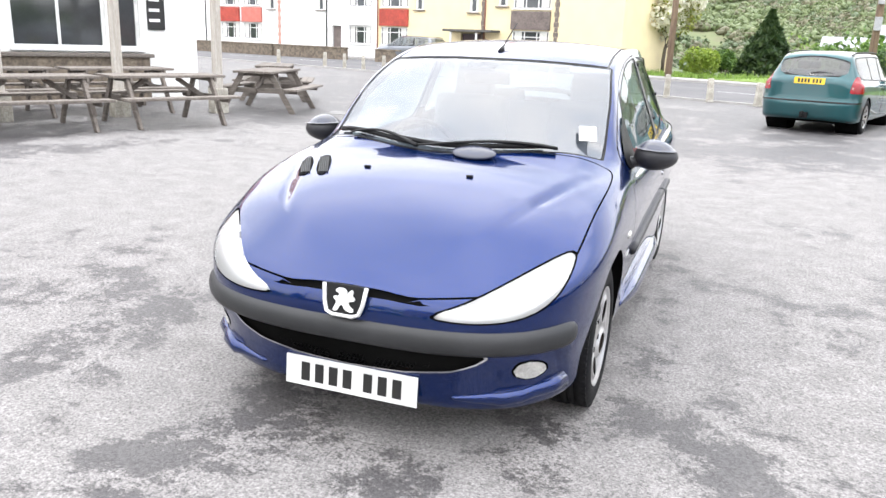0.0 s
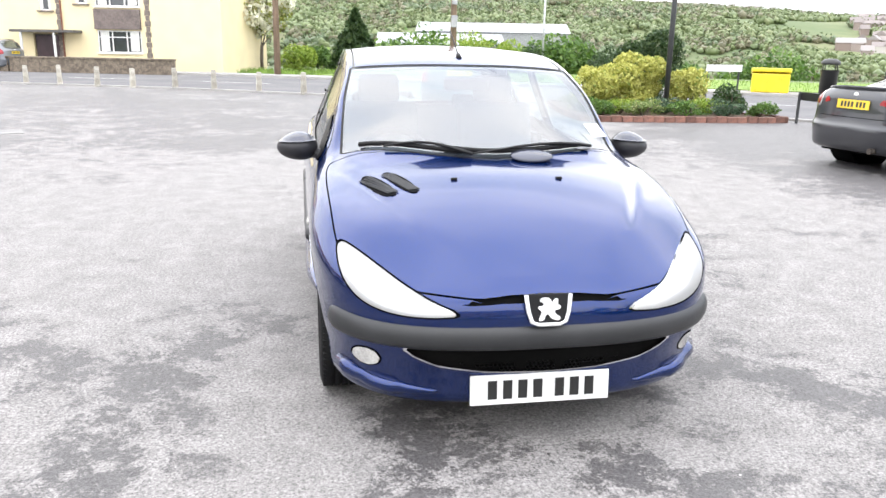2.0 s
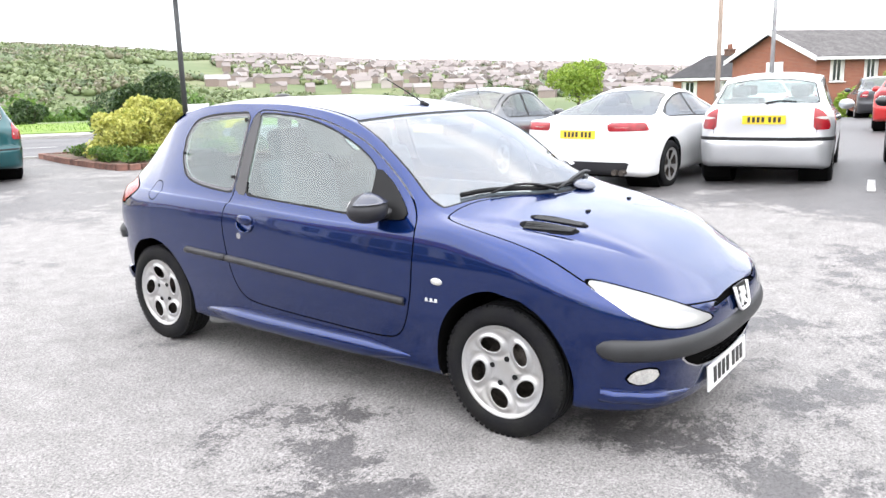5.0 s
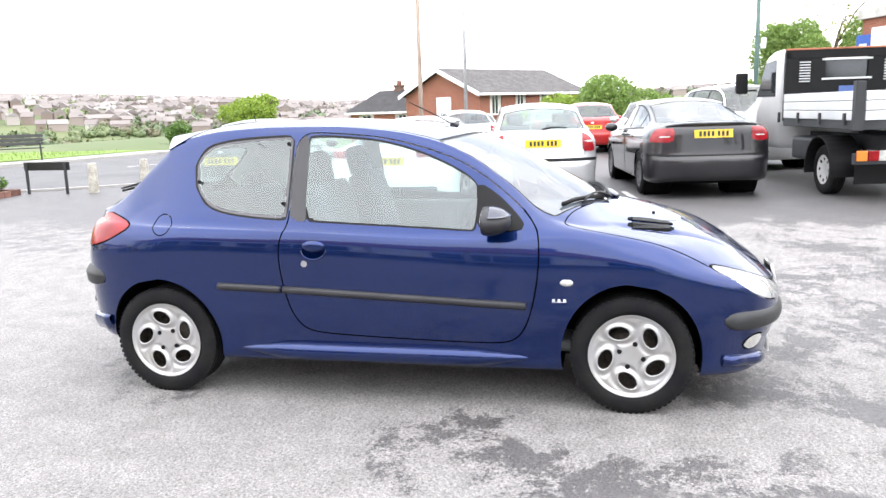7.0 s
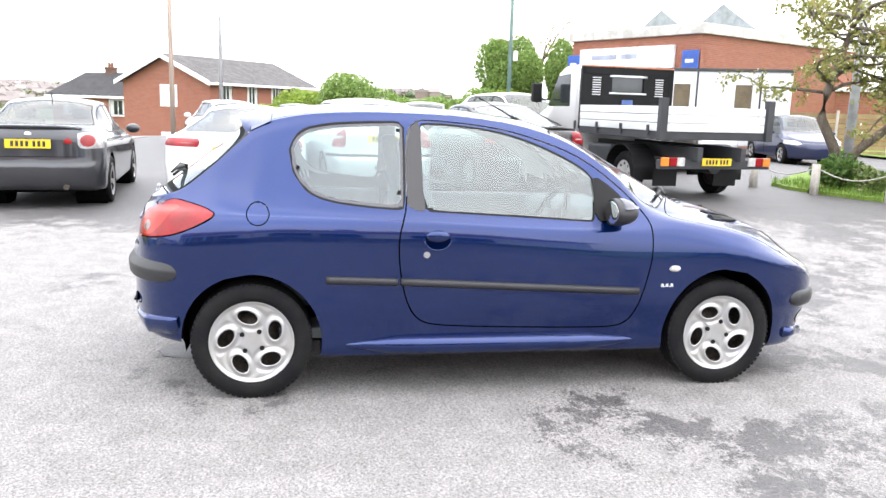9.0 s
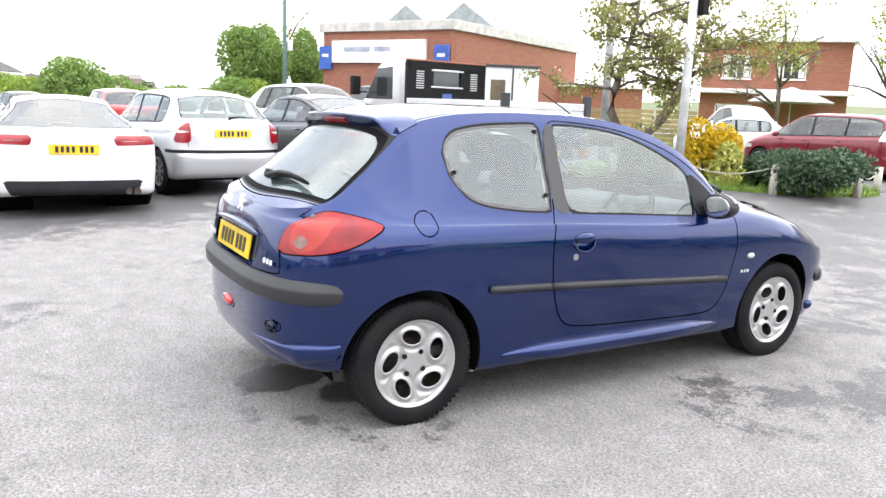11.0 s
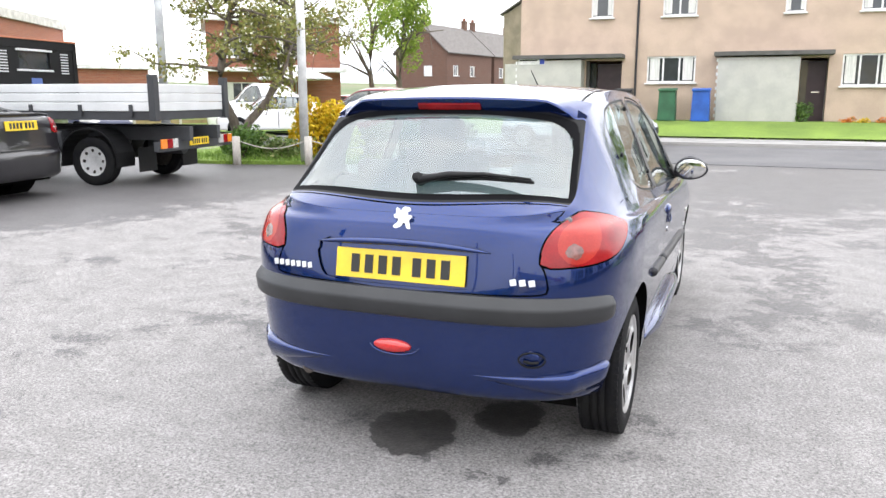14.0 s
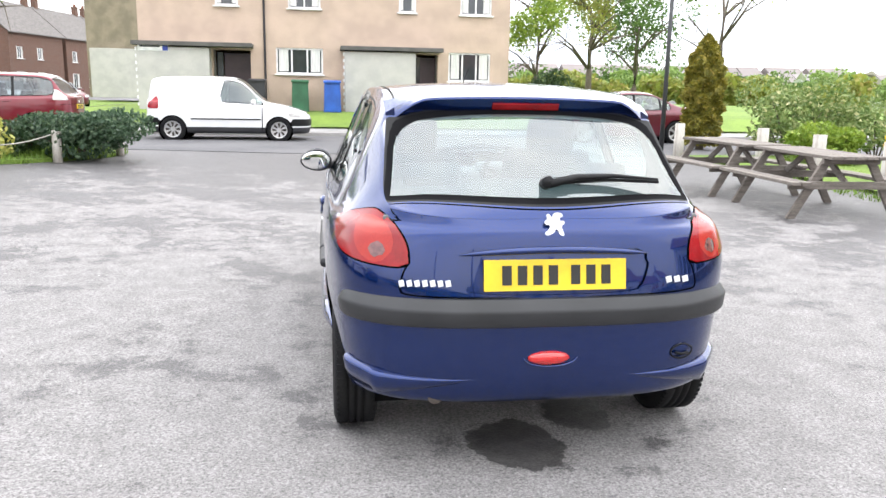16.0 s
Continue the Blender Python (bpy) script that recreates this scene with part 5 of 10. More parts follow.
    box(bm, (.575, -.80, 1.045), (.075, .002, .10), .0, (-58, 0, 14))
    part("paper_disc", bm, WHITE_PLATE, car, "white paper on the windscreen")
    return car


blue_hatchback()


# ---- the lie of the land ----
def ss(t):
    t = np.clip(t, 0, 1)
    return t * t * (3 - 2 * t)


KERB_LINE = np.array([(-60, 42), (-30, 31.4), (-16, 26.2), (-7, 22.8), (-3.4, 21.1), (.3, 18.7), (3, 17.5), (6.5, 15.6), (8.8, 13.2), (10.0, 11.0), (11.2, 9.2), (13.5, 8.0), (18, 7.4), (26, 7.0), (45, 6.2), (90, 4)], float)


def smooth_line(pts, times=2):
    p = np.array(pts, float)
    for _ in range(times):
        q = np.empty((2 * len(p) - 2, 2))
        q[0::2], q[1::2] = 0.75 * p[:-1] + 0.25 * p[1:], 0.25 * p[:-1] + 0.75 * p[1:]
        p = np.concatenate([p[:1], q, p[-1:]])
    return p


KERB_LINE = smooth_line(KERB_LINE)
# far side of the main road, a gentler bend
FAR_LINE = smooth_line([(-56.7, 51.4), (-26.6, 40.8), (-12.6, 35.6), (-3.4, 32.1), (4.5, 27.8), (10.5, 23.8), (15, 20.3), (19.5, 17.9), (26.4, 17.0), (45.5, 16.2), (90.4, 14)], 3)


def beyond_kerb(P, line=KERB_LINE):
    """Distance past a kerb of the main road (negative on the car park's side)."""
    P = np.atleast_2d(np.asarray(P, float))
    best, sign = np.full(len(P), 1e9), np.ones(len(P))
    for a, b in zip(line[:-1], line[1:]):
        e, w = b - a, P - a
        t = np.clip((w @ e) / (e @ e), 0, 1)
        d = np.hypot(*(w - t[:, None] * e).T)
        s = np.sign(e[0] * w[:, 1] - e[1] * w[:, 0])
        near = d < best
        best, sign = np.where(near, d, best), np.where(near, s, sign)
    return best * sign


SKYLINE = pchip([(-30, 1.0), (-10, 2.5), (-3, 2.7), (15, 2.9), (28, 2.6), (38, 2.0), (50, 1.35), (62, .75), (75, .4), (95, .35), (130, .7), (180, .9), (215, 1.3)])


def land(P):
    """Height of the ground: level car park with a slight rise, a valley past the main road, hills behind."""
    P = np.atleast_2d(np.asarray(P, float))
    x, y = P[:, 0], P[:, 1]
    h = .13 * ss((x - 1) / 5) * ss((2.5 - y) / 4) * ss((y + 14.5) / 4) * ss((40 - x) / 10)
    h = h + .45 * ss((-19.2 - y) / 4.5) * ss((12 - x) / 3)
    r, az = np.hypot(x, y), np.degrees(np.arctan2(x, y))
    gate = ss((az + 9) / 6) * ss((100 - az) / 10)
    d = beyond_kerb(P)
    valley = -26 * ss((d - 26) / 220) * gate
    a = np.where(az < -60, az + 360, az)
    hill_z = 1.4 + 900 * np.tan(np.radians(SKYLINE(a)))
    far = ss((r - 230) / 620)
    wob = 5 * np.array([noise.noise(Vector((px / 140, py / 140, 0))) for px, py in P]) * ss((r - 250) / 300) * (1 - ss((r - 800) / 100))
    return h + (valley - 3.0 * ss((x - 26) / 25) * ss((y + 18) / 10) * (1 - gate * ss((d - 20) / 20))) * (1 - far) + (hill_z * far + wob)


def sheet(name, xs, ys, material, lift=0.0, keep=None, label="", category="ground"):
    X, Y = np.meshgrid(xs, ys, indexing="ij")
    P = np.stack([X.ravel(), Y.ravel()], 1)
    V = np.column_stack([P, land(P) + lift])
    nx, ny = len(xs), len(ys)
    i, j = np.meshgrid(np.arange(nx - 1), np.arange(ny - 1), indexing="ij")
    F = np.stack([(i * ny + j).ravel(), ((i + 1) * ny + j).ravel(), ((i + 1) * ny + j + 1).ravel(), (i * ny + j + 1).ravel()], 1)
    if keep is not None:
        F = F[keep(V[F].mean(1)[:, :2])]
    used, back = np.unique(F, return_inverse=True)
    return tagged(arrays(name, V[used], back.reshape(-1, 4), material, smooth=True), label, category, kind="structure")


def hill_material():
    m, n, l, b = principled("hillside_land")
    co = n.new("ShaderNodeTexCoord")
    t1, t2 = n.new("ShaderNodeTexNoise"), n.new("ShaderNodeTexNoise")
    t1.inputs["Scale"].default_value, t1.inputs["Detail"].default_value = 0.012, 4
    t2.inputs["Scale"].default_value, t2.inputs["Detail"].default_value = 0.12, 6
    r = n.new("ShaderNodeValToRGB")
    for _ in range(2):
        r.color_ramp.elements.new(0.5)
    for e, (p, c) in zip(r.color_ramp.elements, ((.30, (.075, .110, .040)), (.46, (.095, .122, .052)), (.60, (.130, .150, .066)), (.74, (.130, .115, .075)))):
        e.position, e.color = p, (*c, 1)
    add = n.new("ShaderNodeMath")
    add.operation = "MULTIPLY_ADD"
    for t in (t1, t2):
        l.new(co.outputs["Object"], t.inputs["Vector"])
    l.new(t2.outputs["Fac"], add.inputs[0])
    add.inputs[1].default_value = 0.35
    sub = n.new("ShaderNodeMath")
    sub.operation = "SUBTRACT"
    l.new(t1.outputs["Fac"], sub.inputs[0])
    sub.inputs[1].default_value = 0.175
    l.new(sub.outputs[0], add.inputs[2])
    l.new(add.outputs[0], r.inputs["Fac"])
    l.new(r.outputs["Color"], b.inputs["Base Color"])
    b.inputs["Roughness"].default_value = 0.95
    return m


_near = np.concatenate([-np.geomspace(2600, 70, 26), np.linspace(-60, 90, 61), np.geomspace(100, 2600, 40)])
sheet("ground", _near, _near, hill_material(), lift=-.10, label="grassy land falling to a valley with hills behind")
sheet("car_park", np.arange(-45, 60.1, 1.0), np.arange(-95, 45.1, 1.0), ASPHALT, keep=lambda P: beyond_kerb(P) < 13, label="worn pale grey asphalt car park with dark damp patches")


def strip(name, line, o0, o1, z0, z1, material, label="", category="road", lift0=None, edge=True, other=None):
    """A band beside a line, from offset o0 to o1 to its left, its top at z1 over the land, with sides down to z0."""
    line = np.asarray(line, float)
    d = np.gradient(line, axis=0)
    d /= np.hypot(*d.T)[:, None]
    n = np.stack([-d[:, 1], d[:, 0]], 1)
    a, b = line + n * o0, line + n * o1
    if other is not None:
        f = np.linspace(0, 1, len(line))
        run = np.concatenate([[0], np.cumsum(np.hypot(*np.diff(other, axis=0).T))])
        own = np.concatenate([[0], np.cumsum(np.hypot(*np.diff(line, axis=0).T))])
        b = np.column_stack([np.interp(own / own[-1], run / run[-1], other[:, c]) for c in range(2)])
    ha, hb = land(a), land(b)
    ring_ = [np.column_stack([a, ha + z0]), np.column_stack([a, ha + z1]), np.column_stack([b, hb + z1]), np.column_stack([b, hb + z0])]
    V, m = np.concatenate(ring_), len(line)
    F = [(k * m + i, k * m + i + 1, (k + 1) * m + i + 1, (k + 1) * m + i) for k in range(3) for i in range(m - 1)]
    F += [(0, m, 2 * m, 3 * m), (m - 1, 4 * m - 1, 3 * m - 1, 2 * m - 1)]
    me = bpy.data.meshes.new(name)
    me.from_pydata([tuple(map(float, v)) for v in V], [], [tuple(map(int, f)) for f in F])
    bm = bmesh.new()
    bm.from_mesh(me)
    bmesh.ops.recalc_face_normals(bm, faces=bm.faces[:])
    bm.to_mesh(me)
    bm.free()
    return tagged(finish(name, me, material), label, category, kind="structure")


ROAD_W = 10.0
strip("kerb", KERB_LINE, -.02, .13, -.1, .05, KERB, "low pale concrete kerb along the road", "kerb")
strip("road_main", KERB_LINE, .13, ROAD_W, -.05, .012, ROAD, "grey asphalt main road", "road", other=FAR_LINE)
strip("kerb_far", FAR_LINE, 0, .15, -.1, .11, KERB, "pale concrete kerb along the road", "kerb")
strip("pavement", FAR_LINE, .15, 2.0, -.1, .10, PAVING, "grey pavement along the main road", "pavement")
strip("verge", FAR_LINE[(FAR_LINE[:, 0] > -1.0)], 2.0, 12.0, -.3, .13, GRASS_SOIL, "green grass verge beyond the road", "verge")


def dashes(name, line, off, z, length, gap_, w, label):
    """Painted dashes along a line, one mesh each, sharing a look."""
    line = np.asarray(line, float)
    seg = np.hypot(*np.diff(line, axis=0).T)
    s = np.concatenate([[0], np.cumsum(seg)])
    k, at = 0, 2.0
    while at + length < s[-1] and k < 60:
        p = np.stack([np.interp((at, at + length), s, line[:, c]) for c in range(2)], 1)
        d = (p[1] - p[0]) / np.hypot(*(p[1] - p[0]))
        n = np.array([-d[1], d[0]])
        q = [p[0] + n * (off - w / 2), p[1] + n * (off - w / 2), p[1] + n * (off + w / 2), p[0] + n * (off + w / 2)]
        if abs(p[0][0]) < 40:
            V = [(*c, float(land(c)[0]) + z) for c in q]
            tagged(arrays(name, V, [(0, 1, 2, 3)], LINE), label, "road marking", group="white dashes on the road", kind="structure")
        at += length + gap_
        k += 1


dashes("road_marking", FAR_LINE, -ROAD_W / 2, .017, 3.0, 3.2, .12, "worn white dash painted on the road")

# second road and kerbs beyond the car park's far end
LINE2 = np.array([(-45, -12.4), (-20, -12.2), (-5, -12.2), (1, -12.3), (5, -12.5), (9, -13.0), (30, -14)], float)
strip("road_side", LINE2, -6.2, -.05, -.05, .012, ROAD, "grey asphalt side road", "road")
FAR2 = np.array([(-45, -18.6), (-20, -18.4), (-5, -18.4), (5, -18.5), (8.6, -18.9), (10.2, -20.2), (10.8, -24), (10.8, -60)], float)
strip("kerb_side", FAR2, -.15, .0, -.1, .11, KERB, "grey concrete kerb of the side road", "kerb")
strip("pavement_side", FAR2, -1.6, -.15, -.1, .10, PAVING, "grey pavement in front of the houses", "pavement")
sheet("lawn", np.arange(-45, 9.3, .6), np.arange(-60, -19.99, .6), GRASS_SOIL, lift=.10, label="bright green mown lawn in front of the houses", category="lawn",
      keep=lambda P: ~((P[:, 0] > -6.3) & (P[:, 0] < 7.2) & (P[:, 1] < -24.6)))
sheet("lawn_corner", np.arange(12.5, 32, .7), np.arange(-60, -18.9, .7), GRASS_SOIL, lift=.10, label="bright green grass by the side street", category="lawn")
sheet("lawn_pub", np.arange(-30, -6.6, .6), np.arange(-12.0, -2.9, .6), GRASS_SOIL, lift=.06, label="green grass behind the picnic tables", category="lawn")


# ---- plants ----
def leaf_material(name, c1, c2, c3=None, thin=0.35):
    m, n, l, b = principled(name)
    geo, r = n.new("ShaderNodeNewGeometry"), n.new("ShaderNodeValToRGB")
    r.color_ramp.elements[0].color, r.color_ramp.elements[1].color = (*c1, 1), (*c2, 1)
    if c3:
        e = r.color_ramp.elements.new(0.85)
        e.color = (*c2, 1)
        r.color_ramp.elements[2].color = (*c3, 1)
    l.new(geo.outputs["Random Per Island"], r.inputs["Fac"])
    l.new(r.outputs["Color"], b.inputs["Base Color"])
    b.inputs["Roughness"].default_value = 0.55
    tr, mx, out = n.new("ShaderNodeBsdfTranslucent"), n.new("ShaderNodeMixShader"), n["Material Output"]
    l.new(r.outputs["Color"], tr.inputs["Color"])
    mx.inputs[0].default_value = thin
    l.new(b.outputs[0], mx.inputs[1])
    l.new(tr.outputs[0], mx.inputs[2])
    l.new(mx.outputs[0], out.inputs["Surface"])
    return m


BARK = surf("grey_bark", (0.14, 0.115, 0.09), rough=0.95, other=(0.08, 0.065, 0.05), scale=9, fine=0.3, grain=50, bump=0.6, stretch=(1, 1, .3))
LEAF_SPRING = leaf_material("fresh_spring_leaves", (.16, .20, .035), (.30, .32, .06), (.34, .26, .10))
LEAF_GREEN = leaf_material("green_leaves", (.045, .10, .02), (.11, .20, .035), (.17, .26, .05))
LEAF_FRESH = leaf_material("fresh_green_leaves", (.14, .22, .05), (.22, .33, .08), (.30, .40, .12))
LEAF_LIME = leaf_material("lime_leaves", (.15, .24, .03), (.27, .36, .05), (.36, .42, .08))
LEAF_DARK = leaf_material("dark_leaves", (.022, .05, .018), (.05, .09, .025), (.085, .13, .04))
LEAF_BLUE = leaf_material("blue_green_leaves", (.03, .065, .035), (.07, .12, .06), (.12, .17, .09))
LEAF_GOLD = leaf_material("golden_leaves", (.30, .31, .05), (.56, .55, .17), (.17, .25, .05))
LEAF_YELLOW = leaf_material("yellow_flowers", (.55, .36, .01), (.72, .52, .02), (.16, .22, .03))
LEAF_CONIFER = leaf_material("gold_conifer", (.13, .13, .02), (.28, .24, .03), (.38, .28, .05))
LEAF_WHITE = leaf_material("white_blossom", (.75, .74, .62), (.85, .83, .74))
LEAF_VARI = leaf_material("variegated_leaves", (.10, .17, .04), (.24, .30, .10), (.55, .52, .28))


def leaf_cloud(name, C, size, material, parent, seed, label="", aspect=1.7, flat=0.0, kind=""):
    """One leaf at each place of C: a folded diamond, turned at random."""
    g = np.random.default_rng(seed)
    n = len(C)
    u = g.normal(size=(n, 3))
    u[:, 2] *= 1 - flat
    u /= np.linalg.norm(u, axis=1, keepdims=True)
    v = np.cross(u, g.normal(size=(n, 3)))
    v /= np.linalg.norm(v, axis=1, keepdims=True)
    w = np.cross(u, v)
    s = size * g.uniform(.6, 1.35, (n, 1))
    V = np.stack([C - u * s * aspect / 2, C + v * s / 2 + w * s * .12, C + u * s * aspect / 2, C - v * s / 2 + w * s * .12], 1).reshape(-1, 3)
    F = np.arange(4 * n).reshape(-1, 4)
    me = bpy.data.meshes.new(name)
    me.from_pydata(V.tolist(), [], F.tolist())
    ob = finish(name, me, material, parent, label)
    if kind:
        ob["kind"] = kind
    return ob


def blob_points(n, centre, radii, g, hollow=.55, lumps=9, lump=.45):
    """Leaf places on a lumpy crown: several overlapping balls, denser near their skins."""
    c, radii = np.array(centre, float), np.array(radii, float)
    d = g.normal(size=(lumps, 3))
    d /= np.linalg.norm(d, axis=1, keepdims=True)
    cs = d * g.uniform(.25, .72, (lumps, 1))
    rs = g.uniform(lump * .7, lump * 1.2, lumps)
    k = g.integers(0, lumps, n)
    q = g.normal(size=(n, 3))
    q /= np.linalg.norm(q, axis=1, keepdims=True)
    rad = rs[k][:, None] * (hollow + (1 - hollow) * g.random((n, 1)) ** .6)
    return c + (cs[k] + q * rad) * radii


def tree(name, at, height, crown, leaf, n, size, seed, label, trunk_r=.12, crown_z=.62, limbs=7, spread=.8, lumps=11, lump=.45, stems=1, lean=0.0, category="tree", extra=None):
    g = np.random.default_rng(seed)
    z0 = float(land(at)[0])
    th = tagged(empty(name, pose(at[0], at[1], z0)), label, category)
    bm = bmesh.new()
    tips = []
    for sidx in range(stems):
        a0 = g.uniform(0, 6.28)
        foot = Vector((math.cos(a0) * trunk_r * .8 * (stems > 1), math.sin(a0) * trunk_r * .8 * (stems > 1), 0))
        top = Vector((lean + math.cos(a0) * .35 * crown * (stems > 1), math.sin(a0) * .35 * crown * (stems > 1), height * crown_z))
        pts = [foot.lerp(top, t) + Vector((g.normal() * .04 * height * t * .4, g.normal() * .04 * height * t * .4, 0)) for t in np.linspace(0, 1, 6)]
        sweep(bm, pts, lambda t: trunk_r * (1 - .62 * t), 9)
        for k in range(limbs):
            st = pts[min(5, 2 + k * 4 // max(limbs, 1))]
            a = 6.28 * k / limbs + g.uniform(-.4, .4)
            el = g.uniform(.25, 1.1)
            ln = crown * spread * g.uniform(.7, 1.1)
            e = st + Vector((math.cos(a) * math.cos(el), math.sin(a) * math.cos(el), math.sin(el))) * ln
            mid = st.lerp(e, .5) + Vector((g.normal() * .1, g.normal() * .1, .08 * ln))
            sweep(bm, [st, mid, e], lambda t: trunk_r * .42 * (1 - .75 * t), 6)
            for _ in range(3):
                e2 = mid.lerp(e, g.uniform(.2, 1)) + Vector(g.normal(size=3)) * crown * .28
                sweep(bm, [mid.lerp(e, .4), e2], lambda t: trunk_r * .15 * (1 - .7 * t), 5)
                tips.append(e2)
    part("trunk", bm, BARK, th, "brown branching trunk", smooth=True)
    if n:
        C = blob_points(n, (lean * .6, 0, height * .68), (crown, crown, height * .40), g, lumps=lumps, lump=lump)
        C = C[C[:, 2] > .12 * height]
        leaf_cloud("crown", C, size, leaf, th, seed + 1)
    if extra:
        C = blob_points(extra[0], (0, 0, height * .68), (crown * 1.02, crown * 1.02, height * .41), g, hollow=.8, lumps=lumps, lump=lump)
        leaf_cloud("blossom", C, extra[1], extra[2], th, seed + 2, "white blossom")
    return th


def shrub(name, at, radii, leaf, n, size, seed, label, category="shrub", aspect=1.7, lumps=9, lift=0.0, group=""):
    g = np.random.default_rng(seed)
    z0 = float(land(at)[0]) + lift
    th = tagged(empty(name, pose(at[0], at[1], z0)), label, category, group)
    bm = bmesh.new()
    for k in range(8):
        a = 6.28 * k / 8 + g.uniform(-.3, .3)
        e = Vector((math.cos(a) * radii[0] * .55, math.sin(a) * radii[1] * .55, radii[2] * g.uniform(.7, 1.3)))
        sweep(bm, [(e.x * .1, e.y * .1, -.03), e * .55 + Vector((0, 0, .06)), e], lambda t: .022 * (1 - .7 * t), 5)
    part("stems", bm, BARK, th)
    C = blob_points(n, (0, 0, radii[2] * .80), (radii[0], radii[1], radii[2]), g, hollow=.6, lumps=lumps, lump=.5)
    C[:, 2] = np.where(C[:, 2] < .02, .02 + g.random(len(C)) * .3 * radii[2], C[:, 2])
    leaf_cloud("foliage", C, size, leaf, th, seed + 1, aspect=aspect)
    return th


def cone_conifer(name, at, height, radius, leaf, n, size, seed, label, power=1.0):
    g = np.random.default_rng(seed)
    z0 = float(land(at)[0])
    th = tagged(empty(name, pose(at[0], at[1], z0)), label, "conifer")
    bm = bmesh.new()
    sweep(bm, [(0, 0, -.05), (0, 0, height * .5), (0, 0, height * .93)], lambda t: .11 * (1 - .85 * t), 8)
    part("trunk", bm, BARK, th)
    t = g.random(n) ** .75
    a = g.uniform(0, 6.28, n)
    lob = 1 + .16 * np.sin(a * 5 + t * 21) + .14 * np.sin(a * 3 - t * 34)
    r = radius * (1 - t ** (1 / power)) * (.72 + .3 * g.random(n)) * lob
    C = np.stack([np.cos(a) * r, np.sin(a) * r, .05 * height + t * height * .95 - .10 * r], 1)
    leaf_cloud("foliage", C, size, leaf, th, seed + 1, aspect=2.2)
    return th


def tufts(name, P, h, material, seed, label, lean=.35, w=.012):
    """Blades of grass as one object of stuff."""
    g = np.random.default_rng(seed)
    P = np.asarray(P, float)
    n = len(P)
    z = land(P)
    a, hh = g.uniform(0, 6.28, n), h * g.uniform(.5, 1.3, n)
    tip = np.column_stack([P[:, 0] + np.cos(a) * lean * hh, P[:, 1] + np.sin(a) * lean * hh, z + hh])
    sx, sy = -np.sin(a) * w, np.cos(a) * w
    b0, b1 = np.column_stack([P[:, 0] - sx, P[:, 1] - sy, z - .02]), np.column_stack([P[:, 0] + sx, P[:, 1] + sy, z - .02])
    V = np.stack([b0, b1, tip], 1).reshape(-1, 3)
    me = bpy.data.meshes.new(name)
    me.from_pydata(V.tolist(), [], np.arange(3 * n).reshape(-1, 3).tolist())
    return tagged(finish(name, me, material), label, "grass", kind="stuff")


# ---- other parked cars: one builder, a short description for each model ----
PAINTS = {}


def car_paint(name, color, metal=0.3):
    if name not in PAINTS:
        PAINTS[name] = paint(name, color, metal)
    return PAINTS[name]


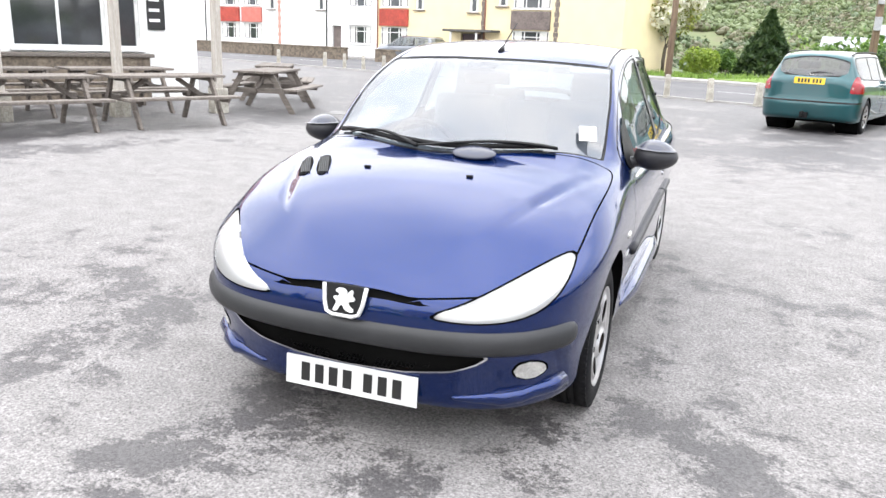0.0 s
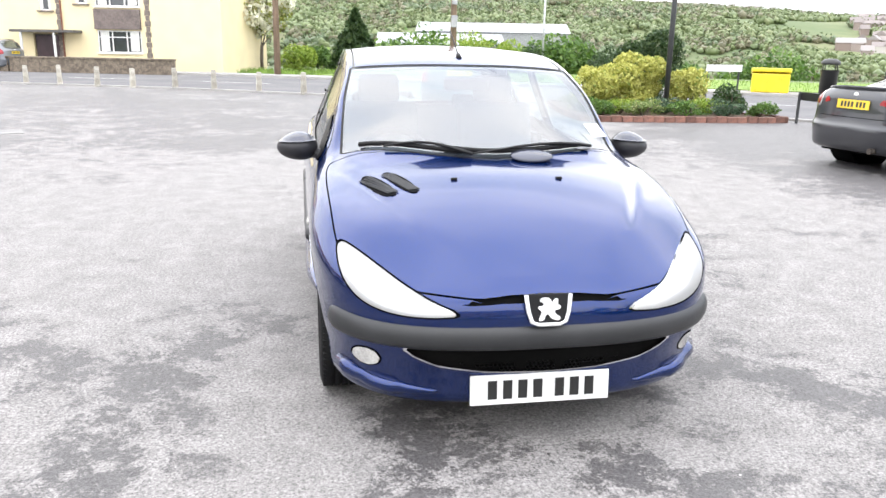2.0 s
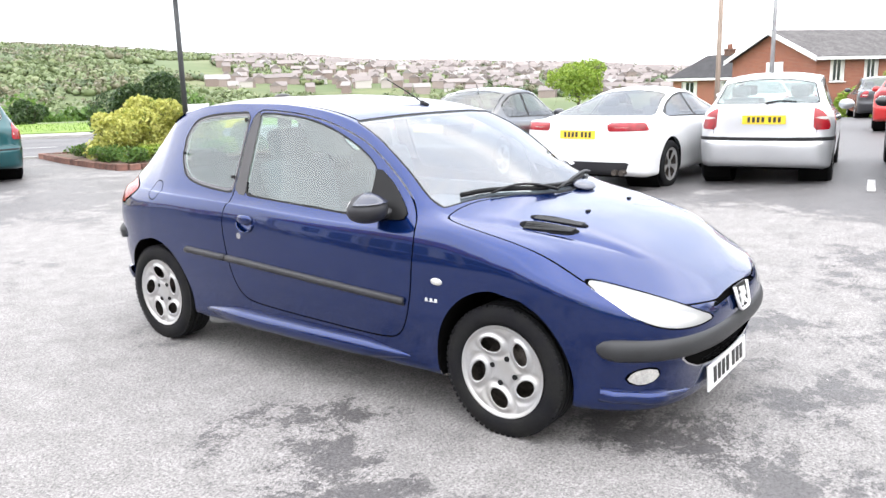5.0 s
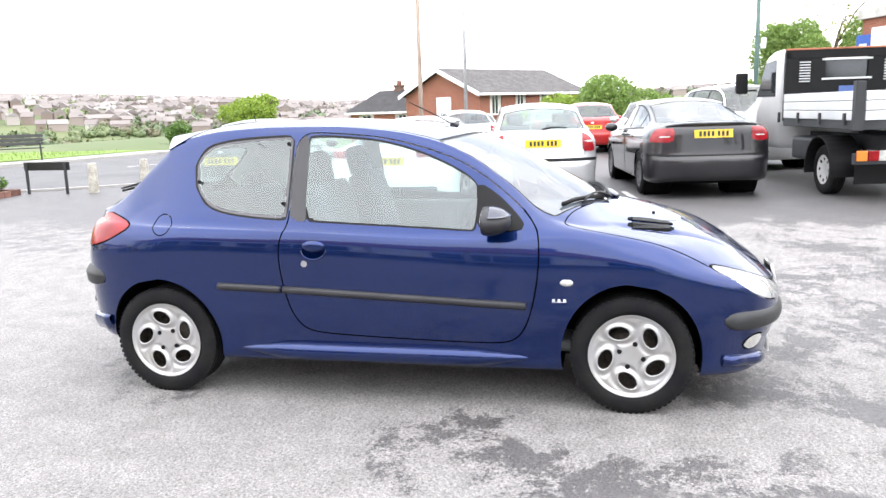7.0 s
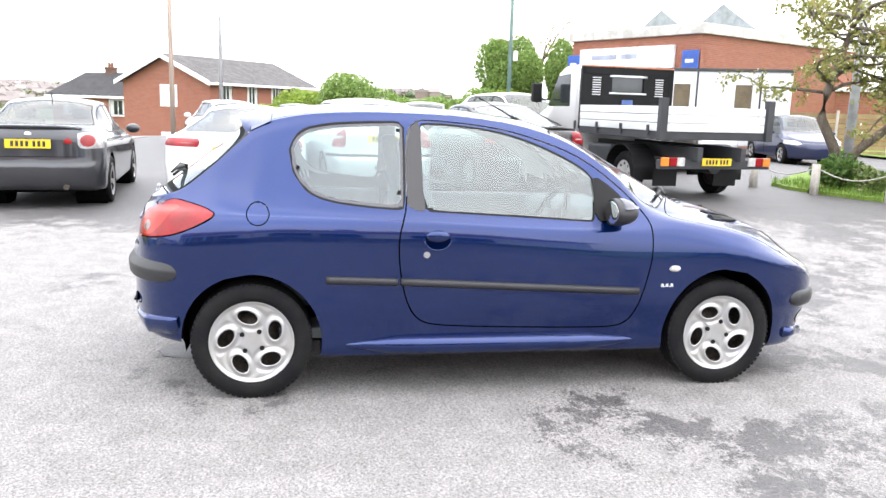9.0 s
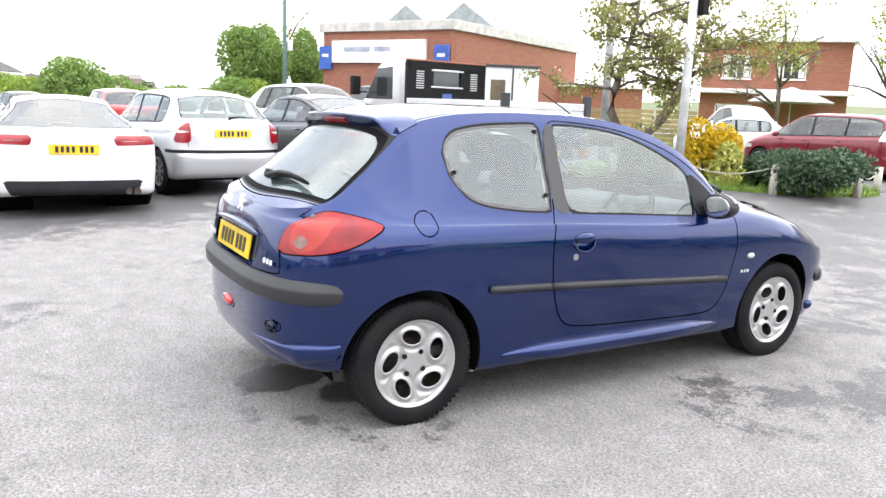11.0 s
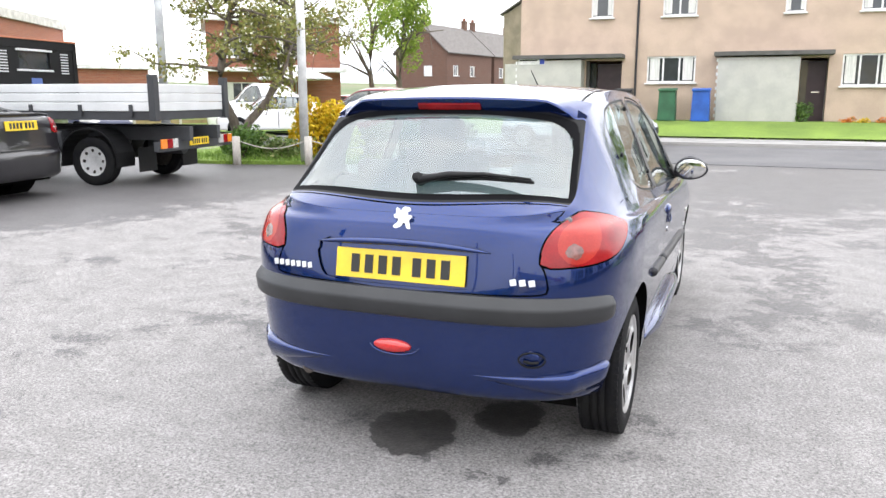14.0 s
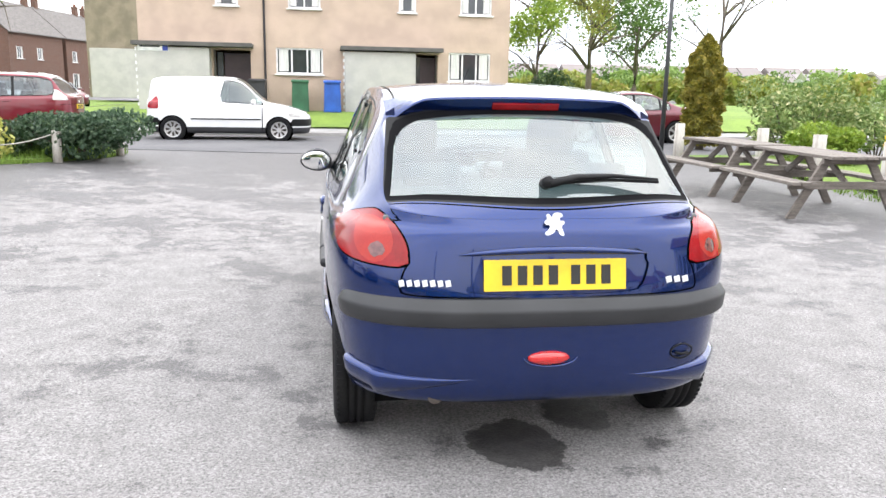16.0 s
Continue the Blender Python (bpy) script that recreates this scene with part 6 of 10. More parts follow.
def parked_car(name, label, m, color, W=.86, yf=-2.1, yr=2.1, axles=(-1.3, 1.25), profile=(), belt=(), roof_x=.58, screen=(-.9, -.2), rear=(1.3, 1.75), pillars=(0.35,), side_end=1.5,
               lamp=((.55, .75), (.85, .95)), plate_z=.75, wheel="plain", wheel_r=.31, strip_z=None, black_low=False, spoiler=None, exhaust=None, rear_wiper=False, glass=None, group="parked cars",
               lamp_kind="box", nose_lamp=((.45, .60), (.80, .74)), lens=None, roof_rails=False, no_rear_glass=False, mirror=True, plate=True, side_strip=None, tow=False, lamp_wrap=.22, dots=(), badge=True, aerial=False, diffuser=None):
    car = tagged(empty(name, m), label, "car", group)
    glass = glass or GLASS
    zc, zb = pchip(profile), pchip(belt)
    z_top = max(z for _, z in profile)

    def zlim(y, v, drop):
        return np.minimum(v, zc(y) - drop)

    def k_up(y):
        return np.clip((zc(y) - zb(y)) / (z_top - zb(y)), 0, 1)

    def x8(y):
        return (W - .15) + (roof_x - (W - .15)) * ss(k_up(y) * 1.15)

    def z8(y):
        return zc(y) - (.012 + .05 * ss(k_up(y)))

    cf, cr = yf + .75, yr - .55
    full, tip = const(W), pchip([(yf, .96), (cf, 1), (cr, 1), (yr, .97)])

    def w(v):
        return lambda y: v * tip(y)

    def lv(a, b, c):
        f = pchip([(yf, a), (yf + .5, b), (yr - .5, b), (yr, c)])
        return lambda y: zlim(y, f(y), .10)
    rings = [ring(yf + .12, yr - .10, cf, cr, 2.8, 3.6, w(W - .10), lv(.19, .20, .26), 18, 60), ring(yf + .05, yr - .04, cf, cr, 2.8, 3.8, w(W - .025), lv(.23, .24, .30), 18, 60),
             ring(yf + .015, yr - .012, cf, cr, 2.8, 3.8, w(W - .012), lv(.36, .38, .40), 18, 60), ring(yf, yr, cf, cr, 2.8, 3.8, w(W), lv(.50, .54, .54), 18, 60),
             ring(yf + .02, yr - .040, cf, cr, 2.8, 3.8, w(W), lv(.60, .66, .60), 18, 60), ring(yf + .06, yr - .055, cf, cr, 2.7, 3.8, w(W - .005), lambda y: zlim(y, .5 * (.68 + zb(y)), .075), 18, 60),
             ring(yf + .10, yr - .06, cf, cr, 2.6, 3.6, w(W - .03), lambda y: zlim(y, zb(y) - .05, .045), 18, 60), ring(yf + .13, yr - .08, cf, cr, 2.5, 3.4, w(W - .075), lambda y: zlim(y, zb(y) + .005, .022), 18, 60)]
    r8, k8 = ring(yf + .17, yr - .105, cf, cr, 2.4, 3.0, x8, z8, 18, 60)
    c8 = zc(r8[:, 1])
    r8[:, 2] = c8 + (z8(r8[:, 1]) - c8) * np.clip(k8, 0, 1) ** 2.3
    rings.append((r8, k8))
    sk, plain = loft(rings, x8, zc, sub=3, cap_rows=9), loft(rings, x8, zc, sub=3, cap_rows=9)

    def arch(s, y0, r):
        return np.minimum(r - np.hypot(s.V[:, 1] - y0, s.V[:, 2] - wheel_r), s.V[:, 0] - .5)

    def side_glass(s):
        x, y, z = s.V.T
        return np.minimum.reduce([z - (zb(y) + .035), z8(y) - .05 - z, x - .4, 8.15 - s.S, s.S - 6.5, (side_end - .25 * (z - zb(y))) - y, y - (screen[0] + .10)])

    def front_glass(s):
        x, y, z = s.V.T
        return np.minimum.reduce([y - (screen[0] + .09 * (x / .6) ** 2), (screen[1] + .07 * (x / .5) ** 2) - y, x8(y) - .035 - x, s.S - 7.9])

    def back_glass(s):
        x, y, z = s.V.T
        return np.minimum.reduce([y - (rear[0] + .02 * (x / .5) ** 2), (rear[1] - .02 * (x / .5) ** 2) - y, x8(y) - .04 - x, s.S - 7.9])
    for s in (sk, plain):
        for y0 in axles:
            s.cut(arch(s, y0, wheel_r + .045), "arch")
        s.cut(side_glass(s) + .022, "seal"), s.cut(side_glass(s), "glass", ("seal",))
        s.cut(front_glass(s) + .016, "seal"), s.cut(front_glass(s), "windscreen", ("seal",))
        if not no_rear_glass:
            s.cut(back_glass(s) + .016, "seal"), s.cut(back_glass(s), "rear_window", ("seal",))
    for yp in pillars:
        x, y, z = sk.V.T
        sk.cut(np.minimum(.035 - np.abs(y - yp + .10 * (z - zb(y))), z - zb(y)), "pillar", ("glass",))
        x, y, z = plain.V.T
        plain.cut(np.minimum(.035 - np.abs(y - yp + .10 * (z - zb(y))), z - zb(y)), "body", ("glass",))
    # door joints
    for yd in (*pillars, screen[0] + .12):
        def df(s=sk, yd=yd):
            return np.minimum.reduce([.30 - np.abs(s.V[:, 2] - .58), .02 - 0 * s.V[:, 0], s.V[:, 0] - .5, .02 - np.abs(s.V[:, 1] - yd)])
        sk.cut(df() - .0, "line")
        sk.cut(np.minimum(np.abs(sk.V[:, 1] - yd) - .005, df()), "body", ("line",))
    # joints of the boot lid and the top of the rear bumper
    bz = lamp[0][1] - .10
    for fld in (lambda: np.minimum.reduce([.0045 - np.abs(sk.V[:, 2] - bz), sk.V[:, 1] - (yr - .50)]),
                lambda: np.minimum.reduce([.0045 - np.abs(sk.V[:, 0] - (lamp[0][0] + .045)), sk.V[:, 1] - (yr - .24), sk.V[:, 2] - bz, 8.4 - sk.S])):
        sk.cut(fld(), "line", ("body",))
    if diffuser:
        dx, z0, z1 = diffuser
        sk.cut(np.minimum.reduce([dx - .5 * (z1 - sk.V[:, 2]) - sk.V[:, 0], sk.V[:, 2] - z0, z1 - sk.V[:, 2], sk.V[:, 1] - (yr - .5)]), "low")
    if black_low:
        sk.cut(np.minimum(black_low - sk.V[:, 2], 1), "low")
    (lx0, lz0), (lx1, lz1) = lamp
    if lamp_kind == "side":
        back = np.array([(lx0, lz0), (1.2, lz0), (1.2, lz1), (lx0 + .03, lz1)])
        sk.cut(np.minimum(inside_by(sk.xz(), back), sk.V[:, 1] - (yr - .42)), "lamp")
    elif lamp_kind == "round":
        sk.cut(np.minimum(inside_by(sk.xz(), chaikin([(lx0, lz0), (lx1 + .2, lz0), (lx1 + .2, lz1), (lx0, lz1)], 1)), sk.V[:, 1] - (yr - .30)), "lamp")
    else:
        sk.cut(np.minimum(inside_by(sk.xz(), chaikin([(lx0 + .01, lz0), (lx1 + .15, lz0 + .01), (lx1 + .15, lz1), (lx0, lz1)], 0)), sk.V[:, 1] - (yr - lamp_wrap) - .25 * np.clip(sk.V[:, 2] - lz0, 0, 1)), "lamp")
    if not lens and not dots:
        lh = lz1 - lz0
        sk.cut(np.minimum.reduce([.10 * lh - np.abs(sk.V[:, 2] - lz0 - .36 * lh), sk.V[:, 1] - (yr - .16), sk.V[:, 0] - lx0 - .03]), "pale_band", ("lamp",))
    for k, (dx, dz, dw, dh, mat) in enumerate(dots):
        sk.cut(np.minimum((1 - np.hypot((sk.V[:, 0] - dx) / dw, (sk.V[:, 2] - dz) / dh)) * min(dw, dh), sk.V[:, 1] - (yr - .4)), "dot%d" % k, ("body", "lamp"))
    (hx0, hz0), (hx1, hz1) = nose_lamp
    sk.cut(np.minimum(inside_by(sk.xz(), chaikin([(hx0, hz0), (hx1 + .1, hz0 + .03), (hx1 + .1, hz1), (hx0 + .08, hz1)], 1)), (yf + .55) - sk.V[:, 1]), "headlamp")
    if strip_z:
        z0, z1 = strip_z
        sk.cut(np.minimum(sk.V[:, 2] - z0, z1 - sk.V[:, 2]) + np.minimum(0, np.maximum(sk.V[:, 1] - (yr - .45), (yf + .5) - sk.V[:, 1])) * 5, "strip")
    sk.panel("body", ("body",), color, car)
    sk.cut(-sk.V[:, 1], "strip_nose", ("strip",))
    sk.panel("bumper_strip", "strip", BLACK_TRIM, car, out=.008)
    sk.panel("bumper_strip", "strip_nose", BLACK_TRIM, car, out=.008)
    sk.panel("lower_trim", "low", GREY_PLASTIC, car)
    sk.panel("window_seal", ("seal", "pillar"), BLACK_TRIM, car)
    for side_ in ("left", "right"):
        g_ = sk.panel("side_window", "glass", glass, car, side_, out=-.002)
        if g_:
            g_.visible_shadow = False
        tl = sk.panel("tail_light", "lamp", lens or PARK_LENS, car, side_, out=.005, label="red tail light")
        if tl:
            sk.panel("reversing_lens", "pale_band", PALE_LENS, tl, side_, out=.0055)
        sk.panel("headlight", "headlamp", PALE_LENS, car, side_, out=.004)
        for k, (dx, dz, dw, dh, mat) in enumerate(dots):
            sk.panel("lamp_lens", "dot%d" % k, mat, car, side_, out=.006)
    if badge:
        bm = bmesh.new()
        bmesh.ops.create_uvsphere(bm, u_segments=16, v_segments=8, radius=1, matrix=Matrix.Translation((0, sk.skin_y(0, plate_z + .12, True) + .002, plate_z + .12)) @ Matrix.Diagonal((.042, .006, .030, 1)))
        part("badge", bm, SILVER_BADGE, car, smooth=True)
    if aerial:
        bm = bmesh.new()
        za = float(zc(np.array([rear[0] - .08]))[0])
        sweep(bm, [(0, rear[0] - .10, za - .01), (0, rear[0] - .02, za + .09)], .008, 6)
        part("aerial", bm, BLACK_TRIM, car)
    for nm, lb in (("windscreen", "windscreen"), ("rear_window", "rear_window")):
        g_ = sk.panel(nm, lb, glass if nm == "windscreen" else glass, car, out=-.002)
        if g_:
            g_.visible_shadow = False
    body_lining(plain, ("arch", "glass", "windscreen", "rear_window"), car, screen[0] + .15, rear[1] - .06, float(zb(np.array([0.0]))[0]) + .03)
    for y0 in axles:
        for sx in (-1, 1):
            bm = bmesh.new()
            rod(bm, (sx * (W - .05), y0, wheel_r), (sx * .42, y0, wheel_r), wheel_r + .055, n=24, caps=False)
            lathe_cap = bmesh.ops.create_circle(bm, cap_ends=True, segments=24, radius=wheel_r + .055, matrix=Matrix.Translation((sx * .42, y0, wheel_r)) @ Euler((0, radians(90), 0)).to_matrix().to_4x4())
            part("wheel_arch_liner", bm, SHADOW_BLACK, car)
    bm = bmesh.new()
    box(bm, (0, (yf + yr) / 2, .23), (2 * W - .4, yr - yf - .5, .06), .01)
    part("underbody", bm, SHADOW_BLACK, car)
    for y0 in axles:
        add_wheel(car, wheel, pose(-(W - .105), y0, wheel_r, 0, 0, 180))
        add_wheel(car, wheel, pose(W - .105, y0, wheel_r, 25, 0, 0))
    if plate:
        number_plate(car, sk.skin_y(0, plate_z, True) + .006, plate_z, True, tilt=4)
    # simple cabin: seats and dashboard
    zf = zb(np.array([0.0]))[0]
    for x in (-.37, .37):
        for y0 in ((axles[0] + 1.35,) if no_rear_glass else (axles[0] + 1.35, min(axles[0] + 2.15, rear[0] - .42))):
            bm = bmesh.new()
            box(bm, (x, y0 + .28, zf - .12), (.46, .13, .62), .05, (-14, 0, 0))
            box(bm, (x, y0 + .36, min(zf + .28, float(zc(np.array([y0 + .4]))[0]) - .17)), (.24, .09, .15), .04, (-10, 0, 0))
            box(bm, (x, y0, zf - .42), (.46, .48, .14), .05)
            part("seat", bm, SEAT_CLOTH, car, smooth=True)
    bm = bmesh.new()
    box(bm, (0, screen[0] + .22, zf - .10), (2 * W - .4, .42, .16), .05)
    part("dashboard", bm, DASH, car, smooth=True)
    if mirror:
        for sx in (-1, 1):
            bm = bmesh.new()
            bmesh.ops.create_uvsphere(bm, u_segments=14, v_segments=10, radius=1, matrix=Matrix.Translation((sx * (W + .07), screen[0] + .32, zb(np.array([screen[0] + .3]))[0] + .07)) @ Matrix.Diagonal((.11, .07, .075, 1)))
            part("door_mirror", bm, color, car, smooth=True)
    for sx in (-1, 1):
        for yp in pillars:
            bm = bmesh.new()
            zz = float(zb(np.array([yp]))[0]) - .10
            xx = sk.skin_x(yp - .12, zz)
            sweep(bm, [(sx * xx, yp - .05, zz), (sx * (xx + .02), yp - .10, zz + .004), (sx * (xx + .02), yp - .18, zz), (sx * xx, yp - .22, zz - .002)], .012, 6)
            part("door_handle", bm, color, car, smooth=True)
    if spoiler:
        y0, z0, w0 = spoiler
        bm = bmesh.new()
        rows = []
        for x in np.linspace(-w0, w0, 17):
            k = abs(x / w0)
            yy, zz = y0 + .03 - .10 * k ** 2.5, z0 - .014 - .030 * k ** 4
            rows.append([bm.verts.new(p) for p in ((x, yy - .13, zz - .035), (x, yy - .04, zz - .010), (x, yy + .035, zz + .006), (x, yy + .04, zz - .008), (x, yy + .015, zz - .055))])
        for a, b in zip(rows, rows[1:]):
            for q in range(4):
                bm.faces.new((a[q], a[q + 1], b[q + 1], b[q]))
        bmesh.ops.recalc_face_normals(bm, faces=bm.faces[:])
        part("spoiler", bm, color, car, "boot spoiler")
    if exhaust is not None:
        bm = bmesh.new()
        for ex in exhaust:
            rod(bm, (ex, yr - .25, .30), (ex, yr + .01, .29), .036, n=16)
        part("exhaust", bm, STEEL_DARK, car, "exhaust pipe")
    if rear_wiper:
        y0, z0 = rear_wiper
        bm = bmesh.new()
        sweep(bm, [(0, y0, z0), (-.14, y0 - .01, z0 + .03), (-.36, y0 - .015, z0 + .02)], lambda t: .014 * (1 - t) + .006, 6)
        part("rear_wiper", bm, BLACK_TRIM, car, smooth=True)
    if roof_rails:
        for sx in (-1, 1):
            bm = bmesh.new()
            ps = [(sx * float(x8(np.array([y]))[0]) * .96, y, float(z8(np.array([y]))[0]) + .045) for y in np.linspace(screen[1] + .15, rear[0] - .1, 9)]
            sweep(bm, ps, .014, 8)
            part("roof_rail", bm, BLACK_TRIM, car, smooth=True)
    if side_strip:
        for sx in (-1, 1):
            bm = bmesh.new()
            ps = [(sx * (sk.skin_x(y, side_strip) + .004), y, side_strip) for y in np.linspace(axles[0] + .45, axles[1] - .45, 9)]
            sweep(bm, ps, .018, 6)
            part("side_strip", bm, BLACK_TRIM, car, smooth=True)
    if tow:
        bm = bmesh.new()
        sweep(bm, [(0, yr - .2, .30), (0, yr + .06, .30), (0, yr + .10, .36), (0, yr + .10, .40)], .02, 8)
        box(bm, (.0, yr + .02, .33), (.14, .04, .10), .01)
        part("tow_bar", bm, BLACK_TRIM, car, "black tow bar")
    return car


STEEL_RIM = surf("grey_steel_rim", (0.16, 0.16, 0.17), rough=0.5, metal=0.4)
wheel_kind("plain", .31, .205, .20, spoke_gaps(5, .07, .17, .55), bolts=5, detail=False)
wheel_kind("multi", .31, .205, .20, spoke_gaps(8, .06, .175, .5), bolts=5, detail=False)
wheel_kind("star", .32, .225, .22, spoke_gaps(5, .06, .19, .62, turn=.3), bolts=5, detail=False)
wheel_kind("steel", .30, .19, .19, oval_holes(8, .145, .02, .02, 0), rim=STEEL_RIM, bolts=5, detail=False)
wheel_kind("truck", .345, .205, .20, oval_holes(8, .15, .024, .024, 0), rim=surf("white_steel_rim", (.55, .55, .55), rough=.5, metal=.2), bolts=6, detail=False)

C_GREY = car_paint("dark_grey_metallic", (.030, .031, .037), .4)
C_WHITE = car_paint("white_gloss", (.78, .78, .79), 0)
C_SILVER = car_paint("silver_metallic", (.58, .59, .61), .6)
C_BLACK = car_paint("black_violet_gloss", (.010, .009, .012), .1)
C_TEAL = car_paint("teal_green_metallic", (.006, .066, .076), .4)
C_RED = car_paint("deep_red_gloss", (.16, .008, .018), .3)
C_MAROON = car_paint("maroon_gloss", (.11, .010, .020), .3)
C_BRIGHT_RED = car_paint("bright_red_gloss", (.45, .015, .015), 0)
C_MIDGREY = car_paint("mid_grey_metallic", (.15, .16, .18), .5)
C_NAVY = car_paint("navy_gloss", (.012, .018, .06), .3)


def saloon(yf=-2.2, yr=2.2, top=1.42, deck=.98, hood=.70, cowl=.96, s0=-1.05, s1=-.35, r0=.72, r1=1.38, belt0=.86, belt1=.95):
    return dict(yf=yf, yr=yr, profile=[(yf + .17, hood), (yf + .6, hood + .12), (s0 - .05, cowl - .01), (s0, cowl), (s1, top - .04), (s1 + .25, top - .005), (.15, top), (r0 - .1, top - .03), (r0 + .05, top - .075), (r1, deck + .03), (r1 + .06, deck + .015), (yr - .2, deck), (yr - .105, deck - .02)],
                belt=[(yf + .1, hood - .02), (s0, belt0), (yr - .1, belt1)], screen=(s0, s1), rear=(r0, r1), side_end=r1 - .30)


def hatch(yf=-2.0, yr=1.95, top=1.45, hood=.74, cowl=.98, s0=-.95, s1=-.25, r0=1.25, r1=1.72, belt0=.87, belt1=.98, low=1.0):
    return dict(yf=yf, yr=yr, profile=[(yf + .17, hood), (yf + .55, hood + .13), (s0 - .05, cowl - .01), (s0, cowl), (s1, top - .045), (s1 + .25, top - .005), (.3, top), (r0 - .35, top - .02), (r0 - .05, top - .075), (r1, low + .03), (yr - .16, low), (yr - .105, low - .03)],
                belt=[(yf + .1, hood - .02), (s0, belt0), (yr - .1, belt1)], screen=(s0, s1), rear=(r0, r1), side_end=r0 - .02)


def park(x, y, heading):
    """Stands a car with its tail at (x, y) and its nose along heading, in degrees left of +x."""
    return lambda yr: (lambda a: pose(x + math.cos(a) * yr, y + math.sin(a) * yr, float(land((x + math.cos(a) * yr, y + math.sin(a) * yr))[0]), 0, 0, heading + 90))(radians(heading))


def put(name, label, place, color, shape, **kw):
    kw = {**shape, **kw}
    return parked_car(name, label, place(kw["yr"]), color, **kw)


put("saloon_car", "dark grey metallic saloon with a boot spoiler, parked in a bay", park(5.93, 4.42, 6), C_GREY, saloon(-2.2, 2.2, 1.41, 1.02, r0=.62, r1=1.30), W=.86, axles=(-1.35, 1.32),
    lamp=((.56, .77), (.86, .97)), lens=SMOKE_LENS, lamp_wrap=.34, dots=((.675, .870, .085, .075, RED_LENS), (.455, .865, .050, .045, RED_LENS)), aerial=True, plate_z=.83, wheel="star", wheel_r=.32, spoiler=(2.02, 1.065, .60), exhaust=(-.42,), pillars=(.20,), glass=DARK_GLASS)
put("coupe_car", "white coupe parked in a bay beside other cars", park(6.0, 1.95, -1), C_WHITE, saloon(-2.3, 2.3, 1.37, .96, s0=-1.15, s1=-.25, r0=.55, r1=1.55, belt1=.98), W=.93, axles=(-1.45, 1.30), roof_x=.56,
    lamp=((.42, .815), (.90, .925)), lamp_wrap=.30, plate_z=.77, wheel="star", wheel_r=.33, diffuser=(.74, .24, .42), exhaust=(-.66, -.56), pillars=(.25,), glass=DARK_GLASS)
put("hatchback_car", "silver white five-door hatchback with a black bumper strip", park(7.05, -.15, 9), C_SILVER, hatch(-2.0, 1.96, 1.45, r0=1.30, r1=1.68, low=1.02), W=.82, axles=(-1.23, 1.23),
    lamp=((.57, .72), (.80, 1.03)), lamp_wrap=.24, dots=((.70, .865, .12, .020, PALE_LENS), (.69, .80, .10, .014, PALE_LENS)), plate_z=.85, wheel="multi", wheel_r=.30, strip_z=(.585, .63), pillars=(.18, .95), rear_wiper=(1.76, 1.05))
put("saloon_car", "black hatchback saloon with dark steel wheels in a parking bay", park(6.85, -2.5, 9), C_BLACK, saloon(-2.2, 2.25, 1.41, 1.03, r0=.62, r1=1.62, belt1=.98), W=.855, axles=(-1.33, 1.31),
    lamp=((.52, .79), (.84, .98)), lamp_wrap=.30, plate_z=.90, wheel="steel", wheel_r=.305, strip_z=(.60, .635), spoiler=(2.10, 1.06, .62), pillars=(.15, .92), glass=DARK_GLASS)
put("estate_car", "teal green metallic estate car with a tow bar", park(2.30, 11.35, 72), C_TEAL, hatch(-2.25, 2.2, 1.47, r0=1.86, r1=2.05, low=1.02, s0=-1.1, s1=-.4, belt1=.97), W=.85, axles=(-1.32, 1.30),
    lamp=((.67, .74), (.82, 1.04)), lamp_kind="side", plate_z=.93, strip_z=(.56, .585), wheel="multi", wheel_r=.31, roof_rails=True, pillars=(.0, .85), side_end=1.82, tow=True, rear_wiper=(2.14, 1.06), glass=DARK_GLASS)
put("mpv_car", "deep red people carrier parked beside the shrub bed", park(6.7, -16.3, 1), C_RED, hatch(-2.2, 2.25, 1.62, hood=.80, cowl=1.06, s0=-1.2, s1=-.35, r0=1.75, r1=2.05, low=1.10, belt0=.95, belt1=1.08), W=.87, axles=(-1.38, 1.35),
    lamp=((.66, .98), (.86, 1.34)), lamp_kind="side", plate_z=.82, wheel="star", wheel_r=.32, pillars=(.05, .95), side_end=1.85, glass=DARK_GLASS, lens=PALE_LENS)
put("van_car", "small white panel van parked at the kerb", park(5.25, -16.85, 180), C_WHITE, hatch(-2.05, 2.1, 1.62, hood=.76, cowl=1.0, s0=-.95, s1=-.25, r0=1.9, r1=1.98, low=1.2, belt0=.90, belt1=1.02), W=.85, axles=(-1.25, 1.36),
    lamp=((.70, .80), (.84, 1.15)), lamp_kind="side", plate_z=.62, wheel="multi", wheel_r=.30, black_low=.36, strip_z=(.40, .58), pillars=(), side_end=.22, no_rear_glass=True, side_strip=.56)
put("saloon_car", "dark red saloon parked at the kerb of the side road", park(-10.1, -17.4, 0), C_MAROON, saloon(-2.3, 2.3, 1.45, 1.02, r0=.70, r1=1.45), W=.87, axles=(-1.40, 1.30),
    lamp=((.5, .78), (.86, .95)), plate_z=.80, wheel="star", wheel_r=.315, pillars=(.10, .85))
put("estate_car", "grey metallic estate car parked across the main road", park(-13.8, 35.4, 161), C_MIDGREY, hatch(-2.25, 2.25, 1.47, r0=1.86, r1=2.08, low=1.02, s0=-1.1, s1=-.4), W=.85, axles=(-1.32, 1.32),
    lamp=((.68, .78), (.82, 1.10)), lamp_kind="side", plate_z=.85, wheel="multi", roof_rails=True, pillars=(.0, .85), side_end=1.82, glass=DARK_GLASS)
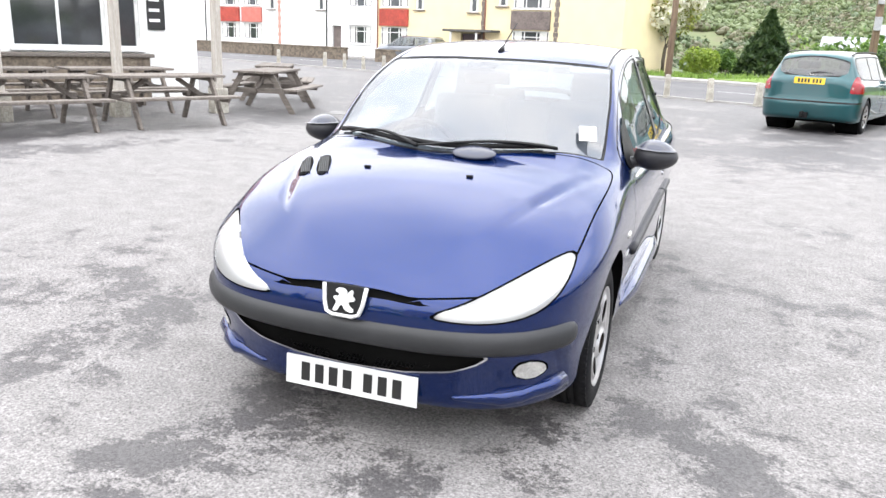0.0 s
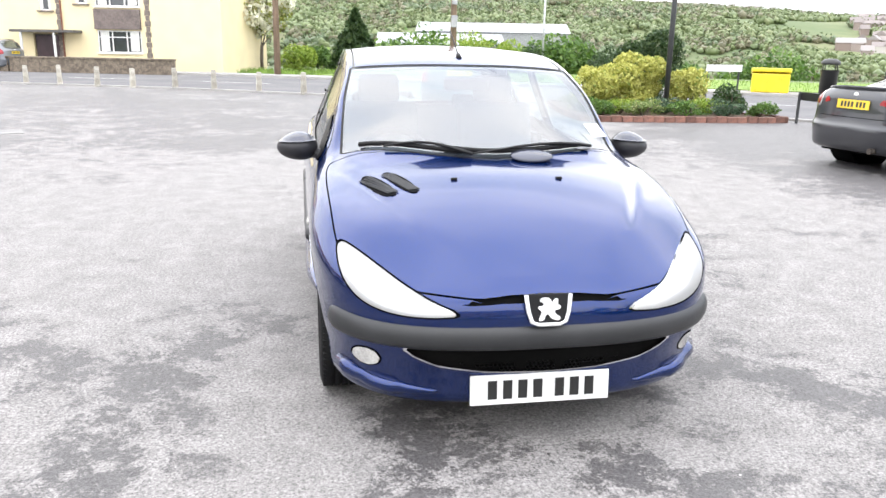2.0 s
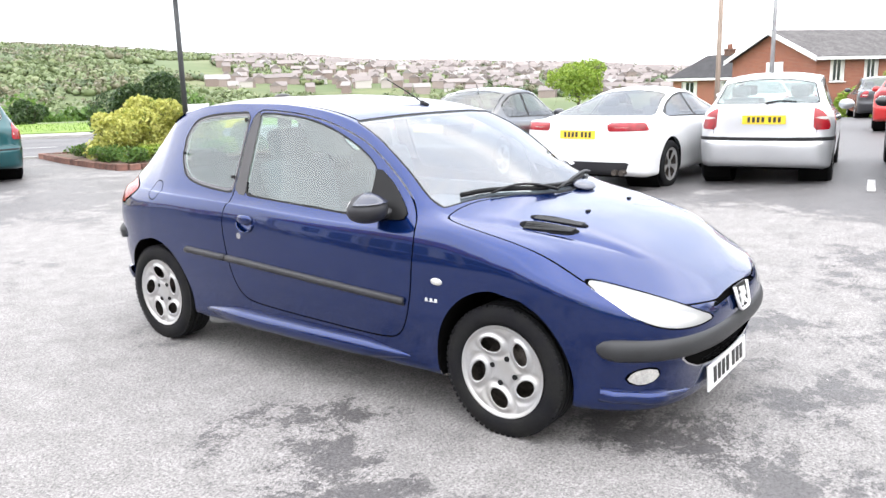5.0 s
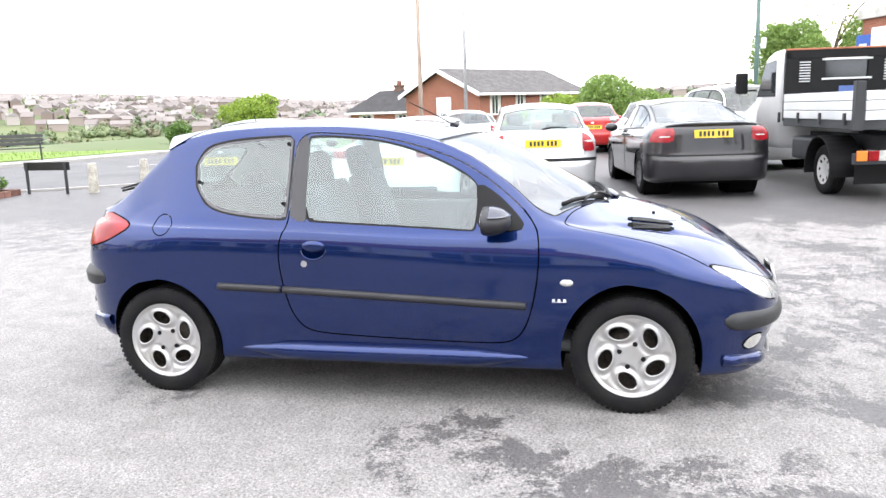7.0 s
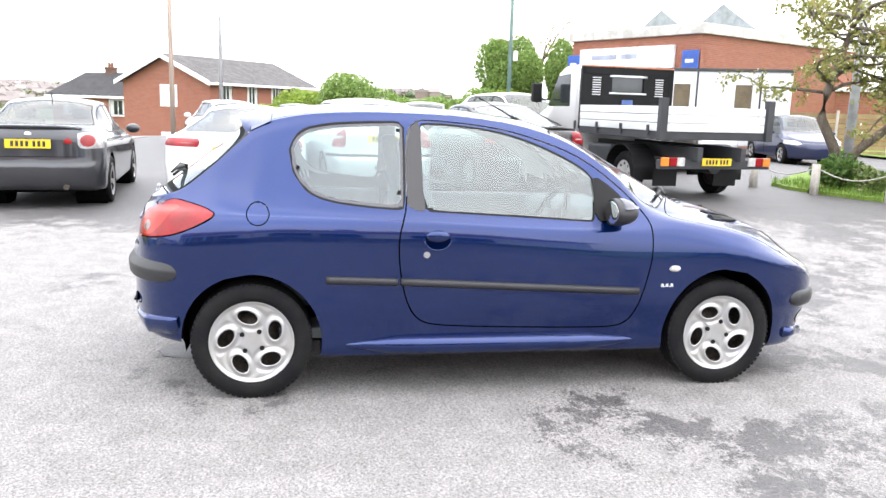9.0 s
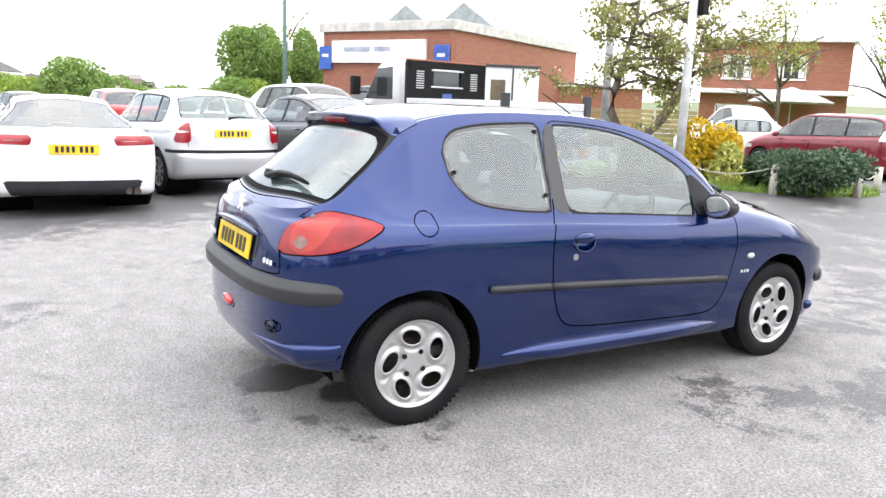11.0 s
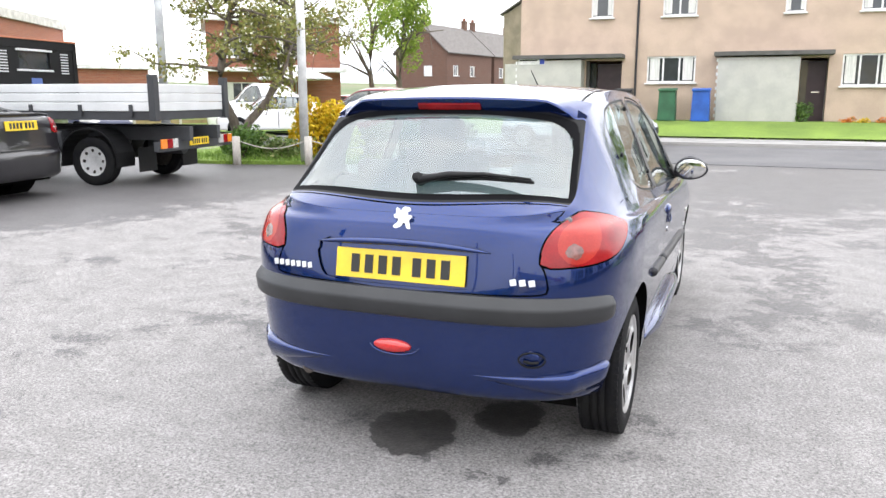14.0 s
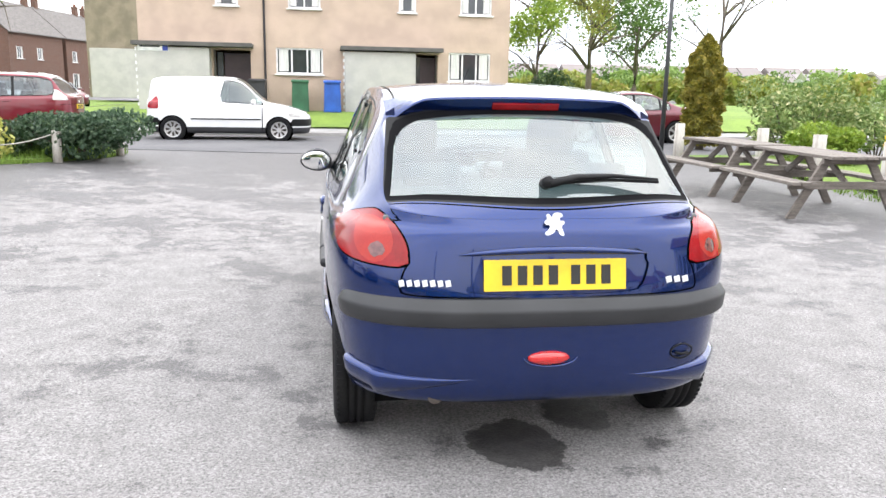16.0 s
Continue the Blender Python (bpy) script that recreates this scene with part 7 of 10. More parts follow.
# cars further back in the lot and along the roads
for nm, lb, x, y, hd, col, shp, kw in (
    ("hatchback_car", "white hatchback further back in the car park", 18.3, 2.9, 20, C_WHITE, hatch(), dict(lamp=((.58, .80), (.80, .98)))),
    ("hatchback_car", "bright red hatchback in the row behind", 18.0, -.6, 5, C_BRIGHT_RED, hatch(), {}),
    ("saloon_car", "silver saloon in the row behind", 20.0, -2.6, 170, C_SILVER, saloon(), {}),
    ("mpv_car", "white people carrier with a high roof", 15.2, -3.1, 200, C_WHITE, hatch(top=1.68, hood=.85, cowl=1.1, low=1.15, belt0=1.0, belt1=1.1), dict(W=.90)),
    ("off_road_car", "black off-road car with white roof", 15.8, -6.1, 195, C_BLACK, hatch(yf=-2.1, yr=2.1, top=1.78, hood=1.02, cowl=1.15, low=1.15, s0=-.8, s1=-.5, r0=1.95, r1=2.02, belt0=1.1, belt1=1.15), dict(W=.90, wheel="plain", glass=DARK_GLASS, side_end=1.8)),
    ("hatchback_car", "silver hatchback near the showroom", 18.6, -9.1, 190, C_SILVER, hatch(), {}),
    ("saloon_car", "dark saloon in the far row", 26.0, 1.0, 15, C_GREY, saloon(), {}),
    ("saloon_car", "white saloon in the far row", 27.0, 4.0, 15, C_WHITE, saloon(), {}),
    ("hatchback_car", "red hatchback in the far row", 27.5, -3.0, 15, C_BRIGHT_RED, hatch(), {}),
    ("hatchback_car", "navy blue hatchback behind the shrub bed", 20.2, -14.6, 168, C_NAVY, hatch(top=1.5), {}),
    ("hatchback_car", "white hatchback by the side street", 13.5, -21.2, 40, C_WHITE, hatch(), {}),
    ("van_car", "white van by the side street", 16.5, -24.5, 40, C_WHITE, hatch(top=1.9, hood=.95, cowl=1.2, low=1.3, belt0=1.1, belt1=1.2), dict(W=.92, no_rear_glass=True, side_end=.2, pillars=())),
    ("saloon_car", "white saloon parked down the street", 18.4, -42.0, 130, C_WHITE, saloon(), {}),
    ("hatchback_car", "maroon hatchback parked down the street", 16.6, -44.5, 130, C_MAROON, hatch(), {}),
    ("hatchback_car", "red hatchback parked on the street", 23.0, -39.0, 150, C_BRIGHT_RED, hatch(), {}),
    ("hatchback_car", "blue hatchback on a drive by the houses", -26.5, 44.0, 165, car_paint("pale_blue_metallic", (.08, .16, .30), .4), hatch(), {}),
):
    put(nm, lb, park(x, y, hd), col, shp, group="cars further off", **{"pillars": (.1, .85), "glass": DARK_GLASS, **kw})


# ---- buildings ----
RENDER_PINK = surf("pebbledash_render", (.52, .40, .32), rough=.95, other=(.44, .34, .27), scale=1.2, fine=.16, grain=45, bump=.4)
RENDER_OLIVE = surf("brown_render", (.26, .22, .16), rough=.95, scale=1.2, fine=.15, grain=45, bump=.4)
PANEL_GREY = surf("pale_grey_panel", (.46, .45, .42), rough=.8, other=(.40, .39, .37), scale=2, fine=.08)
WHITE_RENDER = surf("white_render", (.80, .80, .79), rough=.9, other=(.72, .72, .71), scale=1, fine=.05, bump=.15)
CREAM_RENDER = surf("cream_render", (.74, .63, .40), rough=.9, other=(.68, .58, .37), scale=1, fine=.05, bump=.15)
WHITE_FRAME = surf("white_window_frame", (.80, .80, .80), rough=.4, fine=.03)
WINDOW_DARK = surf("dark_window", (.035, .04, .045), rough=.06, fine=.1, scale=2, spec=.9)
CURTAIN = surf("pale_curtain", (.70, .69, .66), rough=.9, other=(.5, .5, .48), scale=5, stretch=(8, 8, .3))
DOOR_DARK = surf("dark_door", (.055, .028, .035), rough=.4, fine=.1)
CANOPY = surf("dark_canopy", (.11, .105, .10), rough=.8, fine=.15)
SLATE = surf("grey_roof_tiles", (.16, .145, .135), rough=.85, other=(.11, .10, .095), scale=3, fine=.25, grain=9, bump=.5, stretch=(1, 1, 3))
TILE_RED = surf("red_brown_tiles", (.24, .10, .065), rough=.85, scale=3, fine=.25, grain=9, bump=.4)
RED_PANEL = surf("red_tile_panel", (.40, .06, .04), rough=.7, fine=.15, grain=12)
GREY_PANEL = surf("brown_tile_panel", (.16, .13, .12), rough=.8, fine=.15, grain=12)
STONE = surf("brown_stone", (.19, .155, .12), rough=.95, other=(.11, .09, .07), scale=6, fine=.3, grain=18, bump=.7)
WOOD_GREY = surf("weathered_wood", (.205, .18, .158), rough=.85, other=(.115, .098, .086), scale=5, spread=.2, fine=.25, grain=40, bump=.4, stretch=(6, .6, 6), per_piece=.12)
WOOD_POST = surf("pale_timber_post", (.46, .43, .39), rough=.85, other=(.36, .33, .29), scale=4, fine=.2, grain=30, bump=.4, stretch=(6, 6, .6))
GALV = surf("galvanised_steel", (.42, .43, .44), rough=.5, metal=.6, fine=.1)
DARK_STEEL_PAINT = surf("dark_painted_steel", (.035, .037, .040), rough=.5, fine=.1)


def brick_material(name, c1, c2, mortar=(.27, .20, .16)):
    m, n, l, b = principled(name)
    co, mp, br = n.new("ShaderNodeTexCoord"), n.new("ShaderNodeMapping"), n.new("ShaderNodeTexBrick")
    # courses run round the corner: along x + y, rising with z
    sep, add, com = n.new("ShaderNodeSeparateXYZ"), n.new("ShaderNodeMath"), n.new("ShaderNodeCombineXYZ")
    l.new(co.outputs["Object"], mp.inputs["Vector"])
    l.new(mp.outputs["Vector"], sep.inputs[0])
    l.new(sep.outputs["X"], add.inputs[0])
    l.new(sep.outputs["Y"], add.inputs[1])
    l.new(add.outputs[0], com.inputs["X"])
    l.new(sep.outputs["Z"], com.inputs["Y"])
    l.new(com.outputs[0], br.inputs["Vector"])
    br.inputs["Color1"].default_value, br.inputs["Color2"].default_value, br.inputs["Mortar"].default_value = (*c1, 1), (*c2, 1), (*mortar, 1)
    br.inputs["Scale"].default_value = 1.0
    br.inputs["Brick Width"].default_value, br.inputs["Row Height"].default_value, br.inputs["Mortar Size"].default_value = .225, .075, .006
    l.new(br.outputs["Color"], b.inputs["Base Color"])
    bp = n.new("ShaderNodeBump")
    bp.inputs["Strength"].default_value, bp.inputs["Distance"].default_value = .15, .006
    inv = n.new("ShaderNodeMath")
    inv.operation = "SUBTRACT"
    inv.inputs[0].default_value = 1
    l.new(br.outputs["Fac"], inv.inputs[1])
    l.new(inv.outputs[0], bp.inputs["Height"])
    l.new(bp.outputs["Normal"], b.inputs["Normal"])
    b.inputs["Roughness"].default_value = .9
    return m


BRICK_RED = brick_material("red_brick", (.30, .105, .06), (.23, .075, .045))
BRICK_DARK = brick_material("dark_brick", (.15, .075, .05), (.11, .055, .04), (.16, .13, .11))


def wall(name, length, height, thick, holes, material, parent, label=""):
    """An upright wall along x from 0, its face at y = 0 looking to -y, with real openings (u0, v0, u1, v1)."""
    us = sorted({0, length, *(h[0] for h in holes), *(h[2] for h in holes)})
    vs = sorted({0, height, *(h[1] for h in holes), *(h[3] for h in holes)})

    def solid(i, j):
        if not (0 <= i < len(us) - 1 and 0 <= j < len(vs) - 1):
            return False
        u, v = (us[i] + us[i + 1]) / 2, (vs[j] + vs[j + 1]) / 2
        return not any(h[0] < u < h[2] and h[1] < v < h[3] for h in holes)
    bm = bmesh.new()
    for i in range(len(us) - 1):
        for j in range(len(vs) - 1):
            if not solid(i, j):
                continue
            a, b, c, d = us[i], us[i + 1], vs[j], vs[j + 1]
            q = lambda *p: bm.faces.new([bm.verts.new(v) for v in p])
            q((a, 0, c), (b, 0, c), (b, 0, d), (a, 0, d))
            q((b, thick, c), (a, thick, c), (a, thick, d), (b, thick, d))
            if not solid(i - 1, j):
                q((a, thick, c), (a, 0, c), (a, 0, d), (a, thick, d))
            if not solid(i + 1, j):
                q((b, 0, c), (b, thick, c), (b, thick, d), (b, 0, d))
            if not solid(i, j - 1):
                q((a, thick, c), (b, thick, c), (b, 0, c), (a, 0, c))
            if not solid(i, j + 1):
                q((a, 0, d), (b, 0, d), (b, thick, d), (a, thick, d))
    bmesh.ops.remove_doubles(bm, verts=bm.verts[:], dist=1e-4)
    return part(name, bm, material, parent, label)


def window(parent, u0, v0, u1, v1, lights=2, depth=.07, sill=True, curtain=True, transom=False, frame_m=None):
    """A window in an opening of a wall: frame, mullions, panes, sill and a curtain behind."""
    frame_m = frame_m or WHITE_FRAME
    w, h = u1 - u0, v1 - v0
    bm = bmesh.new()
    f = .055
    ring = [[[bm.verts.new((a, depth + e, b)) for a, b in ((u0 + q, v0 + q), (u1 - q, v0 + q), (u1 - q, v1 - q), (u0 + q, v1 - q))] for q in (0, f)] for e in (-.03, .03)]
    for k in range(4):
        j = (k + 1) % 4
        for p, q in ((ring[0][0], ring[0][1]), (ring[0][1], ring[1][1]), (ring[1][1], ring[1][0]), (ring[1][0], ring[0][0])):
            bm.faces.new((p[k], p[j], q[j], q[k]))
    bmesh.ops.recalc_face_normals(bm, faces=bm.faces[:])
    win = part("window", bm, frame_m, parent, "white framed window")
    for k in range(1, lights):
        bm = bmesh.new()
        box(bm, (u0 + w * k / lights, depth, (v0 + v1) / 2), (f, .05, h - 2 * f), .004)
        part("mullion", bm, frame_m, win)
    if transom:
        bm = bmesh.new()
        box(bm, ((u0 + u1) / 2, depth - .004, v0 + h * .70), (w - 2 * f, .045, f * .8), .004)
        part("transom", bm, frame_m, win)
    for k in range(lights):
        bm = bmesh.new()
        box(bm, (u0 + w * (k + .5) / lights, depth + .005, (v0 + v1) / 2), (w / lights - f * .8, .008, h - 2 * f))
        part("pane", bm, WINDOW_DARK, win)
    if curtain:
        for sx, cu in ((-1, u0 + w * .16), (1, u1 - w * .16)):
            bm = bmesh.new()
            box(bm, (cu, depth - .012, (v0 + v1) / 2 + .02), (w * .20, .006, h - 2 * f - .02))
            part("curtain", bm, CURTAIN, win)
    if sill:
        bm = bmesh.new()
        box(bm, ((u0 + u1) / 2, -.02, v0 - .03), (w + .12, .16, .05), .01)
        part("sill", bm, frame_m, win)
    return win


def at(x, y, heading, z=None):
    """Pose of a facade whose left end stands at (x, y) and that runs along heading degrees."""
    return pose(x, y, float(land((x, y))[0]) if z is None else z, 0, 0, heading)


def gable_roof(parent, L, D, z, rise, material, over=.25, front=0.0):
    bm = bmesh.new()
    t = .10
    for s in (0, 1):
        y0, y1 = (front - over, D / 2 + front) if s == 0 else (D + front + over, D / 2 + front)
        z0 = z - rise * over / (D / 2)
        vs = [(-over, y0, z0), (L + over, y0, z0), (L + over, y1, z + rise), (-over, y1, z + rise)]
        lo, hi = [bm.verts.new(v) for v in vs], [bm.verts.new((a, b, c + t)) for a, b, c in vs]
        bm.faces.new(lo), bm.faces.new(hi[::-1])
        for k in range(4):
            bm.faces.new((lo[k], lo[(k + 1) % 4], hi[(k + 1) % 4], hi[k]))
    bmesh.ops.recalc_face_normals(bm, faces=bm.faces[:])
    return part("roof", bm, material, parent, "pitched tiled roof")


def shell(parent, L, D, H, material, rise=0.0, thick=.25):
    """Back and end walls of a house, with gables if it has a pitched roof."""
    bm = bmesh.new()
    box(bm, (L / 2, D - thick / 2, H / 2), (L, thick, H))
    part("wall", bm, material, parent)
    for x in (thick / 2, L - thick / 2):
        bm = bmesh.new()
        o = [(thick + .003, 0), (D - thick - .003, 0), (D - thick - .003, H)] + ([(D / 2, H + rise * .98)] if rise else []) + [(thick + .003, H)]
        prism(bm, o, thick, lambda u, v, d, x=x: (x - thick / 2 + d, u, v))
        part("wall", bm, material, parent, "end wall")


def chimney(parent, x, y, z, h, material, w=.6):
    bm = bmesh.new()
    box(bm, (x, y, z + h / 2), (w, w * .8, h), .01)
    box(bm, (x, y, z + h), (w + .1, w * .8 + .1, .12), .02)
    c = part("chimney", bm, material, parent, "brick chimney")
    for dx in (-.14, .14):
        bm = bmesh.new()
        rod(bm, (x + dx, y, z + h + .05), (x + dx, y, z + h + .38), .10, .08, n=10)
        part("chimney_pot", bm, TILE_RED, c)


def pebbledash_flats():
    """Two-storey pebbledash block with recessed porches, south of the car park."""
    L = 13.1
    th = tagged(empty("apartment_building", at(-6.06, -24.5, 0, .50) @ pose(L, 0, 0, 0, 0, 180)), "two-storey pink pebbledash houses with grey porch panels", "building")
    # measured along the front from its east end
    X = lambda x: 7.04 - x
    up = [(X(4.44), 3.62, X(3.66), 4.72), (X(1.95), 3.60, X(.82), 4.72), (X(-1.96), 3.58, X(-2.58), 4.72), (X(-4.20), 3.56, X(-5.36), 4.72)]
    low = [(X(2.40), 1.34, X(.76), 2.24), (X(-3.80), 1.20, X(-5.36), 2.22)]
    doors = [(X(4.55), .0, X(3.28), 2.12), (X(-2.56), .0, X(-3.40), 2.12)]
    # the front stands in the y = 0 plane, looking to -y of the thing
    wall("wall", L, 5.6, .28, up + low + doors, RENDER_PINK, th)
    for h in up:
        window(th, *h, lights=1 if h[2] - h[0] < .9 else 2)
    for h in low:
        window(th, *h, lights=3)
    for h, pan in zip(doors, ((X(7.0), X(4.62)), (X(.0), X(-2.52)))):
        bm = bmesh.new()
        box(bm, ((h[0] + h[2]) / 2 + .12, .62, 1.02), (.92, .05, 2.04), .01)
        d = part("door", bm, DOOR_DARK, th, "dark front door")
        bm = bmesh.new()
        box(bm, ((h[0] + h[2]) / 2 + .12, .588, 1.0), (.26, .012, .045), .004)
        part("letter_box", bm, CHROME, d)
        bm = bmesh.new()
        box(bm, (h[0] + .15, .60, 1.05), (.22, .03, 2.0))
        part("side_pane", bm, WINDOW_DARK, d)
        for u in (h[0] - .03, h[2] + .03):
            bm = bmesh.new()
            box(bm, (u, .34, 1.06), (.06, .64, 2.12))
            part("porch_cheek", bm, PANEL_GREY, th)
        bm = bmesh.new()
        box(bm, ((pan[0] + pan[1]) / 2, -.30, 1.09), (pan[1] - pan[0], .62, 2.10), .01)
        part("porch_panel", bm, PANEL_GREY, th, "pale grey panelled porch box")
        bm = bmesh.new()
        box(bm, ((pan[0] + h[2]) / 2 - .02, -.33, 2.26), (h[2] - pan[0] + .25, .85, .14), .015)
        part("canopy", bm, CANOPY, th, "flat dark canopy over the door")
        for k in range(9):
            bm = bmesh.new()
            box(bm, (pan[0] - .03, -.52, .22 + k * .23), (.05, .12, .11), .008)
            part("quoin", bm, WHITE_FRAME, th)
        bm = bmesh.new()
        box(bm, ((h[0] + h[2]) / 2, -.45, -.06), (1.6, .9, .16), .02)
        box(bm, ((h[0] + h[2]) / 2, -1.0, -.18), (1.6, .5, .14), .02)
        part("step", bm, KERB, th)
    bm = bmesh.new()
    rod(bm, (X(2.78), -.05, 0), (X(2.78), -.05, 5.5), .04)
    part("downpipe", bm, GREY_PLASTIC, th)
    shell(th, L, 7.5, 5.6, RENDER_PINK, rise=1.7)
    gable_roof(th, L, 7.5, 5.6, 1.8, SLATE)
    # street name board on the porch, lettering as plain bars
    bm = bmesh.new()
    box(bm, (X(6.45), -.62, 2.13), (1.0, .015, .26), .004)
    sg = part("street_name_board", bm, WHITE_FRAME, th, "white street name board with blue end")
    bm = bmesh.new()
    box(bm, (X(6.45) + .40, -.631, 2.13), (.18, .006, .24))
    part("blue_end", bm, surf("sign_blue", (.03, .06, .35), rough=.5), sg)
    bm = bmesh.new()
    box(bm, (X(6.45) - .10, -.631, 2.15), (.66, .006, .05))
    part("name_bar", bm, BAR_BLACK, sg)
    # brown rendered houses further back, their gable towards the car park
    th2 = tagged(empty("apartment_building", at(8.2, -55.0, -90, .4)), "brown rendered houses with a pale lower storey behind the flats", "building")
    wall("wall", 10, 7.2, .25, [], RENDER_OLIVE, th2)
    shell(th2, 10, 8.9, 7.2, RENDER_OLIVE, rise=2.6)
    gable_roof(th2, 10, 8.9, 7.2, 2.7, SLATE)
    bm = bmesh.new()
    box(bm, (-.10, 4.45, 1.7), (.20, 8.5, 3.4), .02)
    part("porch_panel", bm, PANEL_GREY, th2)


def terrace_houses():
    """Rendered terrace across the main road: cream and white pairs with coloured panels between the bays."""
    a = math.degrees(math.atan2(37.2 - 40.25, -4.8 + 16.7))
    d = Vector((math.cos(radians(a)), math.sin(radians(a))))
    east = Vector((-4.75, 37.3))
    quoin = surf("quoin_stone", (.20, .165, .14), rough=.9, other=(.13, .11, .10), scale=6, fine=.2, bump=.3)
    pink_quoin = surf("quoin_brick", (.52, .30, .25), rough=.9, other=(.44, .24, .20), scale=6, fine=.2, bump=.3)
    pink_panel = surf("panel_faded_red", (.52, .17, .14), rough=.8, other=(.46, .14, .11), scale=3, fine=.15, bump=.15)
    # every house by its distances from the east end: start, end, wall, eaves, bays (from, to, panel), small windows (at, sill), door (from, to, top), quoins, garden wall
    rows = ((0.0, 8.35, CREAM_RENDER, 5.2, ((4.2, 6.5, GREY_PANEL),), ((7.2, 3.25),), None, ((3.8, quoin),), (.6, 8.3), "cream rendered terraced house with a grey panel"),
            (8.35, 16.2, CREAM_RENDER, 5.2, ((13.8, 15.9, RED_PANEL),), ((9.1, 2.9), (12.95, 3.0)), (8.45, 9.9, 1.75), ((8.42, quoin),), (8.4, 12.4), "yellow rendered terraced house with a red panel"),
            (16.2, 20.5, WHITE_RENDER, 5.2, ((16.65, 18.55, None),), (), (19.2, 20.0, 1.95), (), (14.6, 20.4), "white rendered terraced house"),
            (20.5, 32.6, WHITE_RENDER, 4.05, ((26.6, 28.5, pink_panel), (28.9, 30.9, RED_PANEL)), ((21.0, 2.9), (25.6, 2.9)), (31.2, 32.1, 2.0), ((24.85, pink_quoin),), (20.6, 32.5), "white rendered terraced house with red panels and quoins"),
            (32.6, 39.0, WHITE_RENDER, 5.2, ((34.0, 36.0, RED_PANEL),), ((37.5, 3.0),), (37.0, 38.0, 2.0), (), (32.7, 38.9), "white rendered end house"))
    for s0, s1, mat, H, bays, smalls, door, quoins, garden, lab in rows:
        w_ = s1 - s0
        p = east - d * s1
        th = tagged(empty("house", pose(p.x, p.y, -.15, 0, 0, a)), lab, "house", group="terrace across the road")
        top = min(4.35, H - .12)
        openings = [(s1 - b1, z0, s1 - b0, z1) for b0, b1, _ in bays for z0, z1 in ((1.02, 2.12), (3.28, top))]
        small = [(s1 - c - .28, z + .15, s1 - c + .28, min(z + 1.1, H - .1)) for c, z in smalls]
        ways = [(s1 - door[1], 0, s1 - door[0], door[2] + .15)] if door else []
        wall("wall", w_ - .01, H, .25, openings + small + ways, mat, th)
        for h in openings:
            window(th, *h, lights=3, transom=h[1] < 2)
        for h in small:
            win = window(th, *h, lights=1, sill=False)
            bm = bmesh.new()
            box(bm, ((h[0] + h[2]) / 2, -.03, h[1] - .04), (.85, .16, .07), .01)
            part("sill", bm, quoin, win, "brown stone sill")
        for u0, z0, u1, z1 in ways:
            bm = bmesh.new()
            box(bm, ((u0 + u1) / 2, .16, z1 / 2 - .01), (u1 - u0 - .06, .06, z1 - .04), .01)
            part("door", bm, DOOR_DARK if mat is CREAM_RENDER else GREY_PANEL, th, "front door")
            if mat is CREAM_RENDER:
                bm = bmesh.new()
                box(bm, ((u0 + u1) / 2 + .25, -.45, z1 + .13), (3.3, 1.0, .13), .01)
                part("canopy", bm, CANOPY, th, "dark flat canopy")
                for u in (u0 - .14, u1 + .14):
                    bm = bmesh.new()
                    box(bm, (u, -.85, z1 / 2 + .03), (.09, .09, z1 + .06), .01)
                    part("canopy_post", bm, WHITE_FRAME, th)
        for b0, b1, pan in bays:
            # the bay stands a little proud of the wall, panel between its windows
            bm = bmesh.new()
            box(bm, (s1 - (b0 + b1) / 2, -.07, 2.66), (b1 - b0 + .1, .14, .98), .01)
            part("panel", bm, pan or mat, th, "tiled panel between the windows")
        for at_, stone in quoins:
            for k in range(int(H / .26)):
                bm = bmesh.new()
                box(bm, (s1 - at_, -.012, .13 + .26 * k), (.30 if k % 2 else .20, .03, .25), .008)
                part("quoin", bm, stone, th)
        bm = bmesh.new()
        rod(bm, (.06, -.05, .0), (.06, -.05, H - .1), .04, n=8)
        part("downpipe", bm, BLACK_TRIM if mat is WHITE_RENDER else TILE_RED, th)
        bm = bmesh.new()
        box(bm, (w_ / 2, -.08, H - .04), (w_ - .05, .14, .12), .01)
        part("gutter", bm, BLACK_TRIM, th)
        shell(th, w_ - .01, 7.5, H, mat, rise=2.2)
        gable_roof(th, w_ - .02, 7.5, H, 2.3, TILE_RED if mat is WHITE_RENDER else SLATE, over=.02)
        chimney(th, w_ - .5, 3.6, H + 1.8, 1.2, BRICK_RED)
        # front garden wall
        bm = bmesh.new()
        g0, g1 = s1 - garden[1], s1 - garden[0]
        box(bm, ((g0 + g1) / 2, -4.6, .36), (g1 - g0, .25, .85), .02)
        box(bm, ((g0 + g1) / 2, -4.6, .82), (g1 - g0 + .04, .32, .08), .02)
        part("garden_wall", bm, STONE, th, "low stone garden wall")


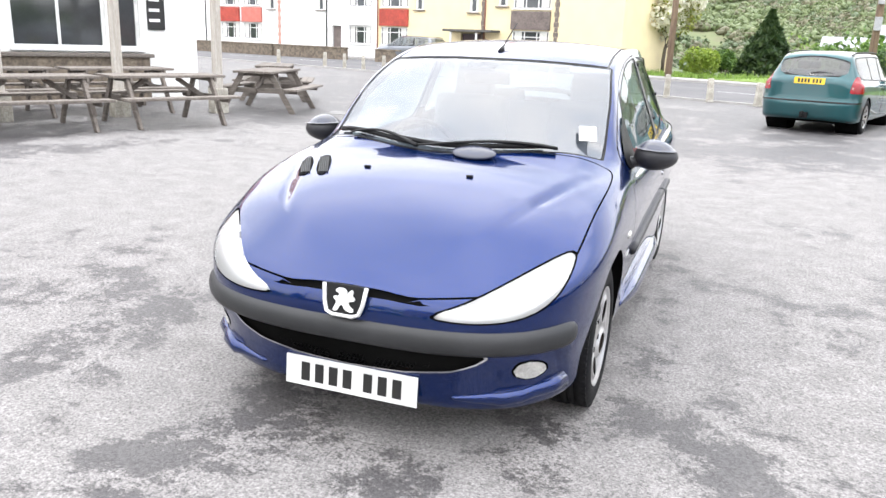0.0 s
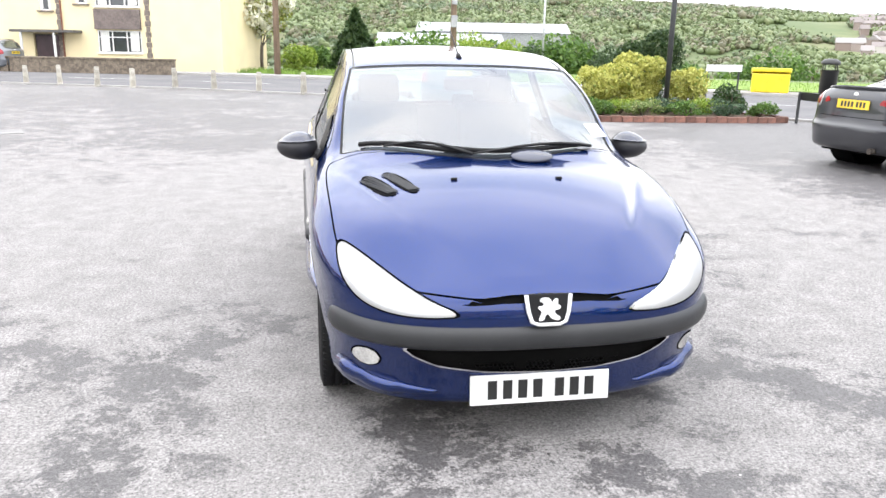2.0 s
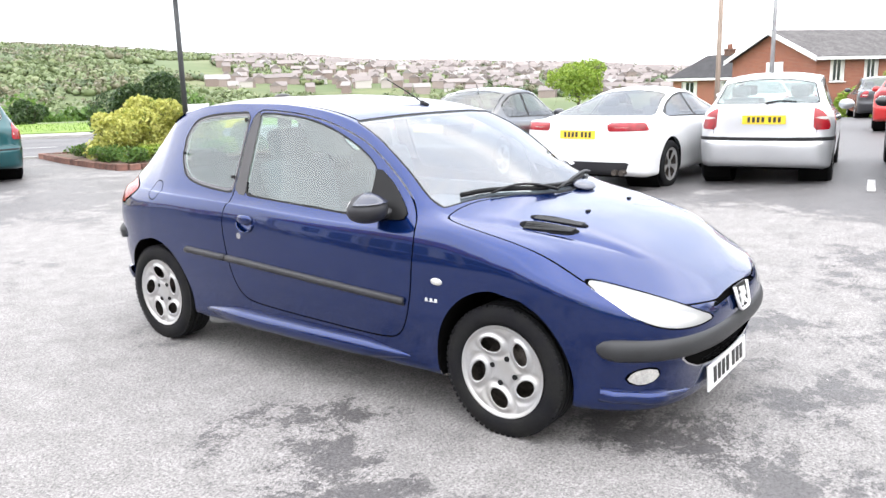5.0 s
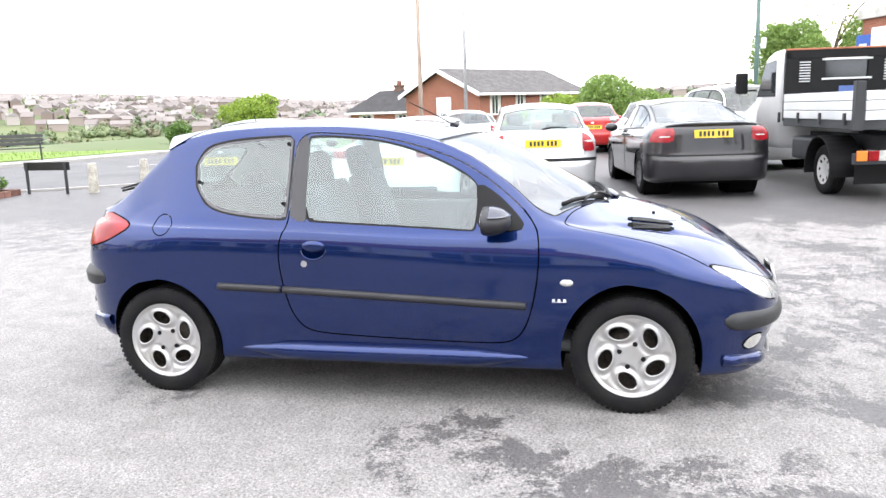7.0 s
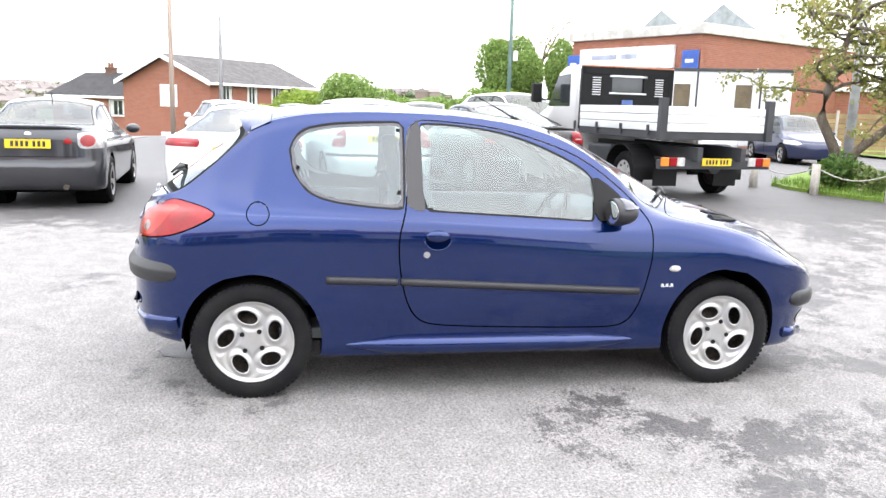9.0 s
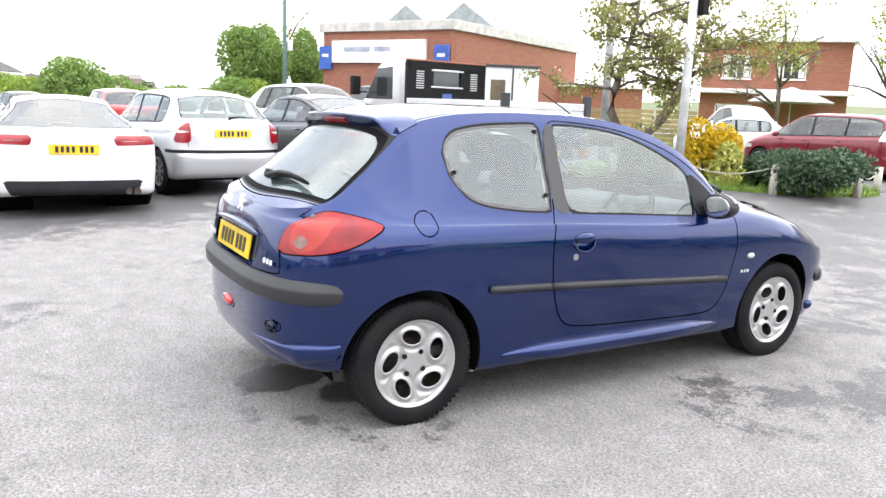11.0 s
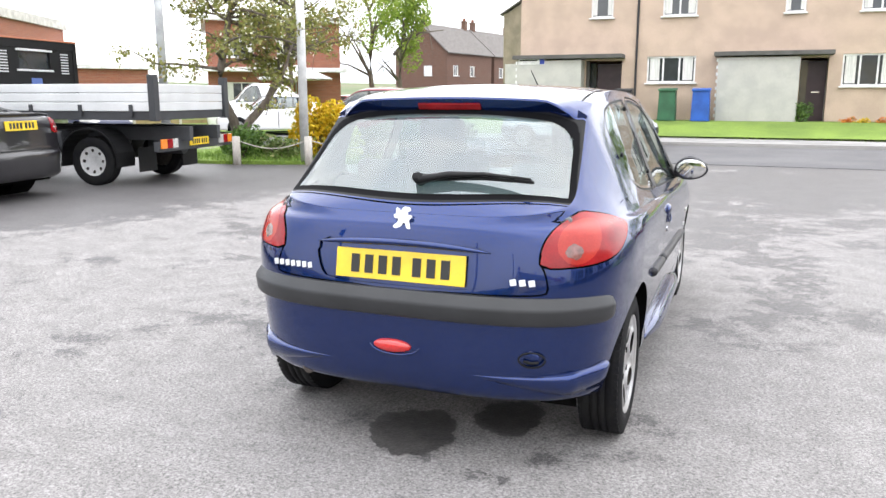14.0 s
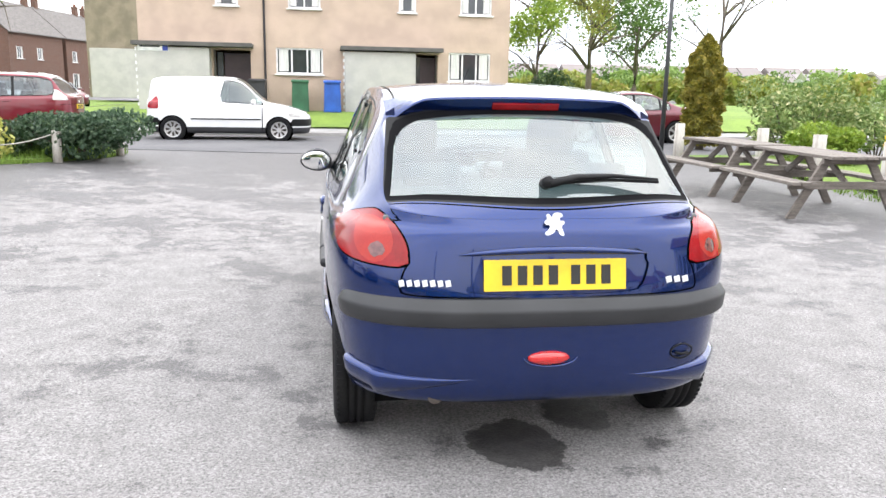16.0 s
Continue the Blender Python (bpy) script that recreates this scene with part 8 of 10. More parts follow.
def showroom():
    """Flat-roofed red brick showroom with a white fascia board."""
    a = math.degrees(math.atan2(-14.6 + 11.6, 25.5 - 31.5))
    # the front runs from its left end as seen from the car park
    L, D = 7.2, 13.0
    th = tagged(empty("showroom", pose(31.9, -11.3, -.9, 0, 0, a)), "flat-roofed red brick showroom with a white fascia sign", "building")
    holes = [(.9, .0, 3.2, 2.6), (3.9, .9, 6.4, 2.6)]
    wall("wall", L, 5.6, .3, holes, BRICK_RED, th)
    for x0, z0, x1, z1 in holes:
        window(th, x0, z0, x1, z1, lights=2, sill=False, curtain=False, frame_m=GREY_PLASTIC)
    shell(th, L, D, 5.6, BRICK_RED)
    bm = bmesh.new()
    box(bm, (L / 2, D / 2, 5.72), (L + .3, D + .3, .42), .03)
    part("parapet", bm, surf("pale_parapet", (.55, .53, .50), rough=.8), th, "pale parapet band")
    bm = bmesh.new()
    box(bm, (L * .46, -.10, 4.62), (5.3, .16, 1.0), .01)
    sg = part("fascia_sign", bm, WHITE_FRAME, th, "white fascia board with grey lettering bars")
    for k, (u, w_) in enumerate(((-1.9, 1.5), (-.15, .9))):
        bm = bmesh.new()
        box(bm, (L * .46 + u + w_ / 2, -.185, 4.72), (w_, .01, .20))
        part("lettering_bar", bm, surf("sign_grey_blue", (.35, .38, .48), rough=.5), sg)
    for u in (.25, L - .42):
        bm = bmesh.new()
        box(bm, (u, -.12, 4.35), (.75, .10, 1.05), .01)
        s2 = part("blue_sign", bm, surf("panel_blue", (.03, .10, .42), rough=.4), th, "blue sign panel")
        bm = bmesh.new()
        box(bm, (u, -.174, 4.45), (.4, .006, .14))
        part("logo_shape", bm, WHITE_FRAME, s2)
    for u in (1.8, 5.2):
        bm = bmesh.new()
        prism(bm, [(-1.9, 0), (1.9, 0), (0, 1.3)], 3.0, lambda p, q, d, u=u: (u + p, 4.0 + d, 5.9 + q))
        part("roof_light", bm, surf("roof_light_glass", (.26, .29, .30), rough=.25, metal=.2), th, "pitched glazed roof light")


def brick_houses():
    # brick flats beyond the lot, gable towards the car park
    th = tagged(empty("house", pose(42.7, 6.7, -3.75, 0, 0, -36)), "red brick two-storey flats with grey tiled roof", "house")
    L, D, E = 9.7, 7.0, 6.25
    holes = [(.9 + 2.3 * k, z, 1.9 + 2.3 * k, z + 1.2) for k in range(4) for z in (2.1, 4.85)]
    wall("wall", L, E, .25, holes, BRICK_RED, th)
    for h in holes:
        window(th, *h, lights=2)
    shell(th, L, D, E, BRICK_RED, rise=1.4)
    gable_roof(th, L, D, E, 1.45, ROOF_GREY, over=.35)
    for s in (0, 1):
        bm = bmesh.new()
        y0 = -.35 if s == 0 else D + .35
        prism(bm, [(y0, E - .145 - .16), (y0, E - .145 + .11), (D / 2, E + 1.56), (D / 2, E + 1.29)], .05, lambda u, v, d: (-.402 + d, u, v))
        part("bargeboard", bm, WHITE_FRAME, th, "white bargeboard")
    bm = bmesh.new()
    box(bm, (L / 2, -.39, E - .17), (L + .7, .08, .16), .01)
    part("gutter", bm, WHITE_FRAME, th)
    bm = bmesh.new()
    box(bm, (-.03, D / 2 - .3, 5.35), (.06, 1.35, 1.3), .01)
    gw = part("window", bm, WHITE_FRAME, th, "white gable window")
    for k in (-1, 1):
        bm = bmesh.new()
        box(bm, (-.064, D / 2 - .3 + k * .33, 5.35), (.012, .5, 1.05))
        part("pane", bm, CURTAIN, gw)
    bm = bmesh.new()
    box(bm, (-.03, D / 2 - .3, 2.6), (.06, 1.35, 1.2), .01)
    part("window", bm, WHITE_FRAME, th, "white gable window")
    # lower wing that runs on from the gable
    th = tagged(empty("house", pose(42.7, 6.7, -3.75, 0, 0, -36) @ pose(.8, 14.6, 0, 0, 0, -90)), "lower red brick wing with grey tiled roof and white windows", "house")
    L, D, E = 7.5, 6.0, 5.3
    holes = [(u0, v, u1, v + w) for u0, u1 in ((1.0, 2.9), (5.3, 6.9)) for v, w in ((4.0, 1.0), (1.4, 1.2))]
    wall("wall", L, E, .25, holes, BRICK_RED, th)
    for h in holes:
        window(th, *h, lights=2)
    shell(th, L, D, E, BRICK_RED, rise=1.35)
    gable_roof(th, L, D, E, 1.4, ROOF_DARK, over=.3)
    bm = bmesh.new()
    box(bm, (L / 2, -.34, E - .16), (L + .6, .08, .16), .01)
    part("gutter", bm, WHITE_FRAME, th)
    chimney(th, 2.2, 3.0, 6.3, .8, BRICK_DARK)
    # flat-roofed red brick house with a white parasol
    th = tagged(empty("house", pose(25.6, -30.0, 0, 0, 0, 218)), "flat-roofed red brick house with white fascia", "house")
    holes = [(1.0, 3.4, 2.4, 4.6), (3.6, 3.4, 5.0, 4.6), (.8, .9, 2.6, 2.1)]
    wall("wall", 7, 5.3, .25, holes, BRICK_RED, th)
    for h in holes:
        window(th, *h, lights=2)
    shell(th, 7, 7, 5.3, BRICK_RED)
    for z in (2.75, 5.35):
        bm = bmesh.new()
        box(bm, (3.5, 3.4 if z > 4 else -.35, z), (7.5, 7.6 if z > 4 else .9, .22), .02)
        part("fascia", bm, WHITE_FRAME, th)
    # low brick buildings with timber fence beside the showroom
    th = tagged(empty("outbuilding", pose(32.5, -21.5, -.3, 0, 0, 232)), "low brick outbuilding with flat roof", "building")
    wall("wall", 8, 3.0, .25, [(1.2, 1.0, 2.8, 2.2)], BRICK_RED, th)
    window(th, 1.2, 1.0, 2.8, 2.2, lights=2)
    shell(th, 8, 5, 3.0, BRICK_RED)
    bm = bmesh.new()
    box(bm, (4, 2.5, 3.1), (8.4, 5.4, .2), .02)
    part("roof", bm, WHITE_FRAME, th)
    # older dark brick houses down the side street
    for k, (x, y) in enumerate(((28.9, -73.5), (27.1, -84), (25.3, -94.5), (23.5, -105))):
        th = tagged(empty("house", pose(x, y, 0, 0, 0, -100)), "dark brick house with slate roof and chimneys", "house", group="houses down the street")
        holes = [(1.0, .9, 2.5, 2.3), (4.6, .9, 6.1, 2.3), (1.2, 3.5, 2.3, 4.6), (4.8, 3.5, 5.9, 4.6)]
        wall("wall", 9.8, 6.0, .3, holes, BRICK_DARK, th)
        for h in holes:
            window(th, *h, lights=2)
        shell(th, 9.8, 6.6, 6.0, BRICK_DARK, rise=2.8)
        gable_roof(th, 9.8, 6.6, 6.0, 2.9, SLATE)
        chimney(th, .6, 3.3, 8.2, 1.6, BRICK_DARK)
        chimney(th, 9.2, 3.3, 8.2, 1.6, BRICK_DARK)
        bm = bmesh.new()
        box(bm, (-.03, 2.4, 4.0), (.05, 1.0, 1.1), .01)
        part("window", bm, WHITE_FRAME, th)


def pub():
    """White pub with a stone plinth and big windows, timber posts in front."""
    ux, uy = .43, .9
    a = math.degrees(math.atan2(uy, ux))
    L = 19.0
    p = Vector((-9.75, 9.9)) - Vector((ux, uy)).normalized() * L
    th = tagged(empty("pub", pose(p.x, p.y, 0, 0, 0, a) ), "white rendered pub with stone plinth and large dark windows", "building")
    # facade along x, looking to -y of the thing (towards the car park)
    holes = [(L - 6.6, .98, L - 3.9, 2.6), (L - 3.58, .98, L - 1.87, 2.6), (L - 1.82, .98, L - 1.20, 2.6), (L - 11.2, .98, L - 8.3, 2.6), (L - 15.5, .98, L - 12.6, 2.6)]
    wall("wall", L, 3.3, .35, holes, WHITE_RENDER, th)
    for h in holes:
        narrow = h[2] - h[0] < 1
        window(th, *h, lights=1 if narrow else 2, depth=.12, curtain=False)
        for cu in (h[0] + .26,) if narrow else (h[0] + .28, h[2] - .28):
            bm = bmesh.new()
            for k in range(5):
                rod(bm, (cu - .16 + k * .08, .22, h[1] + .06), (cu - .16 + k * .08, .22, h[3] - .05), .035, n=6)
            part("curtain", bm, CURTAIN, th)
    bm = bmesh.new()
    box(bm, ((L - 1.15) / 2, -.14, .41), (L - 1.15, .26, .84), .02)
    part("plinth", bm, STONE, th, "brown stone plinth")
    bm = bmesh.new()
    box(bm, ((L - 1.1) / 2, -.16, .86), (L - 1.05, .34, .07), .015)
    part("ledge", bm, WOOD_GREY, th, "weathered wooden ledge")
    bm = bmesh.new()
    box(bm, (L - .87, -.02, 1.99), (.36, .04, 1.25), .01)
    sg = part("notice_board", bm, BAR_BLACK, th, "black notice board with white lettering bars")
    for k in range(5):
        bm = bmesh.new()
        box(bm, (L - .91, -.043, 1.55 + k * .2), (.22, .006, .06))
        part("lettering_bar", bm, WHITE_FRAME, sg)
    shell(th, L, 9, 3.3, WHITE_RENDER, rise=2.6)
    gable_roof(th, L, 9, 3.3, 2.7, TILE_RED, over=.3)
    chimney(th, 6, 4.5, 5.6, 1.5, BRICK_RED)


pebbledash_flats()
terrace_houses()
showroom()
brick_houses()
pub()


# ---- picnic tables ----
def plank(bm, c, s, rot=None):
    box(bm, c, s, .006, rot)


def picnic_table(m, label, length=1.75):
    th = tagged(empty("picnic_table", m), label, "picnic table", group="picnic tables")
    for k in range(5):
        bm = bmesh.new()
        plank(bm, (0, (k - 2) * .142, .72), (length, .132, .038))
        part("plank", bm, WOOD_GREY, th)
    for sy in (-1, 1):
        for k in range(2):
            bm = bmesh.new()
            plank(bm, (0, sy * (.62 + k * .128), .43), (length, .12, .038))
            part("seat_plank", bm, WOOD_GREY, th)
    for sx in (-1, 1):
        x = sx * (length / 2 - .22)
        for sy in (-1, 1):
            bm = bmesh.new()
            a, b = Vector((x, sy * .26, .70)), Vector((x, sy * .66, 0.0))
            d = b - a
            plank(bm, (a + b) / 2, (.045, .095, d.length + .03), (math.degrees(math.atan2(d.y, -d.z)), 0, 0))
            part("leg", bm, WOOD_GREY, th)
        bm = bmesh.new()
        plank(bm, (x + .045, 0, .395), (.042, 1.48, .09))
        part("cross_bar", bm, WOOD_GREY, th)
        bm = bmesh.new()
        plank(bm, (x + .045, 0, .675), (.042, .70, .07))
        part("top_bar", bm, WOOD_GREY, th)
        bm = bmesh.new()
        a, b = Vector((x, 0, .40)), Vector((x - sx * .42, 0, .68))
        d = b - a
        plank(bm, (a + b) / 2, (.07, .04, d.length), (0, math.degrees(math.atan2(d.x, d.z)), 0))
        part("brace", bm, WOOD_GREY, th)
    return th


first = picnic_table(pose(-7.05, 5.55, 0, 0, 0, 65), "weathered grey wooden picnic table in front of the pub")
for dx, dy, hd in ((-.80, -1.75, 65), (-1.62, -3.45, 65), (-2.40, -5.2, 65), (-1.75, .95, 65), (-2.55, -.80, 65), (-3.3, -2.5, 65), (-.03, 2.95, 104), (-1.25, 5.1, 118)):
    copy_thing(first, pose(-7.05 + dx, 5.55 + dy, 0, 0, 0, hd))
for x, y, hd in ((-5.22, -4.42, 88), (-5.18, -6.35, 92)):
    t = copy_thing(first, pose(x, y, float(land((x, y))[0]), 0, 0, hd))
    t["label"] = "weathered wooden picnic table at the edge of the grass"

# ---- timber posts in front of the pub ----
CONCRETE = surf("old_concrete", (.44, .42, .37), rough=.95, other=(.30, .28, .24), scale=6, fine=.25, grain=40, bump=.5, per_piece=.15)
for k in range(5):
    x, y = -7.42 - .745 * k, 7.42 - 1.575 * k
    bm = bmesh.new()
    box(bm, (0, 0, 1.40), (.135, .135, 2.30), .012)
    th = tagged(part("veranda_post", bm, WOOD_POST), "pale square timber post on a stone pad", "post", group="timber posts by the pub")
    th.matrix_world = pose(x, y, 0, 0, 0, 65)
    bm = bmesh.new()
    box(bm, (0, 0, .21), (.26, .26, .44), .02)
    part("stone_base", bm, CONCRETE, th)

# ---- concrete bollards along the main road ----
bm = bmesh.new()
box(bm, (0, 0, .30), (.17, .17, .70), .025)
for v in bm.verts:
    if v.co.z > .6:
        v.co.x *= .8
        v.co.y *= .8
boll = tagged(part("bollard", bm, CONCRETE), "weathered pale concrete bollard beside the road", "bollard", group="bollards along the road")
boll_at = [(-18.7, 27.25), (-15.9, 26.5), (-14.75, 26.15), (-13.65, 25.75), (-12.4, 25.05), (-11.2, 24.7), (-9.95, 24.2), (-8.7, 23.5), (-7.4, 22.9), (-6.2, 22.38), (-4.82, 21.89), (-3.55, 21.2), (-2.15, 20.4), (-0.8, 19.46), (0.43, 18.6), (1.65, 18.02), (2.95, 17.4), (4.4, 16.4), (9.75, 9.35), (10.3, 8.5)]
boll.matrix_world = pose(*boll_at[0], 0, 0, 0, 20)
for i, (x, y) in enumerate(boll_at[1:]):
    copy_thing(boll, pose(x, y, float(land((x, y))[0]) - .02 * (i % 3), 1.5 * math.sin(i * 2.3), 1.5 * math.cos(i * 1.7), 20 + 9 * math.sin(i)))


# ---- poles ----
def pole(name, at_, h, r0, r1, material, label, lamp=None, box_at=None, category="pole", lean=0.0):
    z = float(land(at_)[0])
    bm = bmesh.new()
    sweep(bm, [(0, 0, -.2), (lean * .5, 0, h / 2), (lean, 0, h)], lambda t: r0 + (r1 - r0) * t, 14)
    th = tagged(part(name, bm, material, smooth=True), label, category)
    th.matrix_world = pose(at_[0], at_[1], z)
    if lamp:
        bm = bmesh.new()
        a = radians(lamp)
        sweep(bm, [(0, 0, h - .1), (math.cos(a) * .4, math.sin(a) * .4, h + .12), (math.cos(a) * 1.0, math.sin(a) * 1.0, h + .18)], r1 * .8, 8)
        arm = part("arm", bm, material, th, smooth=True)
        bm = bmesh.new()
        box(bm, (math.cos(a) * 1.25, math.sin(a) * 1.25, h + .18), (.55, .2, .11), .03, (0, 0, lamp))
        part("lamp_head", bm, GALV, th, "grey lamp head")
    if box_at:
        for zz, sx_, sz_, mt in box_at:
            bm = bmesh.new()
            box(bm, (-.02, -r0 - .09, zz), (sx_, .14, sz_), .02)
            part("pole_box", bm, mt, th)
    return th


TIMBER = surf("timber_pole", (.22, .155, .105), rough=.9, other=(.15, .105, .075), scale=3, fine=.2, grain=30, bump=.3, stretch=(6, 6, .5))
pole("telegraph_pole", (-1.95, 33.0), 8.5, .15, .11, TIMBER, "brown timber telegraph pole beside the main road")
pole("telegraph_pole", (5.75, 30.3), 8.5, .15, .11, TIMBER, "brown timber telegraph pole with grey boxes", box_at=((2.55, .26, .5, GALV), (3.4, .22, .3, GALV)))
pole("sign_pole", (7.35, 12.45), 4.6, .062, .055, DARK_STEEL_PAINT, "dark steel pole in the flower bed with a hanging sign", box_at=((3.9, .34, .75, DARK_STEEL_PAINT),))
pole("telegraph_pole", (22.6, 5.45), 5.6, .085, .065, surf("pale_timber_pole", (.34, .27, .22), rough=.9, stretch=(6, 6, .5)), "tall brown timber pole at the lot's edge")
pole("street_lamp", (23.2, 3.95), 7.5, .07, .05, GALV, "grey steel street lamp", lamp=150, category="street lamp")
pole("street_lamp", (19.4, -5.1), 5.8, .07, .05, surf("green_painted_steel", (.10, .17, .15), rough=.5), "green steel street lamp", lamp=60, box_at=((2.9, .12, .3, WHITE_FRAME),), category="street lamp")
pole("lamp_post", (6.55, -8.25), 3.35, .085, .075, surf("pale_lamp_post", (.55, .55, .55), rough=.5, metal=.2), "pale grey lamp post in the shrub bed", category="lamp post",
     box_at=((3.25, .26, .36, BLACK_TRIM),))
pole("lamp_post", (-6.9, -12.6), 4.4, .055, .04, DARK_STEEL_PAINT, "thin dark lamp post at the road's edge", category="lamp post")
pole("pole", (13.5, -12.6), 6.0, .12, .10, GALV, "grey steel pole behind the tipper truck")
pole("lamp_post", (13.0, 40.5), 4.5, .07, .05, GALV, "pale steel lamp post beyond the verge", category="lamp post")


# ---- low black board signs and a white one ----
def board(at_, heading, w, h, top, material, label, posts=DARK_STEEL_PAINT):
    z = float(land(at_)[0])
    th = tagged(empty("sign_board", pose(at_[0], at_[1], z, 0, 0, heading)), label, "sign")
    bm = bmesh.new()
    box(bm, (0, 0, top - h / 2), (w, .03, h), .006)
    part("board", bm, material, th)
    for sx in (-1, 1):
        bm = bmesh.new()
        box(bm, (sx * (w / 2 - .08), .035, top / 2 - .02), (.05, .04, top), .004)
        part("post", bm, posts, th)


board((9.55, 10.25), 88, 1.10, .17, .66, BAR_BLACK, "low black board on two posts by the kerb")


def bench(at_, heading, w):
    """A slatted bench on two cast ends."""
    th = tagged(empty("bench", pose(*at_, float(land(at_)[0]) + .12, 0, 0, heading)), "black slatted metal bench beside the road", "bench")
    for y, z in ((-.20, .44), (-.06, .44), (.08, .44)):
        bm = bmesh.new()
        box(bm, (0, y, z), (w, .11, .035), .008)
        part("seat_slat", bm, BAR_BLACK, th)
    for y, z in ((.20, .60), (.235, .74), (.27, .88)):
        bm = bmesh.new()
        box(bm, (0, y, z), (w, .03, .11), .008, (-14, 0, 0))
        part("back_slat", bm, BAR_BLACK, th)
    for sx in (-1, 1):
        bm = bmesh.new()
        x = sx * (w / 2 - .12)
        sweep(bm, [(x, -.24, 0), (x, -.23, .41), (x, .14, .41), (x, .30, .92)], .028, 8)
        sweep(bm, [(x, .16, .42), (x, .26, 0)], .028, 8)
        sweep(bm, [(x, -.24, .40), (x, -.24, .62), (x, .18, .63)], .022, 8)
        part("bench_end", bm, BAR_BLACK, th)


bench((20.0, 19.9), -50, 1.75)
board((13.1, 20.2), 10, 1.45, .22, 1.05, WHITE_FRAME, "white sign board on two posts beside the road")

# litter bin and yellow grit bin
th = tagged(empty("litter_bin", pose(16.6, 19.6, .1)), "black cylindrical litter bin on the pavement", "bin")
bm = bmesh.new()
lathe(bm, [(0, .01), (0, .26), (.78, .28), (.80, .30), (.84, .30)], 24, "z")
part("bin_body", bm, BAR_BLACK, th, smooth=True)
bm = bmesh.new()
lathe(bm, [(1.02, .30), (1.06, .31), (1.12, .30), (1.2, .18), (1.22, .0)], 24, "z")
for k in range(4):
    a = math.pi / 2 * k
    rod(bm, (math.cos(a) * .27, math.sin(a) * .27, .82), (math.cos(a) * .27, math.sin(a) * .27, 1.04), .02)
part("hood", bm, BAR_BLACK, th, smooth=True)
th = tagged(empty("grit_bin", pose(15.6, 21.4, .1, 0, 0, -30)), "bright yellow plastic grit bin", "bin")
YEL = surf("yellow_plastic", (.80, .62, .02), rough=.45)
bm = bmesh.new()
box(bm, (0, 0, .33), (1.25, .65, .66), .05)
part("bin_body", bm, YEL, th)
bm = bmesh.new()
box(bm, (0, .02, .74), (1.32, .72, .14), .05, (-8, 0, 0))
part("lid", bm, YEL, th)


# ---- flower bed with brick edging ----
BED = smooth_line([(5.7, 16.0), (5.2, 13.8), (4.85, 11.3), (5.1, 11.0), (7.2, 10.85), (9.3, 10.75), (9.55, 11.2), (8.4, 13.0), (6.6, 15.5)], 1)
bm = bmesh.new()
vs = [bm.verts.new((x, y, .09)) for x, y in BED]
lo = [bm.verts.new((x, y, -.05)) for x, y in BED]
bm.faces.new(vs)
for i in range(len(vs)):
    bm.faces.new((lo[i], lo[(i + 1) % len(vs)], vs[(i + 1) % len(vs)], vs[i]))
bmesh.ops.recalc_face_normals(bm, faces=bm.faces[:])
bed = tagged(part("flower_bed", bm, SOIL), "raised flower bed with a red brick edge", "flower bed", kind="structure")
EDGE_BRICK = surf("edging_brick", (.21, .10, .075), rough=.9, other=(.14, .075, .06), scale=12, fine=.25, grain=60, bump=.4, per_piece=.3)
bm = bmesh.new()
box(bm, (0, 0, 0), (.215, .102, .20), .006)
brick_me = bpy.data.meshes.new("brick")
bm.to_mesh(brick_me)
bm.free()
brick_me.materials.append(EDGE_BRICK)


def shared(name, me, parent, m):
    ob = new(name, me)
    ob.parent = parent
    ob.matrix_world = m
    return ob


edge = np.concatenate([BED, BED[:1]])
seg = np.hypot(*np.diff(edge, axis=0).T)
cum = np.concatenate([[0], np.cumsum(seg)])
for k in range(int(cum[-1] / .228)):
    s = k * .228 + .11
    p = [np.interp(s, cum, edge[:, c]) for c in range(2)]
    q = [np.interp(s + .05, cum, edge[:, c]) for c in range(2)]
    a = math.degrees(math.atan2(q[1] - p[1], q[0] - p[0]))
    shared("brick", brick_me, bed, pose(p[0], p[1], .022 + .008 * math.sin(k * 1.9), 0, 0, a + 2 * math.sin(k * 3.1)))

shrub("golden_shrub", (6.55, 13.1), (1.10, .95, .78), LEAF_GOLD, 8500, .055, 11, "golden yellow and green shrub in the flower bed", lift=.1)
shrub("golden_shrub", (5.75, 12.9), (.65, .60, .55), LEAF_GOLD, 3600, .05, 12, "golden shrub at the corner of the flower bed", lift=.1)
shrub("golden_shrub", (7.9, 12.6), (.62, .55, .62), LEAF_GOLD, 3600, .05, 13, "golden shrub around the sign pole", lift=.1)
shrub("dark_shrub", (7.6, 14.4), (1.15, .85, 1.15), LEAF_DARK, 11000, .055, 14, "tall dark green shrub behind the flower bed", lift=.0)
shrub("dark_shrub", (8.75, 12.0), (.45, .4, .38), LEAF_DARK, 1500, .045, 15, "small dark shrub in the flower bed", lift=.1)
